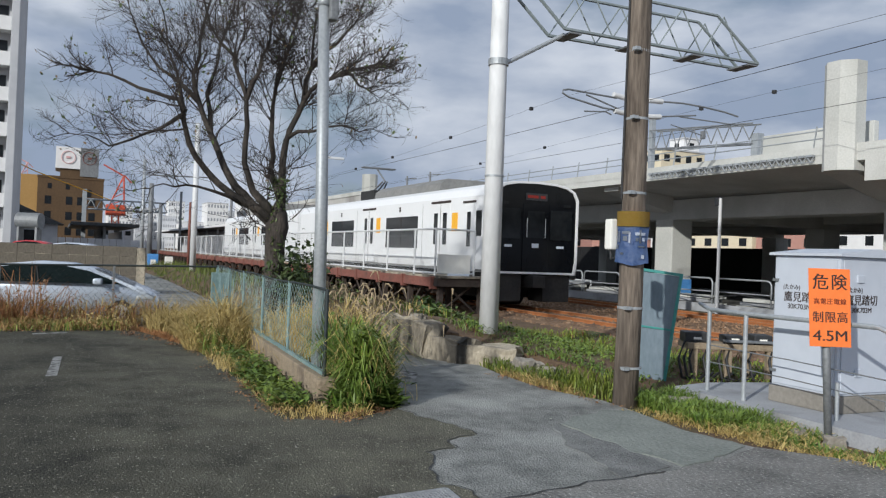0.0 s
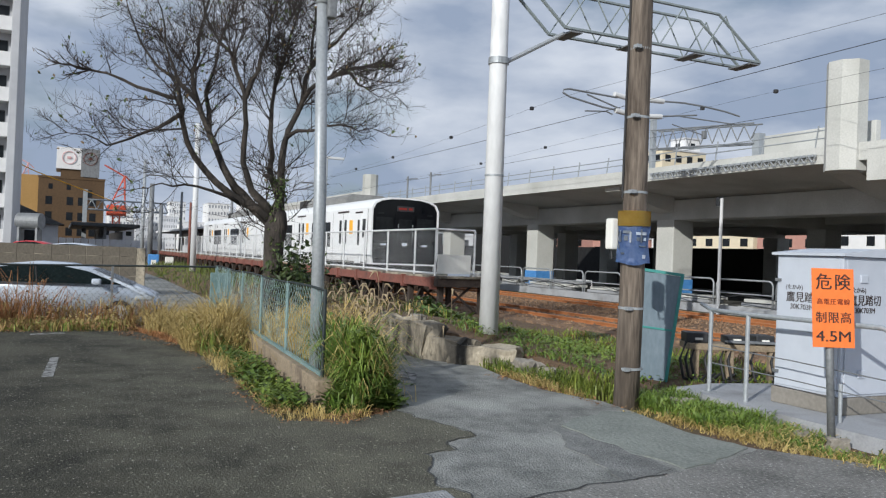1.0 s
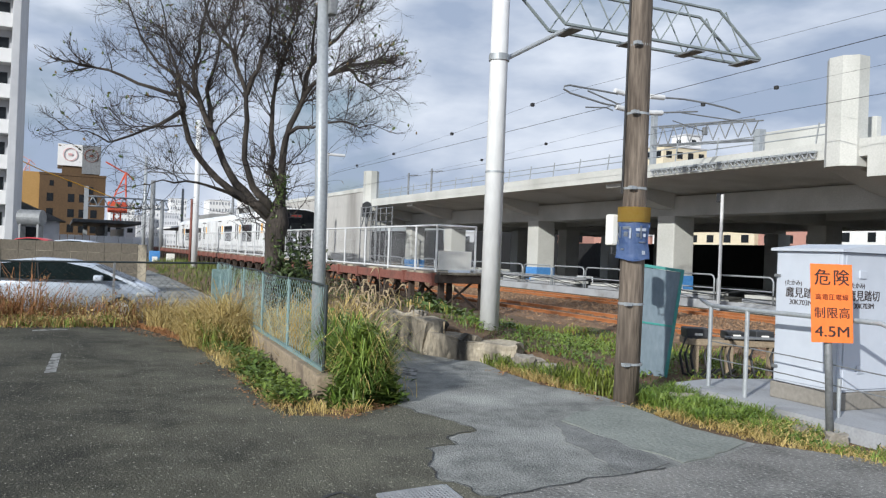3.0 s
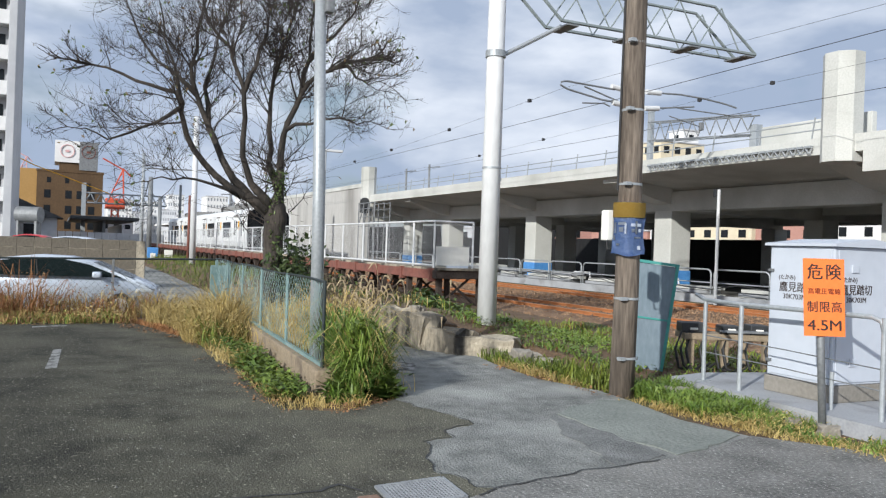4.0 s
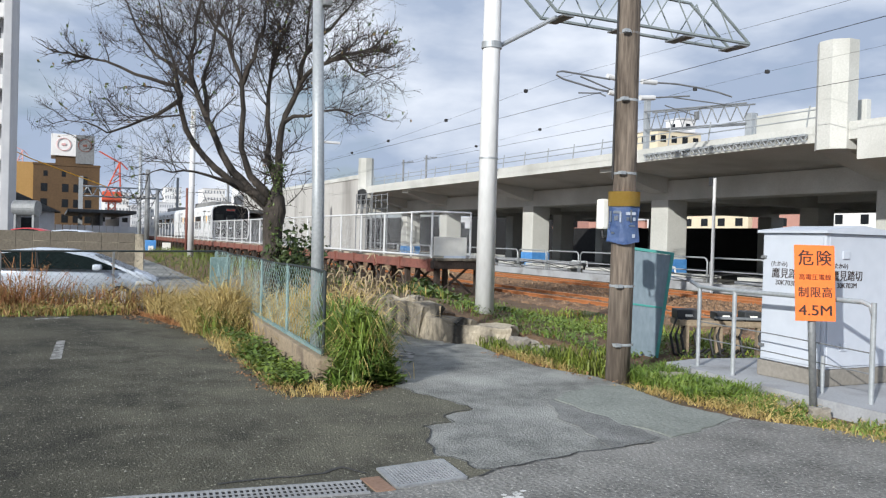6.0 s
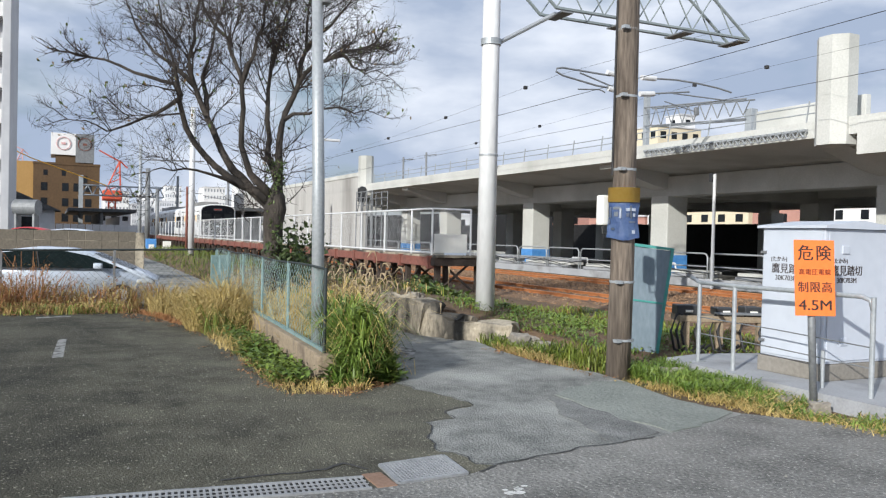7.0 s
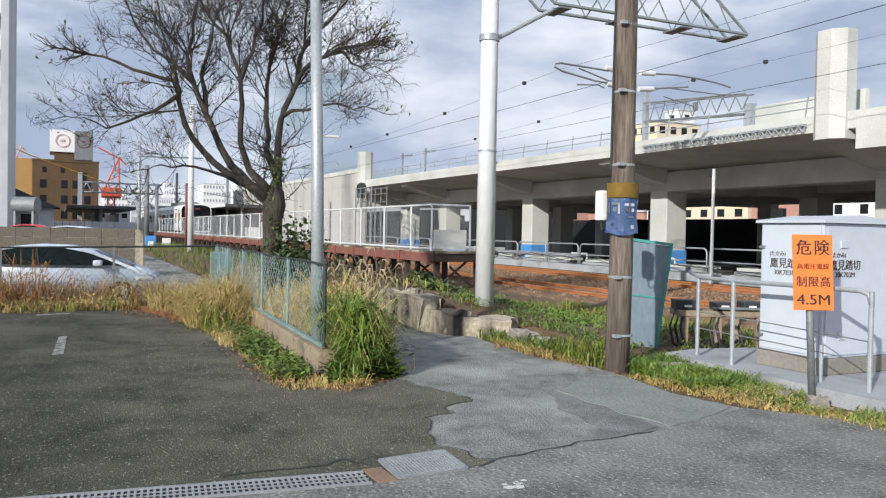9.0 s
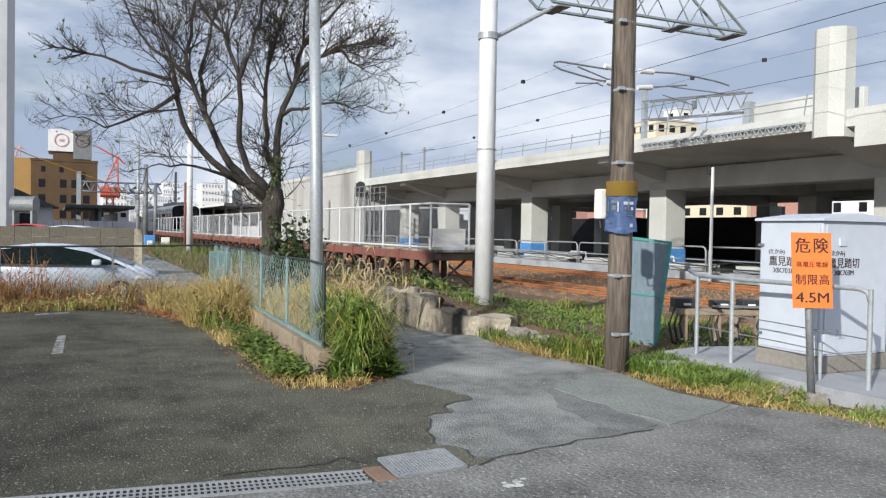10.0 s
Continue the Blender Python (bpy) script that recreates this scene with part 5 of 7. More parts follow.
# ---- tree ----
def build_tree():
    base = Vector((-13.9, 3.35, 0.05))
    t = thing("cherry_tree", base, turn=64.7, label="nearly bare spreading cherry tree with a few autumn leaves", category="tree")
    r = random.Random(21)
    trunk = [(0.03, 0, -0.15), (0.02, 0, 0.55), (0.0, 0.0, 1.2), (0.0, 0.01, 1.62), (0.03, 0.0, 1.85), (0.04, 0.0, 2.08), (0.02, 0.0, 2.3)]
    part("trunk", tube(bmesh.new(), trunk, [0.22, 0.18, 0.16, 0.175, 0.195, 0.15, 0.03], seg=14), M["bark"], t, smooth=True)
    # limbs: sideways, towards the back, height
    limbs = [
        ([(0.0, 0.0, 1.86), (-0.38, 0.0, 2.16), (-0.73, 0.1, 2.5), (-0.97, 0.2, 2.85), (-1.27, 0.3, 3.46), (-1.51, 0.4, 3.99), (-1.66, 0.5, 4.5), (-1.6, 0.6, 5.13), (-1.32, 0.8, 6.5)], 0.12),
        ([(0.0, -0.03, 1.9), (-0.5, -0.15, 2.22), (-0.93, -0.3, 2.53), (-1.28, -0.4, 2.94), (-1.43, -0.5, 3.36), (-1.46, -0.6, 3.69), (-1.69, -0.7, 3.86), (-2.12, -0.8, 3.97), (-2.6, -0.8, 4.17), (-2.85, -0.9, 4.2)], 0.095),
        ([(-1.44, -0.6, 3.65), (-1.59, -0.4, 4.07), (-1.81, -0.2, 4.58), (-1.99, 0.0, 5.15), (-2.28, 0.2, 5.83)], 0.05),
        ([(0.0, -0.02, 2.0), (-0.36, -0.2, 2.42), (-0.5, -0.3, 2.88), (-0.45, -0.4, 3.5), (-0.46, -0.5, 3.95), (-0.65, -0.6, 4.45), (-0.86, -0.7, 4.77), (-1.08, -0.8, 5.24), (-1.19, -0.9, 5.79)], 0.085),
        ([(-0.46, -0.5, 3.92), (-0.31, -0.3, 4.4), (-0.18, -0.2, 4.92), (-0.13, 0.0, 5.55), (-0.08, 0.1, 6.36)], 0.055),
        ([(0.05, 0.0, 1.95), (0.06, 0.1, 2.48), (0.04, 0.2, 3.0), (0.11, 0.3, 3.52), (0.33, 0.3, 4.03), (0.63, 0.3, 4.41), (1.03, 0.2, 4.58), (1.4, 0.2, 4.65), (1.65, 0.1, 4.72)], 0.105),
        ([(0.35, 0.3, 4.05), (0.43, 0.5, 4.72), (0.43, 0.6, 5.35), (0.54, 0.8, 6.12)], 0.055),
        ([(0.03, 0.06, 2.05), (-0.08, 0.3, 2.55), (-0.19, 0.5, 3.08), (-0.28, 0.7, 3.73), (-0.28, 0.9, 4.38), (-0.14, 1.1, 5.05), (0.01, 1.2, 5.71), (0.09, 1.3, 6.5)], 0.085),
        ([(-1.44, -0.6, 3.61), (-1.78, -0.8, 3.31), (-2.12, -1.0, 3.11), (-2.43, -1.1, 2.98), (-2.73, -1.2, 3.13), (-2.97, -1.3, 3.13)], 0.04),
        ([(-0.54, -0.15, 2.2), (-0.95, -0.5, 2.38), (-1.29, -0.8, 2.44), (-1.59, -1.0, 2.43), (-1.76, -1.1, 2.34)], 0.04),
        ([(0.08, 0.3, 3.4), (0.57, 0.0, 3.49), (1.08, -0.2, 3.58), (1.4, -0.4, 3.45), (1.6, -0.5, 3.5)], 0.04),
        ([(1.01, 0.2, 4.57), (1.32, 0.0, 4.3), (1.55, -0.2, 4.15), (1.75, -0.3, 4.2)], 0.035),
        ([(-1.27, 0.3, 3.46), (-1.5, 0.8, 4.22), (-1.4, 1.1, 4.9), (-1.27, 1.3, 5.59), (-1.22, 1.4, 6.4)], 0.055),
        ([(-1.51, 0.4, 3.99), (-2.09, 0.7, 4.48), (-2.6, 0.9, 4.91), (-2.9, 1.0, 5.44), (-3.1, 1.1, 5.9)], 0.05),
        ([(0.42, 0.5, 4.67), (0.87, 0.4, 5.11), (1.22, 0.3, 5.49), (1.36, 0.2, 5.96)], 0.045),
    ]
    verts, faces, leaves = [], [], []

    def limb_tube(pts, radii, seg):
        k = len(verts)
        ref = Vector((0.31, 0.2, 0.93))
        for i, p in enumerate(pts):
            d = (pts[min(i + 1, len(pts) - 1)] - pts[max(i - 1, 0)]).normalized()
            u = d.cross(ref)
            u = u.normalized() if u.length > 0.05 else d.orthogonal().normalized()
            v = d.cross(u)
            for q in range(seg):
                a = q * math.tau / seg
                verts.append(tuple(p + radii[i] * (math.cos(a) * u + math.sin(a) * v)))
        for i in range(len(pts) - 1):
            for q in range(seg):
                a, b = k + i * seg + q, k + i * seg + (q + 1) % seg
                faces.append((a, b, b + seg, a + seg))

    def grow(start, d, length, rad, level):
        pts, p, n = [start], start, 4 if level < 3 else 3
        for i in range(n):
            d = (d + Vector((r.gauss(0, 0.16), r.gauss(0, 0.16), r.gauss(0.05, 0.13)))).normalized()
            p = p + d * (length / n)
            pts.append(p)
        limb_tube(pts, [rad * (1 - 0.75 * i / n) for i in range(n + 1)], 5 if level < 2 else 3)
        if level == 3:
            if r.random() < 0.09:
                leaves.append(pts[-1])
            return
        for _ in range(int((0, 5 + 5 * length, 2 + 7 * length)[level]) + r.randint(0, 1)):
            q = r.uniform(0.2, 1.0) * n
            i = min(int(q), n - 1)
            s = pts[i].lerp(pts[i + 1], q - i)
            side = Vector((r.gauss(0, 1), r.gauss(0, 1), r.gauss(0.25, 0.7))).normalized()
            grow(s, (d * 0.75 + side * 0.8).normalized(), length * r.uniform(0.45, 0.7), max(rad * 0.5, 0.0034), level + 1)

    for pts, rad in limbs:
        P = [Vector(p) for p in pts]
        bend = []
        for a, b in zip(P, P[1:]):
            bend += [a, a.lerp(b, 0.5) + Vector((r.gauss(0, 0.035), r.gauss(0, 0.035), r.gauss(0, 0.03)))]
        bend.append(P[-1])
        n = len(bend)
        part("limb", tube(bmesh.new(), bend, [0.78 * rad * (1 - 0.8 * (i / (n - 1)) ** 0.8) * (1 + 0.35 * max(0, 1 - i / 2.5)) for i in range(n)], seg=9), M["bark"], t, smooth=True)
        for _ in range(int(27 - 8 * min(abs(P[-1].x - 0.1), 1.9)) if rad > 0.06 else int(24 - 9 * min(abs(P[-1].x - 0.2), 2.0))):
            q = ((0.42 if rad > 0.06 else 0.15) + 0.6 * r.random() ** 0.8) * (n - 1)
            q = min(q, n - 1.01)
            i = min(int(q), n - 2)
            s = bend[i].lerp(bend[i + 1], q - i)
            d = (bend[i + 1] - bend[i]).normalized()
            out = Vector((s.x + 0.2, s.y, 0.8)).normalized()
            side = Vector((r.gauss(0, 1), r.gauss(0, 1), r.gauss(0.12, 0.7))).normalized()
            grow(s, (0.55 * d + 0.75 * side + 0.3 * out).normalized(), r.uniform(0.65, 1.2) * (0.6 if s.x > 0.9 or s.x < -2.2 else 0.95), max(rad * 0.17, 0.0085) * r.uniform(0.7, 1.2), 1)
        for _ in range(2):
            d = (bend[-1] - bend[-2]).normalized()
            grow(bend[-1], (d + Vector((r.gauss(0, 0.4), r.gauss(0, 0.4), r.gauss(0, 0.3)))).normalized(), r.uniform(0.35, 0.6), max(rad * 0.22, 0.008), 1)
    for _ in range(34):
        z = r.uniform(1.6, 2.9)
        grow(Vector((r.gauss(-0.12, 0.16), r.gauss(0, 0.14), z)), Vector((r.gauss(0, 0.8), r.gauss(0, 0.6), r.gauss(0.7, 0.4))).normalized(), r.uniform(0.5, 1.0), 0.012, 2)
    from_lists("twig_mass", verts, faces, M["twig"], t, "dense fine grey-brown twigs", kind="stuff")

    def leaf_mesh(nm, places, size, m, lb):
        lv, lf = [], []
        for p in places:
            k = len(lv)
            a = Vector((r.gauss(0, 1), r.gauss(0, 1), r.gauss(-0.5, 0.8))).normalized()
            b = a.cross(Vector((r.gauss(0, 1), r.gauss(0, 1), r.gauss(0, 1)))).normalized()
            s = size * r.uniform(0.6, 1.3)
            c = a.cross(b) * 0.12 * s
            for q in (p, p + a * s * 0.5 + b * s * 0.27 + c, p + a * s, p + a * s * 0.5 - b * s * 0.27 + c):
                lv.append(tuple(q))
            lf += [(k, k + 1, k + 2), (k, k + 2, k + 3)]
        from_lists(nm, lv, lf, m, t, lb, kind="stuff")
    green = [p for p in leaves if r.random() < 0.7]
    brown = [p for p in leaves if r.random() < 0.5]
    leaf_mesh("foliage", green, 0.075, M["leaf"], "few remaining green leaves")
    leaf_mesh("dry_foliage", brown, 0.07, M["leaf_dry"], "few curled brown leaves")
    ivy = []
    for _ in range(620):
        z = r.uniform(0.5, 2.7)
        a = r.uniform(-1.5, 0.6)
        rad = 0.155 + 0.05 * r.random() + 0.08 * max(0, z - 1.7)
        ivy.append(Vector((-0.05 * z + 0.03 + rad * math.cos(a), rad * math.sin(a), z)))
    leaf_mesh("ivy", ivy, 0.06, M["leaf"], "ivy climbing the trunk")
    shrub = [Vector((0.38 + r.gauss(0, 0.2), r.gauss(0, 0.3), 1.05 + r.gauss(0, 0.25))) for _ in range(760)]
    leaf_mesh("leafy_growth", shrub, 0.11, M["shrub"], "leafy green side shoots")


build_tree()


# ---- grass and weeds ----
def blades(name, spots, material, label, r, width=0.008, bend=0.5, category="grass"):
    """Bent tapering blades from a list of (x, y, z, height)."""
    verts, faces = [], []
    for x, y, z, h in spots:
        a = r.uniform(0, math.tau)
        lx, ly = math.cos(a) * h * bend * r.uniform(0.15, 1), math.sin(a) * h * bend * r.uniform(0.15, 1)
        b = a + r.uniform(0.6, 2.4)
        w = width * r.uniform(0.6, 1.3)
        wx, wy = math.cos(b) * w, math.sin(b) * w
        k = len(verts)
        verts += [(x - wx, y - wy, z), (x + wx, y + wy, z)]
        for out, up, thin in ((0.22, 0.55, 0.9), (0.58, 0.88, 0.65)):
            verts += [(x + lx * out - wx * thin, y + ly * out - wy * thin, z + h * up), (x + lx * out + wx * thin, y + ly * out + wy * thin, z + h * up)]
        verts.append((x + lx, y + ly, z + h * r.uniform(0.45, 1.02)))
        faces += [(k, k + 1, k + 3, k + 2), (k + 2, k + 3, k + 5, k + 4), (k + 4, k + 5, k + 6)]
    ob = from_lists(name, verts, faces, material)
    return tagged(ob, label, category, kind="stuff")


def broad(name, spots, material, label, r, size):
    verts, faces = [], []
    for x, y, z, h in spots:
        for _ in range(7):
            a, k = r.uniform(0, math.tau), len(verts)
            s = size * r.uniform(0.5, 1.3)
            cx, cy, cz = x + r.gauss(0, 0.05), y + r.gauss(0, 0.05), z + h * r.uniform(0.2, 1)
            dx, dy = math.cos(a) * s, math.sin(a) * s
            up = r.uniform(-0.3, 0.7) * s
            verts += [(cx, cy, cz), (cx + dx * 0.5 - dy * 0.35, cy + dy * 0.5 + dx * 0.35, cz + up * 0.7), (cx + dx, cy + dy, cz + up), (cx + dx * 0.5 + dy * 0.35, cy + dy * 0.5 - dx * 0.35, cz + up * 0.7)]
            faces += [(k, k + 1, k + 2), (k, k + 2, k + 3)]
    ob = from_lists(name, verts, faces, material)
    return tagged(ob, label, "weeds", kind="stuff")


def build_grass():
    r = random.Random(77)

    def blob(n, cx, cy, sx, sy, h0, h1):
        out = []
        for _ in range(n):
            x, y = r.gauss(cx, sx), r.gauss(cy, sy)
            d = math.hypot((x - cx) / sx, (y - cy) / sy)
            out.append((x, y, ground_z(x, y), r.uniform(h0, h1) * max(0.25, 1.15 - 0.3 * d)))
        return out

    def strip(n, a, b, half, h0, h1, clump=0.0):
        out = []
        for _ in range(n):
            q = r.random()
            x = a[0] + (b[0] - a[0]) * q
            y = a[1] + (b[1] - a[1]) * q
            dx, dy = b[0] - a[0], b[1] - a[1]
            L = math.hypot(dx, dy)
            o = r.uniform(-half, half)
            x, y = x - dy / L * o, y + dx / L * o
            v = noise.noise((x * 1.7, y * 1.7, 5))
            if v < -0.55 + clump * r.random():
                continue
            out.append((x, y, ground_z(x, y), r.uniform(h0, h1) * (0.7 + 0.6 * (v + 0.5))))
        return out

    def off_path(spots):
        """Keeps grass off the footpath."""
        return [q for q in spots if not (q[0] > -7.62 and q[1] > 2.75) and not (q[1] > 3.45 and q[0] > -9.0) and not (q[1] > 3.6 + 0.42 * min(max(-9.0 - q[0], 0), 2.2) and q[0] > -12.3)]

    # tall clump at the fence's end
    blades("tall_grass", off_path(blob(900, -7.85, 2.84, 0.14, 0.11, 0.45, 0.85) + strip(1300, (-7.9, 2.85), (-9.4, 3.05), 0.17, 0.4, 0.8) + blob(900, -7.66, 2.78, 0.1, 0.13, 0.15, 0.5)), M["lush"], "tall lush green grass clump at the fence's end", r, 0.009, 0.9)
    broad("clump_leaves", off_path(blob(1300, -7.86, 2.84, 0.16, 0.12, 0.1, 0.8) + strip(260, (-8.0, 2.85), (-9.2, 3.0), 0.15, 0.2, 0.7)), M["lush"], "broad green leaves within the grass clump", r, 0.09)
    blades("dry_tall_grass", off_path(blob(260, -7.85, 2.85, 0.16, 0.13, 0.45, 0.9) + strip(700, (-8.6, 2.95), (-10.5, 3.3), 0.22, 0.5, 0.95) + blob(2600, -11.3, 3.35, 1.3, 0.38, 0.35, 0.85) + blob(260, -7.42, 2.72, 0.1, 0.2, 0.04, 0.16) + blob(160, -7.6, 2.25, 0.12, 0.1, 0.04, 0.14)),
           M["straw"], "dry yellow tall grass behind the fence", r, 0.004, 1.3)
    # along the kerb, lot side
    blades("dry_grass", strip(2200, (-12.2, 2.15), (-15.0, 2.3), 0.42, 0.15, 0.5, 0.5) + blob(900, -12.9, 2.35, 0.5, 0.16, 0.35, 0.8) + strip(700, (-10.2, 2.1), (-12.2, 2.15), 0.25, 0.03, 0.16) + blob(700, -13.6, 2.5, 0.45, 0.14, 0.5, 1.05) + strip(500, (-7.3, 1.98), (-10.2, 2.05), 0.12, 0.03, 0.12), M["straw"],
           "straw-coloured dry grass along the fence", r, 0.0045, 1.8)
    blades("fence_grass", strip(1500, (-11.8, 2.25), (-15, 2.5), 0.35, 0.1, 0.4, 0.5), M["grass"], "green grass among the dry stems", r, 0.007, 1.4)
    broad("dry_tangle", strip(420, (-12.0, 2.2), (-15.2, 2.4), 0.42, 0.05, 0.5, 0.3) + blob(90, -12.9, 2.4, 0.4, 0.15, 0.3, 0.8) + strip(260, (-15.9, 1.3), (-16.2, -7), 0.6, 0.05, 0.35, 0.4), M["straw"],
          "tangled dry yellow weed leaves along the fence", r, 0.055)
    broad("green_tangle", strip(150, (-11.5, 2.25), (-15.2, 2.4), 0.4, 0.03, 0.35, 0.4) + strip(200, (-15.8, 1.3), (-16.1, -7), 0.6, 0.03, 0.25, 0.5), M["grass"], "green weed leaves among the dry growth", r, 0.05)
    broad("brown_tangle", strip(330, (-15.7, 1.3), (-15.9, -7), 0.45, 0.02, 0.25, 0.3), M["litter"], "rust-brown weed leaves at the lot's edge", r, 0.05)
    broad("leafy_weeds", strip(620, (-7.75, 2.1), (-11.6, 2.3), 0.17, 0.03, 0.2), M["lush"], "low broad-leaved green weeds along the kerb", r, 0.065)
    # back edge of the lot
    blades("weed_strip", strip(4600, (-15.95, 1.4), (-16.1, -8), 0.7, 0.04, 0.24, 0.4) + strip(1500, (-16.9, 2.2), (-17.0, -6), 0.3, 0.25, 0.55) + strip(1300, (-14.8, 1.9), (-17, 2.3), 0.5, 0.15, 0.5), M["straw"], "dry weeds along the back of the lot", r, 0.006, 1.6)
    blades("rusty_weeds", strip(1900, (-15.9, 1.4), (-16.1, -8), 0.6, 0.04, 0.2, 0.3) + strip(900, (-16.7, 1.9), (-16.8, -6), 0.3, 0.2, 0.5) + blob(200, -16.6, -0.6, 0.35, 0.45, 0.3, 0.8) + blob(110, -17.1, -0.5, 0.2, 0.45, 0.7, 1.25) + strip(900, (-13.2, 1.85), (-15.8, 1.35), 0.12, 0.03, 0.12), M["rust_weed"],
           "rust-brown withered weeds", r, 0.006, 1.2, "weeds")
    blades("green_weeds", strip(1800, (-15.75, 1.2), (-15.9, -8), 0.6, 0.04, 0.2, 0.5), M["grass"], "green weeds along the lot's edge", r, 0.009, 0.7)
    broad("weed_leaves", strip(160, (-16.7, 1.2), (-16.8, -7), 0.35, 0.2, 0.75), M["rust_weed"], "withered brown weed leaves by the back fence", r, 0.06)
    # verge beside the road
    blades("verge_grass", strip(3600, (-7.4, 6.08), (-5.95, 5.95), 0.36, 0.04, 0.2, 0.4) + strip(2000, (-6.0, 5.95), (-4.0, 6.1), 0.24, 0.03, 0.12, 0.9) + strip(900, (-6.2, 6.28), (-3.9, 6.25), 0.14, 0.03, 0.12, 0.5) + blob(260, -5.9, 5.85, 0.12, 0.07, 0.1, 0.2), M["lush"],
           "short green verge grass along the slab", r, 0.006, 1.5)
    blades("verge_straw", strip(900, (-7.0, 5.46), (-4.4, 5.87), 0.2, 0.01, 0.05, 0.9) + strip(3200, (-6.6, 5.72), (-3.6, 6.1), 0.27, 0.02, 0.1, 0.8) + strip(1200, (-6.2, 6.25), (-3.7, 6.22), 0.17, 0.02, 0.1, 0.6), M["straw"], "dry yellow verge grass", r, 0.004, 3.0)
    # bank between wall and track
    blades("bank_grass", [s for s in strip(9000, (-12.6, 7.3), (-7.4, 7.6), 1.7, 0.02, 0.10, 1.5) if s[1] > wall_at(s[0])[0] + 0.2 and not (s[0] > -7.9 and s[1] > 6)], M["lush"],
           "rough green grass on the bank", r, 0.008, 1.9)
    blades("bank_weeds", [s for s in strip(1500, (-13, 7.4), (-7.6, 7.8), 1.9, 0.02, 0.08, 1.3) + strip(1600, (-15, 9.3), (-6.5, 9.4), 0.95, 0.02, 0.09, 1.0) if s[1] > wall_at(s[0])[0] + 0.2], M["rust_weed"], "brown withered weeds on the bank", r, 0.006, 1.8)
    blades("trackside_grass", strip(2600, (-15, 9.1), (-6.5, 9.3), 1.0, 0.03, 0.14, 0.7), M["grass"], "short green growth beside the ballast", r, 0.009, 1.2)
    blades("path_edge_grass", strip(900, (-10.3, 5.55), (-7.5, 5.55), 0.13, 0.05, 0.2, 0.3) + strip(500, (-8.6, 5.7), (-7.4, 5.75), 0.25, 0.08, 0.3), M["grass"], "grass along the edge of the footpath", r, 0.008, 0.8)
    blades("path_edge_straw", strip(1300, (-9.6, 5.45), (-7.4, 5.5), 0.14, 0.03, 0.12, 0.4), M["straw"], "straw along the edge of the footpath", r, 0.005, 2.0)
    broad("bank_leaves", [q for q in strip(1800, (-12.4, 7.3), (-7.6, 7.5), 1.5, 0.02, 0.12, 1.4) if q[1] > wall_at(q[0])[0] + 0.3 and not (q[0] > -8.2 and q[1] > 6.4)], M["lush"], "low leafy green growth on the bank", r, 0.055)
    broad("verge_leaves", strip(260, (-7.35, 6.1), (-5.9, 5.95), 0.33, 0.02, 0.14, 0.3) + strip(70, (-5.9, 5.75), (-4.2, 6.2), 0.15, 0.02, 0.08, 0.6) + blob(24, -5.85, 5.82, 0.07, 0.05, 0.1, 0.2), M["grass"],
          "low leafy weeds in the verge", r, 0.045)
    broad("weed_tangle", blob(120, -17.0, -0.5, 0.25, 0.5, 0.5, 1.1) + blob(60, -13.5, 2.5, 0.4, 0.12, 0.4, 0.95), M["leaf_dry"], "withered climbing weeds tangled on the fence", r, 0.05)
    # under and before the platform
    blades("platform_straw", strip(900, (-14, 6.0), (-34, 6.8), 1.1, 0.05, 0.28, 0.9), M["straw"], "dry grass before the platform", r, 0.012, 0.7)
    blades("platform_grass", strip(1300, (-13, 6.8), (-34, 7.6), 1.2, 0.04, 0.2, 0.9) + strip(2500, (-34, 7.2), (-72, 8.0), 1.8, 0.1, 0.4), M["grass"], "green grass before the platform", r, 0.013, 0.7)
    broad("bushes", blob(130, -17.2, 7.7, 0.7, 0.3, 0.05, 0.4) + blob(60, -14.6, 6.8, 0.3, 0.2, 0.05, 0.2) + blob(70, -24, 8.0, 1.2, 0.3, 0.2, 0.7), M["leaf"], "dark green low bushes before the platform", r, 0.13)
    # fallen leaves and grit on the asphalt
    def flat(n, a, b, half):
        return [(x, y, 0.006, 0.012) for x, y, z, h in strip(n, a, b, half, 0.01, 0.02)]
    broad("leaf_litter", flat(170, (-15.4, 0.9), (-15.3, -7), 0.35) + flat(60, (-13, 1.75), (-15.4, 1.0), 0.25) + flat(40, (-7.2, 1.85), (-12.8, 1.8), 0.12) + flat(30, (-7.1, 2.3), (-7.5, 3.0), 0.12)
          + flat(26, (-9.4, 5.15), (-7.0, 5.3), 0.1), M["litter"], "scattered fallen brown leaves along the asphalt edge", r, 0.035)
    verts, faces = [], []
    for _ in range(1100):
        d, q = r.uniform(3.8, 12), r.uniform(-0.55, 0.5)
        x, y = d * (-0.9038 + q * 0.4279), d * (0.4279 + q * 0.9038)
        if y > 5.2 or (y > 2.0 and x < -7.2 and y < 3.2):
            continue
        k, g = len(verts), r.uniform(0.002, 0.006) * (2.0 if r.random() < 0.06 else 1)
        for j in range(3):
            a = j * 2.094 + r.uniform(-0.4, 0.4)
            verts.append((x + g * math.cos(a), y + g * math.sin(a), 0.002))
        verts.append((x, y, 0.004 + g * 0.9))
        faces += [(k, k + 1, k + 3), (k + 1, k + 2, k + 3), (k + 2, k, k + 3)]
    tagged(from_lists("loose_gravel", verts, faces, M["gravel"]), "loose pale grit scattered over the asphalt", "gravel", kind="stuff")
    # plumes of pampas-like grass
    vs = []
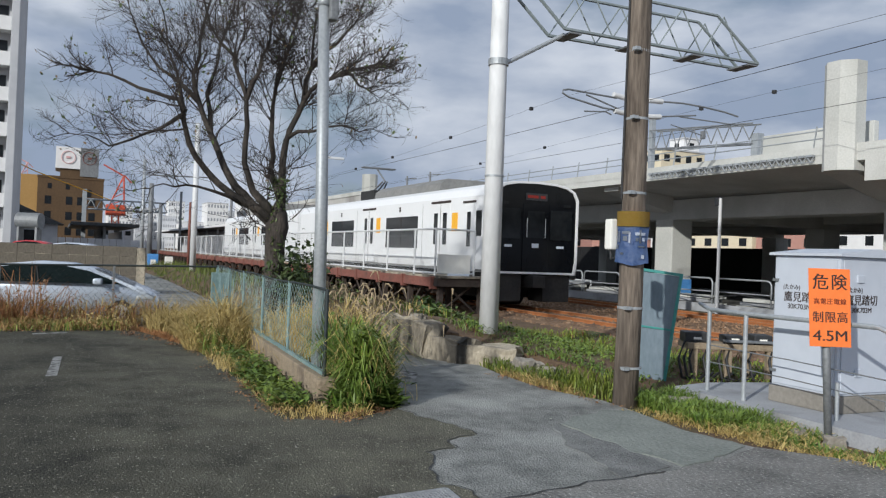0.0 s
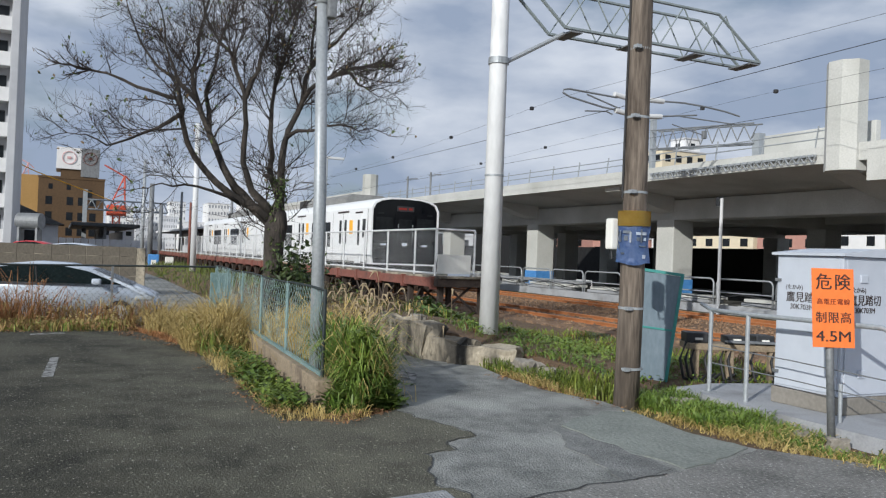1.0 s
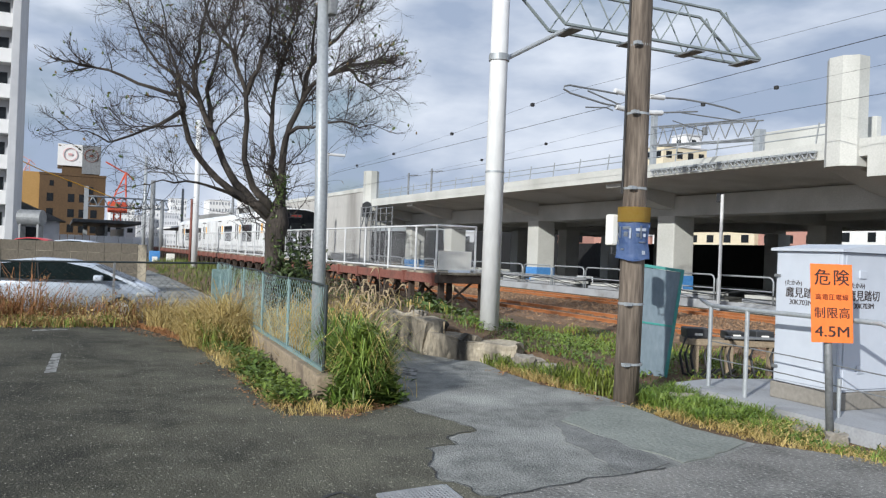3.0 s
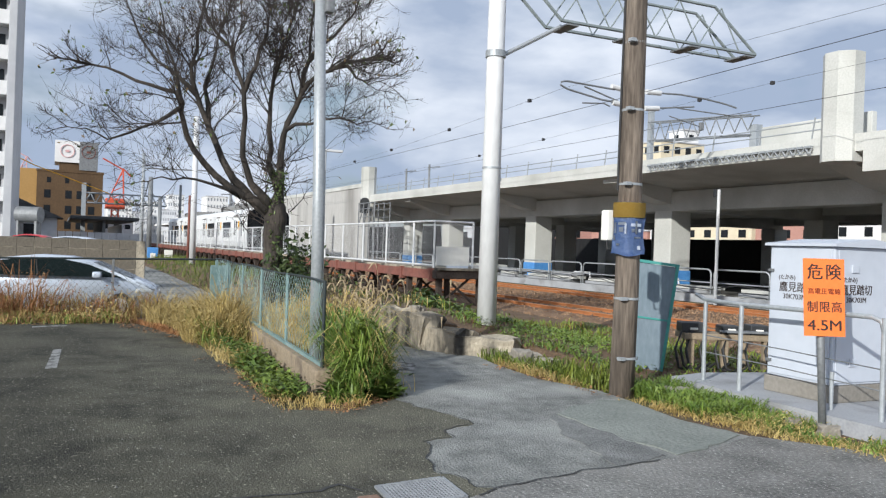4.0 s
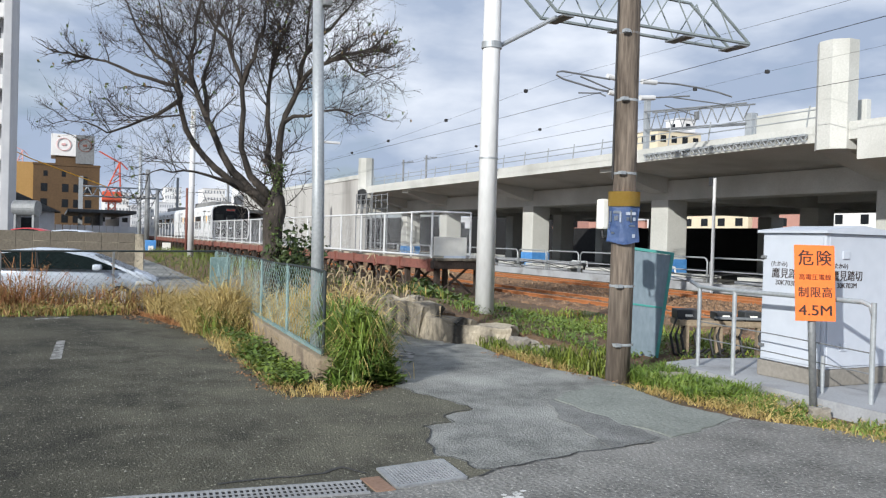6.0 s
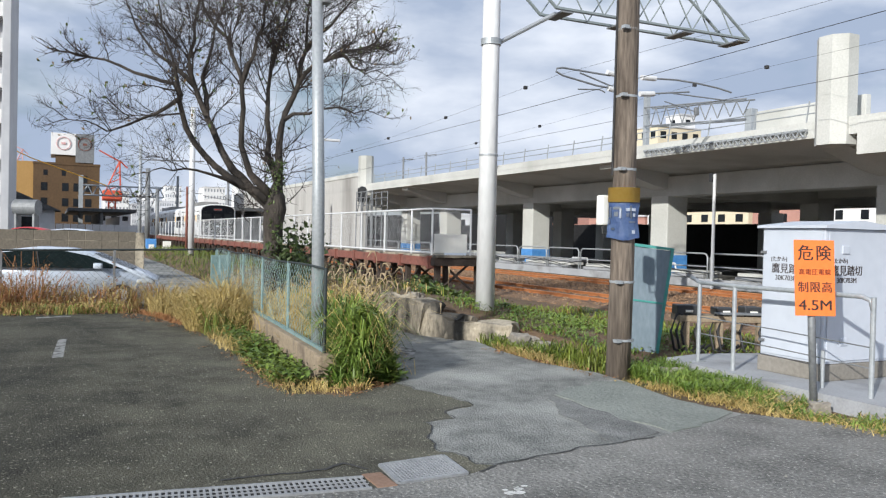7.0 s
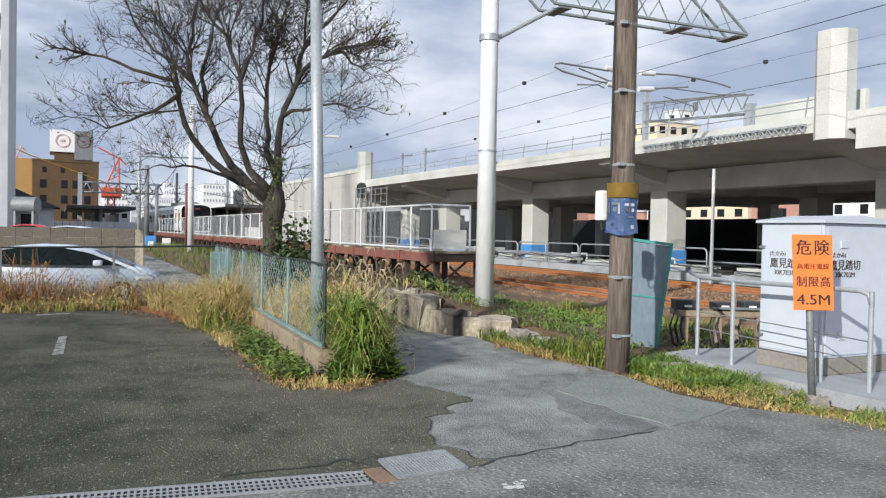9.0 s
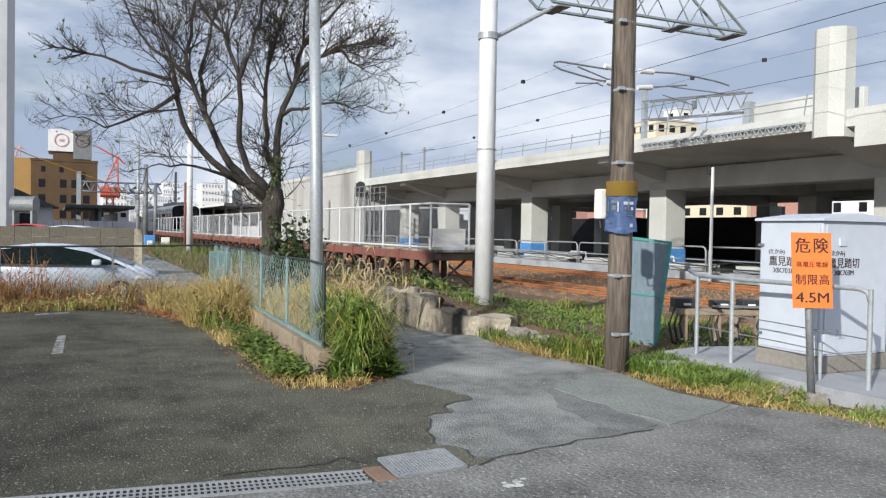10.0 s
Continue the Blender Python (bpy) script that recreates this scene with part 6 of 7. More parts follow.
    for _ in range(95):
        x, y = r.gauss(-14.0, 1.2), r.gauss(4.7, 0.3)
        vs.append((x, y, ground_z(x, y), r.uniform(0.45, 0.95)))
    bm = bmesh.new()
    for x, y, z, h in vs:
        a = r.uniform(0, 6.28)
        dx, dy = 0.10 * math.cos(a), 0.10 * math.sin(a)
        tube(bm, [(x, y, z), (x + dx * 0.3, y + dy * 0.3, z + h * 0.8), (x + dx * 0.7, y + dy * 0.7, z + h), (x + dx * 1.3, y + dy * 1.3, z + h * 0.99), (x + dx * 2.1, y + dy * 2.1, z + h * 0.84)],
             [0.003, 0.003, 0.013, 0.02, 0.003], seg=5)
    tagged(part("plume_grass", bm, M["plume"]), "feathery seed plumes above the dry grass", "grass", kind="stuff")


build_grass()


# ---- parked cars ----
def build_parked(name, at, turn, paint, label, long=4.4):
    c = thing(name, at, turn, label, "car", "parked cars")
    s = long / 4.4
    half = [(-2.2, 0.35), (-2.22, 0.75), (-2.1, 0.98), (-1.95, 1.02), (-1.35, 1.38), (-0.6, 1.47), (0.1, 1.45), (0.7, 1.33), (1.62, 0.95), (1.98, 0.80), (2.16, 0.66), (2.2, 0.4), (2.1, 0.25), (-2.1, 0.25)]

    def loft(outline, widths):
        bm = bmesh.new()
        rows = []
        for (x, z), w in zip(outline, widths):
            rows.append((bm.verts.new((x * s, -w, z)), bm.verts.new((x * s, w, z))))
        n = len(rows)
        for i in range(n):
            j = (i + 1) % n
            bm.faces.new((rows[i][0], rows[j][0], rows[j][1], rows[i][1]))
        bm.faces.new([q[0] for q in rows][::-1])
        bm.faces.new([q[1] for q in rows])
        bmesh.ops.triangulate(bm, faces=[f for f in bm.faces if len(f.verts) > 4])
        return bm
    wid = [0.8, 0.84, 0.84, 0.82, 0.66, 0.6, 0.6, 0.64, 0.82, 0.82, 0.78, 0.76, 0.8, 0.82]
    bm = loft(half, wid)
    bmesh.ops.bevel(bm, geom=[e for e in bm.edges if e.calc_face_angle(0) > 0.5], offset=0.04, segments=2, affect="EDGES")
    part("body", bm, paint, c, smooth=True)
    for sd in (-1, 1):
        bm = bmesh.new()
        pts = [(-1.72, 1.0), (-1.28, 1.33), (-0.6, 1.41), (0.08, 1.39), (0.65, 1.28), (1.42, 0.985)]
        a = [bm.verts.new((x * s, sd * ((0.855 - (z - 0.97) * 0.42)), z)) for x, z in pts]
        bm.faces.new(a)
        bmesh.ops.solidify(bm, geom=bm.faces[:], thickness=0.02)
        part("side_window", bm, M["car_glass"], c, "dark tinted glass")
        part("pillar", rods(((-0.42 * s, sd * 0.845, 0.98), (-0.5 * s, sd * 0.68, 1.40)), r=0.02), M["rubber"], c)
        part("mirror", boxes(((0.78 * s, sd * 0.98 - 0.1, 0.98), (0.98 * s, sd * 0.98 + 0.1, 1.12)), bevel=0.04), paint, c, smooth=True)
        part("headlight", boxes(((1.72 * s, sd * 0.62 - 0.17, 0.62), (2.13 * s, sd * 0.62 + 0.17, 0.74)), bevel=0.04), M["galv"], c, smooth=True)
        for wx in (-1.35, 1.38):
            w = part("wheel", rod(bmesh.new(), (wx * s, sd * 0.66, 0.3), (wx * s, sd * 0.86, 0.3), 0.31, seg=22), M["rubber"], c)
            part("rim", rod(bmesh.new(), (wx * s, sd * 0.85, 0.3), (wx * s, sd * 0.872, 0.3), 0.2, seg=18), M["galv"], w)
    bm = bmesh.new()
    vs = [bm.verts.new(p) for p in ((0.74 * s, -0.6, 1.335), (0.74 * s, 0.6, 1.335), (1.58 * s, 0.76, 0.985), (1.58 * s, -0.76, 0.985))]
    bm.faces.new(vs)
    bmesh.ops.solidify(bm, geom=bm.faces[:], thickness=-0.02)
    part("windscreen", bm, M["car_glass"], c, "dark sloping windscreen")
    return c


build_parked("parked_car", (-22.0, 0.22, -0.45), 79, M["car_paint"], "silver-blue hatchback parked behind the fence")
build_parked("parked_car", (-52.0, -0.9, 0.02), 70, M["red_car"], "red car parked above the block wall", 3.6)
build_parked("parked_car", (-49.5, 1.3, -0.02), 64, M["car_paint"], "pale car parked above the block wall")


def build_block_wall():
    w = thing("block_wall", (-36.6, -12.0, -0.6), label="tan concrete block wall along the upper parking lot", category="wall", kind="structure")
    a, b = Vector((-37.5, -12.0)), Vector((-33.9, 3.14))
    d = b - a
    w.matrix_basis = pose(a.x, a.y, -0.5, 0, 0, math.degrees(math.atan2(d.y, d.x)))
    me = mesh_from(boxes(((0.008, -0.09, 0.008), (0.602, 0.09, 0.372)), bevel=0.012), "block", M["block"])
    part("mortar", boxes(((0, -0.075, 0), (d.length, 0.075, 1.86))), M["old_concrete"], w)
    for j in range(5):
        for i in range(25):
            ob = new("block", me)
            ob.parent, ob.location = w, (i * 0.61, 0, j * 0.378)
    ob = part("ground_upper_lot", prism(bmesh.new(), [(-37.4, -12), (-34.1, 3.0), (-70, 3.0), (-75, -12)], -0.6, -0.02), M["path"])
    tagged(ob, "grey asphalt of the upper parking lot", "parking lot", kind="structure")
    ob = part("pavement_lower", prism(bmesh.new(), [(-19.6, -11), (-19.6, 3.6), (-24, 5.0), (-48, 5.6), (-60, 5.6), (-34.1, 3.0), (-37.2, -11)], -0.7, -0.452), M["path"])
    tagged(ob, "pale grey asphalt of the lower lot", "pavement", kind="structure")


build_block_wall()


# ---- overhead line ----
def build_bracket_mast():
    m = thing("catenary_mast", (-18.6, 14.6, -0.1), label="steel mast with insulated bracket arms over both tracks", category="mast")
    part("post", tube(bmesh.new(), [(0, 0, 0), (0, 0, 6.6)], [0.13, 0.11], seg=14), M["galv_dark"], m, smooth=True)
    for s in (-1, 1):
        for nm, a, b in (("insulator", (0, s * 0.35, 6.2 + 0.02 * s), (0, s * 0.85, 6.24)), ("insulator", (0, s * 0.3, 5.75), (0, s * 0.8, 5.8))):
            ins = bmesh.new()
            rod(ins, a, b, 0.075, seg=12)
            part(nm, ins, M["white_steel"], m, "white ribbed insulator")
        if s < 0:
            part("arm", tube(bmesh.new(), [(0, -0.75, 6.16), (0, -2.33, 6.21), (0, -2.5, 6.17), (0, -2.53, 6.09), (0, -2.3, 6.0), (0, -1.21, 5.84), (0, -0.8, 5.82)], [0.026] * 7, seg=8), M["galv_dark"], m)
            part("arm", rods(((0, -0.65, 5.86), (0, -1.75, 6.13)), r=0.024), M["galv_dark"], m)
            part("steady_arm", tube(bmesh.new(), [(0, -0.9, 5.68), (0, -1.1, 5.74), (0, -1.8, 5.68)], [0.02] * 3, seg=7), M["galv_dark"], m)
            continue
        part("arm", tube(bmesh.new(), [(0, 0.85, 6.24), (0, 1.6, 6.28), (0, 2.4, 6.26), (0, 3.2, 6.2), (0, 3.74, 6.12)], [0.026] * 5, seg=8), M["galv_dark"], m)
        part("arm", rods(((0, 0.75, 5.8), (0, 2.1, 5.98)), r=0.024), M["galv_dark"], m)
        part("steady_arm", tube(bmesh.new(), [(0, 1.5, 5.88), (0, 2.6, 5.87), (0, 3.75, 5.86)], [0.02] * 3, seg=7), M["galv_dark"], m)
        part("registration_arm", rods(((0, s * 1.2, 5.62), (0, s * 2.5, 5.4)), r=0.016), M["galv_dark"], m)
        part("clamp", boxes(((-0.05, s * 2.4 - 0.06, 5.32), (0.05, s * 2.4 + 0.06, 5.55)), bevel=0.01), M["galv_dark"], m)
    # wires
    for y, pts, r, lb in ((12.15, [(-120, 5.2), (-60, 5.2), (-22, 5.21), (-16.9, 5.24), (-9, 5.33), (25, 5.4)], 0.007, "contact wire over the near track"),
                          (16.9, [(-120, 5.4), (-60, 5.42), (-19, 5.5), (-12.5, 5.5), (25, 5.6)], 0.007, "contact wire over the far track"),
                          (12.15, [(-70, 5.35), (-52, 5.2), (-35.5, 5.3), (-31, 5.41), (-25.6, 5.6), (-20.3, 5.82), (-18.6, 5.9), (-9, 5.75), (25, 6.0)], 0.0035, "messenger wire over the near track"),
                          (16.9, [(-70, 5.6), (-45, 5.5), (-32.4, 5.67), (-27.1, 5.84), (-18.6, 6.1), (-15.9, 6.15), (25, 6.3)], 0.0035, "messenger wire over the far track")):
        w = part("overhead_wire", tube(bmesh.new(), [(x, y, z) for x, z in pts], [r] * len(pts), seg=5), M["cable"])
        tagged(w, "thin dark " + lb, "overhead wire", "overhead wires")
        if r < 0.005:
            for x, z in pts[2:6]:
                if x > -40:
                    part("clamp", boxes(((x - 0.05, y - 0.05, z - 0.05), (x + 0.05, y + 0.05, z + 0.05)), bevel=0.02), M["cable"], w)


build_bracket_mast()


# ---- fence, poles and signal beyond the tracks ----
def build_trackside_fence():
    f = thing("pipe_fence", (0, 19.85, 0.245), label="low galvanised pipe fence with rounded corners along the viaduct", category="fence")
    for i in range(26):
        x = -6 - 2.5 * i
        bm = bmesh.new()
        tube(bm, [(x, 0, 0), (x, 0, 0.72), (x - 0.06, 0, 0.82), (x - 0.16, 0, 0.86), (x - 2.2, 0, 0.86), (x - 2.3, 0, 0.82), (x - 2.36, 0, 0.72), (x - 2.36, 0, 0)], [0.03] * 8, seg=8)
        h = part("hoop", bm, M["galv"], f, smooth=True)
        part("mid_rail", rods(((x, 0, 0.42), (x - 2.36, 0, 0.42)), r=0.022), M["galv"], h)
    bm = bmesh.new()
    pts = [(-6 - 1.25 * i, -0.04, 0.28 + 0.12 * math.sin(i * 1.9)) for i in range(44)]
    part("slack_cable", tube(bm, pts, [0.018] * len(pts), seg=5), M["cable"], f, "slack black cable hung on the fence")
    p = thing("marker_pole", (-20.3, 19.4, 0.0), label="thin white pole with a small black box on top", category="pole")
    part("shaft", rods(((0, 0, -0.1), (0, 0, 3.72)), r=0.055, seg=12), M["white_steel"], p, smooth=False)
    part("top_box", boxes(((-0.16, -0.1, 3.47), (-0.02, 0.1, 3.75)), bevel=0.01), M["dark_box"], p)
    s = thing("railway_signal", (-50.0, 17.9, 0), label="black round railway signal on a lattice post", category="signal")
    part("post", rods(((0, 0, -0.1), (0, 0, 3.6)), r=0.07, seg=10), M["galv_dark"], s)
    part("lamp_head", rod(bmesh.new(), (0.0, 0, 4.3), (0.25, -0.1, 4.25), 0.3, seg=20), M["dark_box"], s)
    part("lamp_case", boxes(((-0.35, -0.22, 3.6), (0.05, 0.22, 4.5)), bevel=0.05), M["dark_box"], s)
    bm = bmesh.new()
    for z in (2.7, 3.3, 3.8, 4.15):
        for y in (-0.5, 0.5):
            rod(bm, (0.3, y, z), (3.2, y, z), 0.03, seg=5)
    for x in (0.3, 1.2, 2.2, 3.2):
        for y in (-0.5, 0.5):
            rod(bm, (x, y, -0.05), (x, y, 4.2), 0.04, seg=5)
    for x in (0.3, 1.2, 2.2):
        rod(bm, (x, -0.5, 2.7), (x + 0.95, -0.5, 4.1), 0.035, seg=5)
    part("lattice_frame", bm, M["galv_dark"], s)


def build_stacks():
    """Pale slabs and planks stored before the columns."""
    r = random.Random(31)
    for i in range(14):
        x = -9.5 - 2.6 * i + r.uniform(-0.4, 0.4)
        s = thing("slab_stack", (x, 20.6 + r.uniform(-0.2, 0.3), -0.01), r.uniform(-4, 4), "stack of pale concrete slabs and planks under the viaduct", "slab stack", "stacks of slabs")
        for k in range(r.randint(3, 6)):
            w = r.uniform(0.7, 1.1)
            part("slab", boxes(((-w, -0.35, 0.13 * k), (w, 0.35, 0.13 * k + 0.11)), bevel=0.01), M["concrete"] if k % 2 else M["slab"], s)
    for x in (-24.0, -29.5):
        t = thing("trestle", (x, 20.6, -0.01), 0, "small white steel trestle beside the fence", "trestle", "trestles")
        part("frame", rods(((-0.7, 0, 0), (-0.55, 0, 0.7)), ((0.7, 0, 0), (0.55, 0, 0.7)), ((-0.55, 0, 0.7), (0.55, 0, 0.7)), r=0.03), M["white_steel"], t)


build_trackside_fence()
build_stacks()


def build_left_poles():
    def pole(x, y, z0, z1, r, m, label, cat="pole"):
        p = thing("pole", (x, y, z0), label=label, category=cat)
        part("shaft", tube(bmesh.new(), [(0, 0, -0.3), (0, 0, z1 - z0)], [r, r * 0.85], seg=12), m, p, smooth=True)
        return p
    p = pole(-51.65, 7.5, 0.0, 9.0, 0.19, M["white_steel"], "thick white painted steel pole before the platform")
    pole(-62.1, 8.7, 0.0, 4.7, 0.10, M["red_brown"], "dark red pole beside the platform")
    p = pole(-63.7, 5.6, 0.0, 7.7, 0.13, M["galv"], "pale steel catenary pole")
    part("cross_arm", rods(((0, 0, 6.6), (0.2, 4.5, 6.7)), r=0.05), M["galv_dark"], p)
    p = pole(-79.4, 7.65, 0.0, 7.1, 0.24, M["galv_dark"], "dark steel station pole")
    pole(-84, 9.0, 0.0, 5.5, 0.2, M["galv_dark"], "dark steel station pole")
    pole(-95, 12.3, 0.0, 7.5, 0.16, M["galv_dark"], "dark steel station pole")
    pole(-80, 15.0, 0.0, 8.0, 0.14, M["galv_dark"], "dark steel station pole")
    p = thing("platform_light", (-38.7, 11.75, 0.0), label="white strip light on a slim post", category="street light")
    part("post", rods(((0, 0, 0), (0, 0, 6.1)), r=0.045), M["galv"], p)
    part("lamp_head", boxes(((-0.1, -0.05, 6.02), (0.1, 0.85, 6.14)), bevel=0.03), M["white_steel"], p)
    for i, (x, z1) in enumerate(((-54.3, 7.1), (-50.3, 7.1))):
        p = thing("mast", (x, 22.5, 4.7), label="thin steel mast on the viaduct deck", category="mast", group="masts on the viaduct")
        part("shaft", rods(((0, 0, 0), (0, 0, z1 - 4.7)), r=0.07), M["galv_dark"], p)
        part("cross_arm", rods(((-0.3, 0, z1 - 4.9), (1.0, 0.3, z1 - 4.9)), r=0.035), M["galv_dark"], p)
    b = thing("utility_box", (-70.0, 7.05, -0.3), label="small blue and white utility box by the lower lot", category="utility box")
    part("case", boxes(((-0.3, -0.4, 0), (0.3, 0.4, 1.05)), bevel=0.04), M["blue_sheet"], b)
    part("label_plate", boxes(((0.302, -0.2, 0.2), (0.31, 0.2, 0.6))), M["white_board"], b)
    b = thing("utility_box", (-68.0, 8.05, -0.2), label="small white utility box in the grass", category="utility box")
    part("case", boxes(((-0.2, -0.3, 0), (0.2, 0.3, 0.8)), bevel=0.03), M["white_board"], b)
    c = part("guy_cable", tube(bmesh.new(), [(-91, -5, 9.6), (-89.5, -2.1, 8.2), (-86.4, 4.5, 5.7)], [0.05] * 3, seg=6), M["yellow"])
    tagged(c, "yellow sleeved cable slung between poles", "cable")


def build_tank():
    t = thing("storage_tank", (-71.5, -1.9, 0.0), 64.7, "dark blue-green cylindrical tank on steel legs", "tank")
    part("drum", rod(bmesh.new(), (-1.0, 0, 3.0), (0.8, 0, 3.0), 0.62, seg=24), M["galv_dark"], t)
    for x in (-0.8, 0.6):
        part("leg", boxes(((x - 0.08, -0.4, -0.1), (x + 0.08, 0.4, 2.5))), M["galv_dark"], t)


build_left_poles()
build_tank()


# ---- station and town ----
def block_building(name, x0, x1, y0, y1, z0, z1, wall, label, rows, cols, side_cols=3, win=(0.6, 0.55), faces=("s", "e"), flat=True, glass="glass_dark"):
    """A plain building with inset window panes on the sides that show."""
    b = thing(name, (x1, (y0 + y1) / 2, z0), label=label, category="building")
    ox, oy, oz = x1, (y0 + y1) / 2, z0
    wl = part("wall", boxes(((x0 - ox, y0 - oy, -0.5), (0, y1 - oy, z1 - z0))), M[wall], b)
    part("roof", boxes(((x0 - ox - 0.2, y0 - oy - 0.2, z1 - z0), (0.2, y1 - oy + 0.2, z1 - z0 + 0.25))), M["grey_wall"], b)
    hgt = (z1 - z0) / rows
    for j in range(rows):
        zc = hgt * (j + 0.55)
        if "e" in faces:
            w = (y1 - y0) / cols
            for i in range(cols):
                yc = y0 - oy + w * (i + 0.5)
                part("window", boxes(((-0.05, yc - w * win[0] / 2, zc - hgt * win[1] / 2), (0.03, yc + w * win[0] / 2, zc + hgt * win[1] / 2))), M[glass], wl)
        if "s" in faces:
            w = (x1 - x0) / side_cols
            for i in range(side_cols):
                xc = x0 - ox + w * (i + 0.5)
                part("window", boxes(((xc - w * win[0] / 2, y0 - oy - 0.03, zc - hgt * win[1] / 2), (xc + w * win[0] / 2, y0 - oy + 0.05, zc + hgt * win[1] / 2))), M[glass], wl)
    return b


def build_apartment():
    """Tall white block of flats with stacked balconies."""
    x, y = -76.5, -3.45
    a = thing("apartment_block", (x, y, 0), label="tall white apartment block with stacked balconies", category="building")
    part("wall", boxes(((-14, -22, 0), (-0.9, -0.1, 27))), M["grey_wall"], a)
    part("end_fin", boxes(((-14, -0.6, 0), (0.6, 0.0, 27)), bevel=0.05), M["grey_wall"], a, "white end wall")
    for j in range(9):
        z = 2.9 * j + 1.2
        bal = part("balcony", boxes(((-0.9, -22, z), (0.5, -0.62, z + 0.18))), M["white_wall"], a)
        part("railing", boxes(((0.42, -22, z + 0.18), (0.48, -0.62, z + 1.15))), M["white_wall"], bal)
        for i in range(6):
            part("window", boxes(((-0.92, -3.4 - i * 3.4, z + 0.25), (-0.86, -0.9 - i * 3.4, z + 2.3))), M["glass_dark"], a)


build_apartment()


def build_hotel():
    h = thing("hotel", (-165.8, -3.6, 0), label="brown tiled hotel with a sunlit-ochre side and a rooftop sign box", category="building")
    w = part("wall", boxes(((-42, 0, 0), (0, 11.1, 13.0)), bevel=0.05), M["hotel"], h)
    # stands for the hotel's sunlit face, its brightness painted into the colour
    part("side_wall", boxes(((-42, -3.5, 0), (-0.4, -0.01, 13.4))), M["hotel_lit"], h, "side wall with its sunlight put into the ochre")
    part("parapet", boxes(((-42, -0.1, 13.0), (0.1, 11.2, 13.4))), M["hotel"], h)
    for z in (2.6, 5.4, 8.2):
        for y in (1.8, 5.3, 7.2, 9.2):
            part("window", boxes(((-0.1, y - 0.55, z), (0.04, y + 0.55, z + 1.5)), bevel=0.02), M["glass_dark"], w)
    for y in (2.0, 5.0):
        part("window", boxes(((-0.1, y - 0.35, 11.0), (0.04, y + 0.35, 12.0)), bevel=0.02), M["glass_dark"], w)
    part("window", boxes(((-0.1, 7.6, 9.8), (0.04, 9.0, 11.2))), M["glass_dark"], w)
    part("penthouse", boxes(((-9, 3.6, 13.4), (-1.0, 10.0, 15.0))), M["hotel"], h)
    s = part("sign_box", boxes(((-9.5, 2.8, 14.9), (-0.6, 10.1, 18.9)), bevel=0.05), M["white_wall"], h, "white rooftop sign box")
    # dark grey sheet paints the shaded right face of the white box
    part("shaded_sign_face", boxes(((-0.62, 6.95, 13.6), (-0.5, 10.12, 18.88))), M["galv_dark"], s, "right face of the sign box, its shade painted dark grey")
    for yc, m in ((4.9, "crane_far"), (8.5, "red_brown")):
        bm = bmesh.new()
        ring = [(-0.45, yc + 1.15 * math.cos(k * math.tau / 20), 17.0 + 1.15 * math.sin(k * math.tau / 20)) for k in range(21)]
        tube(bm, ring, [0.07] * 21, seg=5)
        part("sign_ring", bm, M[m], s, "red ring emblem")
        part("sign_bar", boxes(((-0.5, yc - 0.35, 16.8), (-0.42, yc + 0.35, 17.2))), M[m], s)


build_hotel()


def build_crane(x, y, z0, s, label, paint="crane_red"):
    c = thing("tower_crane", (x, y, z0), label=label, category="crane")
    bm = bmesh.new()
    for i in range(5):
        for a, b in (((-0.9, -0.9), (0.9, -0.9)), ((0.9, -0.9), (0.9, 0.9)), ((0.9, 0.9), (-0.9, 0.9)), ((-0.9, 0.9), (-0.9, -0.9))):
            rod(bm, (a[0] * s, a[1] * s, i * 2.0 * s), (b[0] * s, b[1] * s, (i + 1) * 2.0 * s), 0.13 * s, seg=4)
            rod(bm, (a[0] * s, a[1] * s, i * 2.0 * s), (a[0] * s, a[1] * s, (i + 1) * 2.0 * s), 0.17 * s, seg=4)
    part("tower", bm, M[paint], c)
    part("cab", boxes(((-1.4 * s, -2.6 * s, 9 * s), (1.4 * s, 2.6 * s, 12 * s)), bevel=0.3 * s), M[paint], c, "orange-red slewing cab")
    bm = bmesh.new()
    for q in (-0.7, 0.7):
        rod(bm, (q * s, -1.6 * s, 12 * s), (q * s, 1.9 * s, 20.5 * s), 0.17 * s, seg=4)
        rod(bm, (q * s, 2.2 * s, 12 * s), (q * s, 1.9 * s, 20.5 * s), 0.17 * s, seg=4)
        for k in range(4):
            rod(bm, (q * s, (-1.6 + 0.8 * k) * s, (12 + 2 * k) * s), (q * s, (2.2 - 0.05 * k) * s, (13.5 + 2 * k) * s), 0.11 * s, seg=4)
    rod(bm, (0, 1.9 * s, 20.3 * s), (0, -3.6 * s, 23.2 * s), 0.2 * s, seg=4)
    rod(bm, (0, 1.9 * s, 20.6 * s), (0, 4.0 * s, 18.5 * s), 0.2 * s, seg=4)
    part("jib", bm, M[paint], c, "red lattice jib")


build_crane(-215.3, 12.6, 0.5, 0.86, "orange-red tower crane on a building site")
block_building("house", -300, -286, -20, -5, 0, 9.5, "grey_wall", "distant grey building carrying a crane", 3, 4, 2, (0.5, 0.4), ("e",))
build_crane(-293, -11.0, 9.75, 0.8, "distant hazy pink crane with a lattice jib", "crane_far")


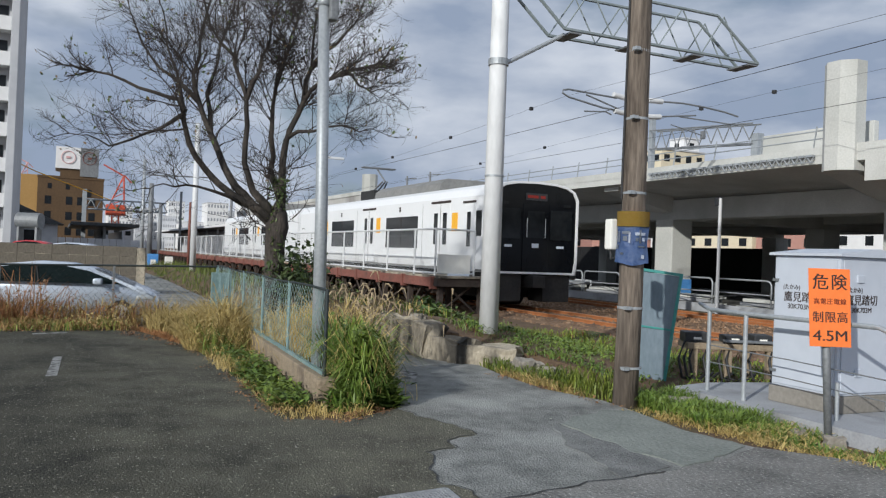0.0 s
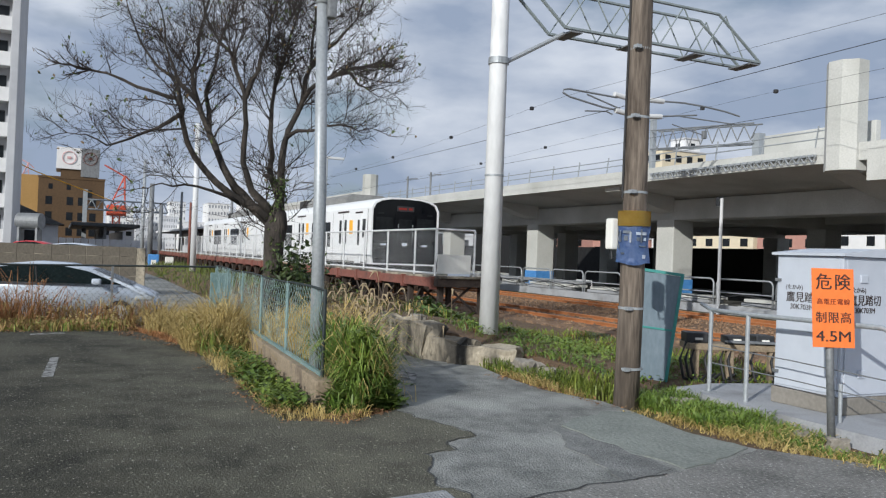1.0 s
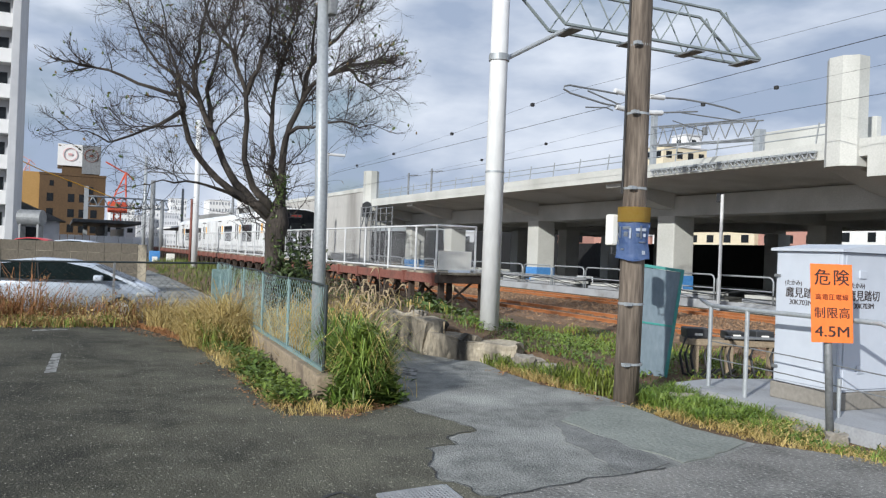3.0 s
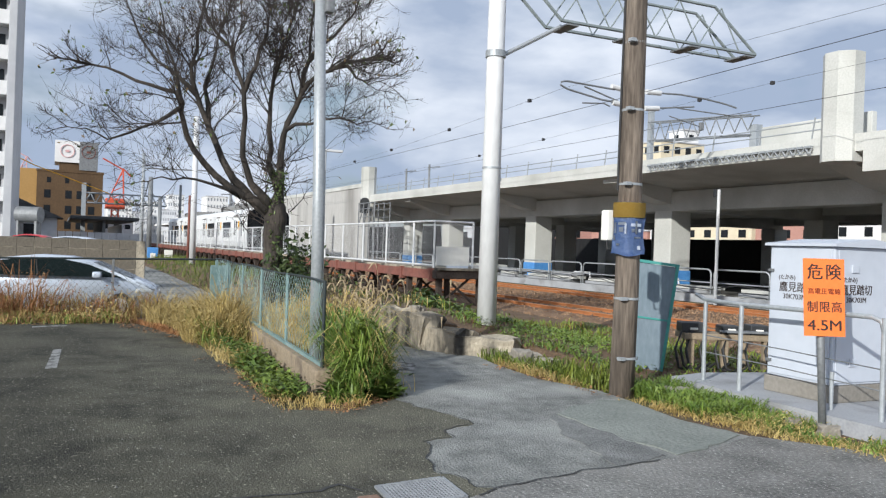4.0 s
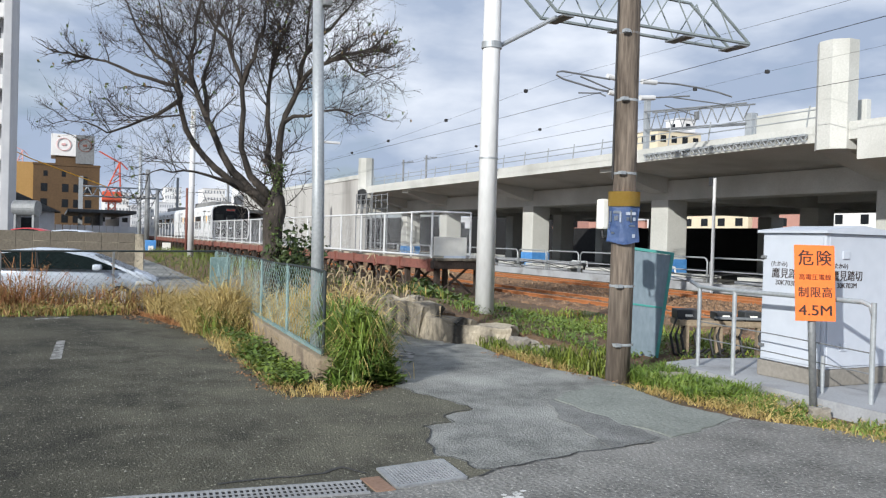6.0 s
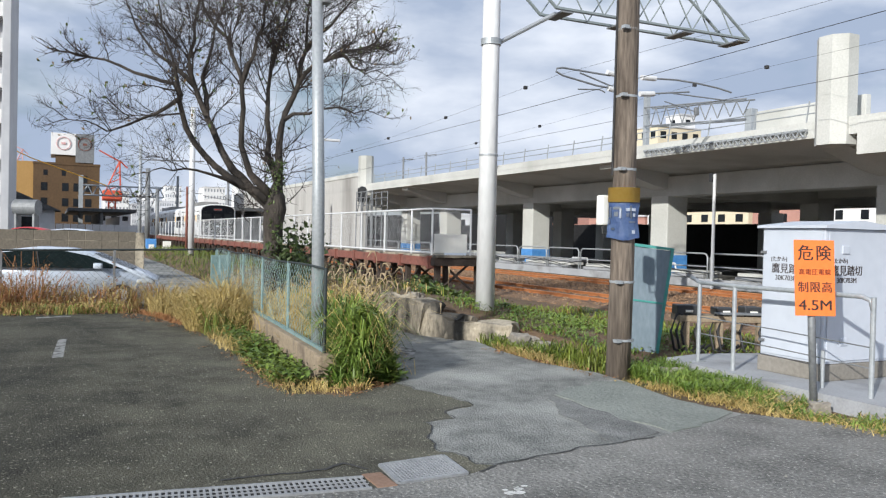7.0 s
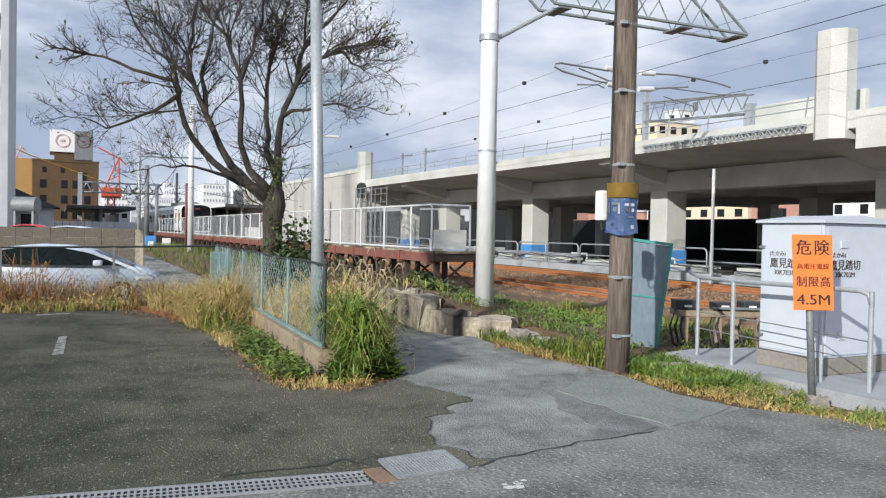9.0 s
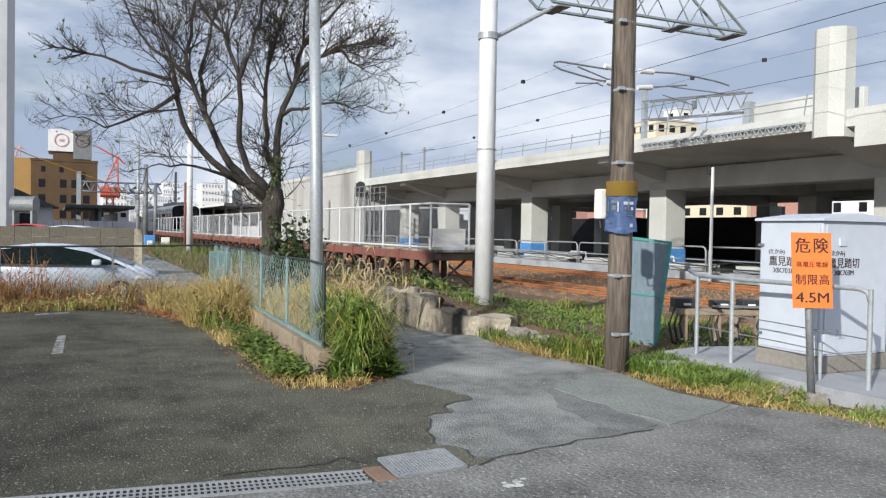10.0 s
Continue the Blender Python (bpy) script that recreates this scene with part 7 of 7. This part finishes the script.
def build_station():
    s = thing("station_canopy", (-100, 5.5, 0.0), label="long dark platform canopy on steel posts", category="canopy")
    part("roof", boxes(((-30, -4.2, 3.35), (0, 3.0, 3.75)), bevel=0.08), M["canopy"], s)
    for i in range(5):
        part("post", boxes(((-1.5 - 6.5 * i, -0.8, -0.1), (-1.2 - 6.5 * i, -0.5, 3.36))), M["galv_dark"], s)
    part("wall_panel", boxes(((-29, 1.2, 0.2), (-0.5, 1.4, 2.9))), M["grey_wall"], s)
    s = thing("station_canopy", (-74, 14.0, 1.0), label="platform canopy with a pale edge and dark underside", category="canopy")
    part("roof", boxes(((-60, -0.3, 2.35), (0, 3.6, 2.65)), bevel=0.05), M["canopy"], s)
    part("edge", boxes(((-60, -0.36, 2.4), (0.1, -0.3, 2.62))), M["white_wall"], s)
    part("back_wall", boxes(((-60, 3.3, -1.1), (0, 3.5, 2.35))), M["grey_wall"], s)
    for i in range(8):
        part("post", boxes(((-0.6 - 7 * i, 1.2, -1.1), (-0.4 - 7 * i, 1.4, 2.36))), M["galv"], s)
    # fence of the station platform further on
    f = thing("station_fence", (-90, 3.0, 0.2), label="pale panel fence along the station", category="fence")
    for i in range(18):
        part("panel", boxes(((-2 - 0.1 * i, -5.0 + 0.7 * i, 0.0), (-1.9 - 0.1 * i, -4.36 + 0.7 * i, 1.7))), M["grey_wall"], f)
    h = thing("house", (-98, -5.0, 0), label="low house with a dark hipped roof", category="house")
    part("wall", boxes(((-8, -5.5, 0), (0, 5, 3.4))), M["grey_wall"], h)
    bm = bmesh.new()
    extrude_x(bm, [(-6.2, 3.3), (5.6, 3.3), (0.5, 5.6), (-1.5, 5.6)], -8.5, 0.6)
    part("roof", bm, M["canopy"], h, "dark tiled roof")
    part("window", boxes(((-0.05, 1.0, 0.9), (0.05, 3.0, 2.6))), M["glass_dark"], h)
    part("window", boxes(((-0.05, -3.0, 0.9), (0.05, -0.5, 2.6))), M["glass_dark"], h)
    g = thing("steel_gantry", (-110, 1.0, 0), label="lattice girder gantry over the station tracks", category="gantry")
    bm = bmesh.new()
    for z in (5.6, 6.8):
        rod(bm, (0, 2.0, z), (0, 11.5, z), 0.10, seg=4)
    for i in range(8):
        rod(bm, (0, 2.0 + 1.2 * i, 5.6), (0, 2.6 + 1.2 * i, 6.8), 0.07, seg=4)
        rod(bm, (0, 2.6 + 1.2 * i, 6.8), (0, 3.2 + 1.2 * i, 5.6), 0.07, seg=4)
    part("girder", bm, M["galv"], g)
    part("post", boxes(((-0.2, 1.6, 0), (0.2, 2.1, 8.0))), M["galv"], g)


build_station()


def build_town():
    r = random.Random(9)
    # pale apartment blocks on the slope beyond the station
    for k in range(22):
        d = 380 + r.uniform(-60, 120)
        q = -0.405 + 0.0115 * k + r.uniform(-0.003, 0.003)
        fx, fy, rx, ry = -0.9038, 0.4279, 0.4279, 0.9038
        x, y = d * fx + q * d * rx, d * fy + q * d * ry
        h = r.uniform(12, 24) if k > 1 else 20
        block_building("apartment_block", x - 14, x, y - r.uniform(3, 6), y + r.uniform(3, 6), 0, h * d / 400, "white_wall" if k % 3 else "grey_wall",
                       "distant pale apartment block", max(4, int(h / 3)), 7, 2, (0.5, 0.42), ("e",), glass="far_glass")
    # low roofs in front of them
    for k in range(16):
        d = 200 + r.uniform(-40, 60)
        q = -0.50 + 0.021 * k
        x, y = d * -0.9038 + q * d * 0.4279, d * 0.4279 + q * d * 0.9038
        if y > 17 or (-4 < y < 9 and d < 190):
            continue
        block_building("house", x - 8, x, y - 4, y + r.uniform(2, 5), 0, r.uniform(3.5, 8.5), r.choice(("white_wall", "grey_wall", "cream_wall")), "low distant town building", 2, 3, 2, (0.5, 0.4), ("e",))
    # seen under and above the viaduct
    block_building("house", -70, -58.3, 60, 70, 0, 7.6, "cream_wall", "cream storeyed building beyond the viaduct", 3, 3, 5, (0.4, 0.3))
    block_building("house", -57.8, -50.6, 60, 69, 0, 7.5, "pink_wall", "brown-pink house beyond the viaduct", 3, 3, 3, (0.4, 0.3))
    block_building("house", -50.2, -36, 58, 70, 0, 7.7, "white_wall", "white apartment house beyond the viaduct", 3, 4, 6, (0.3, 0.3))
    block_building("house", -94, -91.0, 60, 68, 0, 5.2, "pink_wall", "small red-brown shop beyond the viaduct", 2, 2, 3, (0.5, 0.4))
    block_building("house", -87, -76, 62, 70, 0, 4.3, "pink_wall", "pinkish low house beyond the viaduct", 1, 3, 5, (0.6, 0.5))
    block_building("house", -75.5, -71, 62, 70, 0, 4.6, "white_wall", "white low house beyond the viaduct", 1, 2, 2, (0.5, 0.5))
    block_building("house", -125, -98, 62, 72, 0, 5.0, "grey_wall", "grey low building beyond the viaduct", 2, 3, 7, (0.5, 0.4))
    block_building("house", -34, -10, 62, 74, 0, 7.0, "grey_wall", "grey building beyond the viaduct", 2, 3, 7, (0.5, 0.4))
    block_building("apartment_block", -126, -116, 97, 107, 0, 22, "cream_wall", "pale cream block rising beyond the viaduct", 7, 4, 4, (0.5, 0.4))
    block_building("rooftop_house", -121, -117, 103, 106.5, 22.25, 24.6, "white_wall", "small white rooftop house on the block", 1, 1, 1, (0.3, 0.3))
    # hoarding whose black, partly taller panels also fill the shaded openings
    w = thing("hoarding", (0, 40.2, 0), label="long hoarding under the viaduct, black with the shade put into its colour", category="hoarding", kind="structure")
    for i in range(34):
        part("panel", boxes(((10 - 4.0 * i - 3.97, -0.05, -0.1), (10 - 4.0 * i, 0.05, 2.72 if i < 18 or 21 < i < 24 else 4.1))), M["shade_wall"], w)


build_town()


# ---- what moves ----
def motions():
    run = [(0.0, -19.8), (0.5, -24.75), (1.0, -29.4), (1.5, -33.9), (2.0, -38.1), (2.5, -42.2), (3.2, -47.0), (4.0, -51.9), (4.5, -54.9), (5.5, -60.7), (6.2, -64.6),
           (7.0, -69.0), (8.0, -75.2), (9.0, -80.1), (10.0, -86.0)]
    for car, back in ((front_car, 0.0), (rear_car, CAR_LEN + 0.4)):
        walk(car, [(t, pose(x - back, 12.15, RAIL_Z)) for t, x in run])


motions()
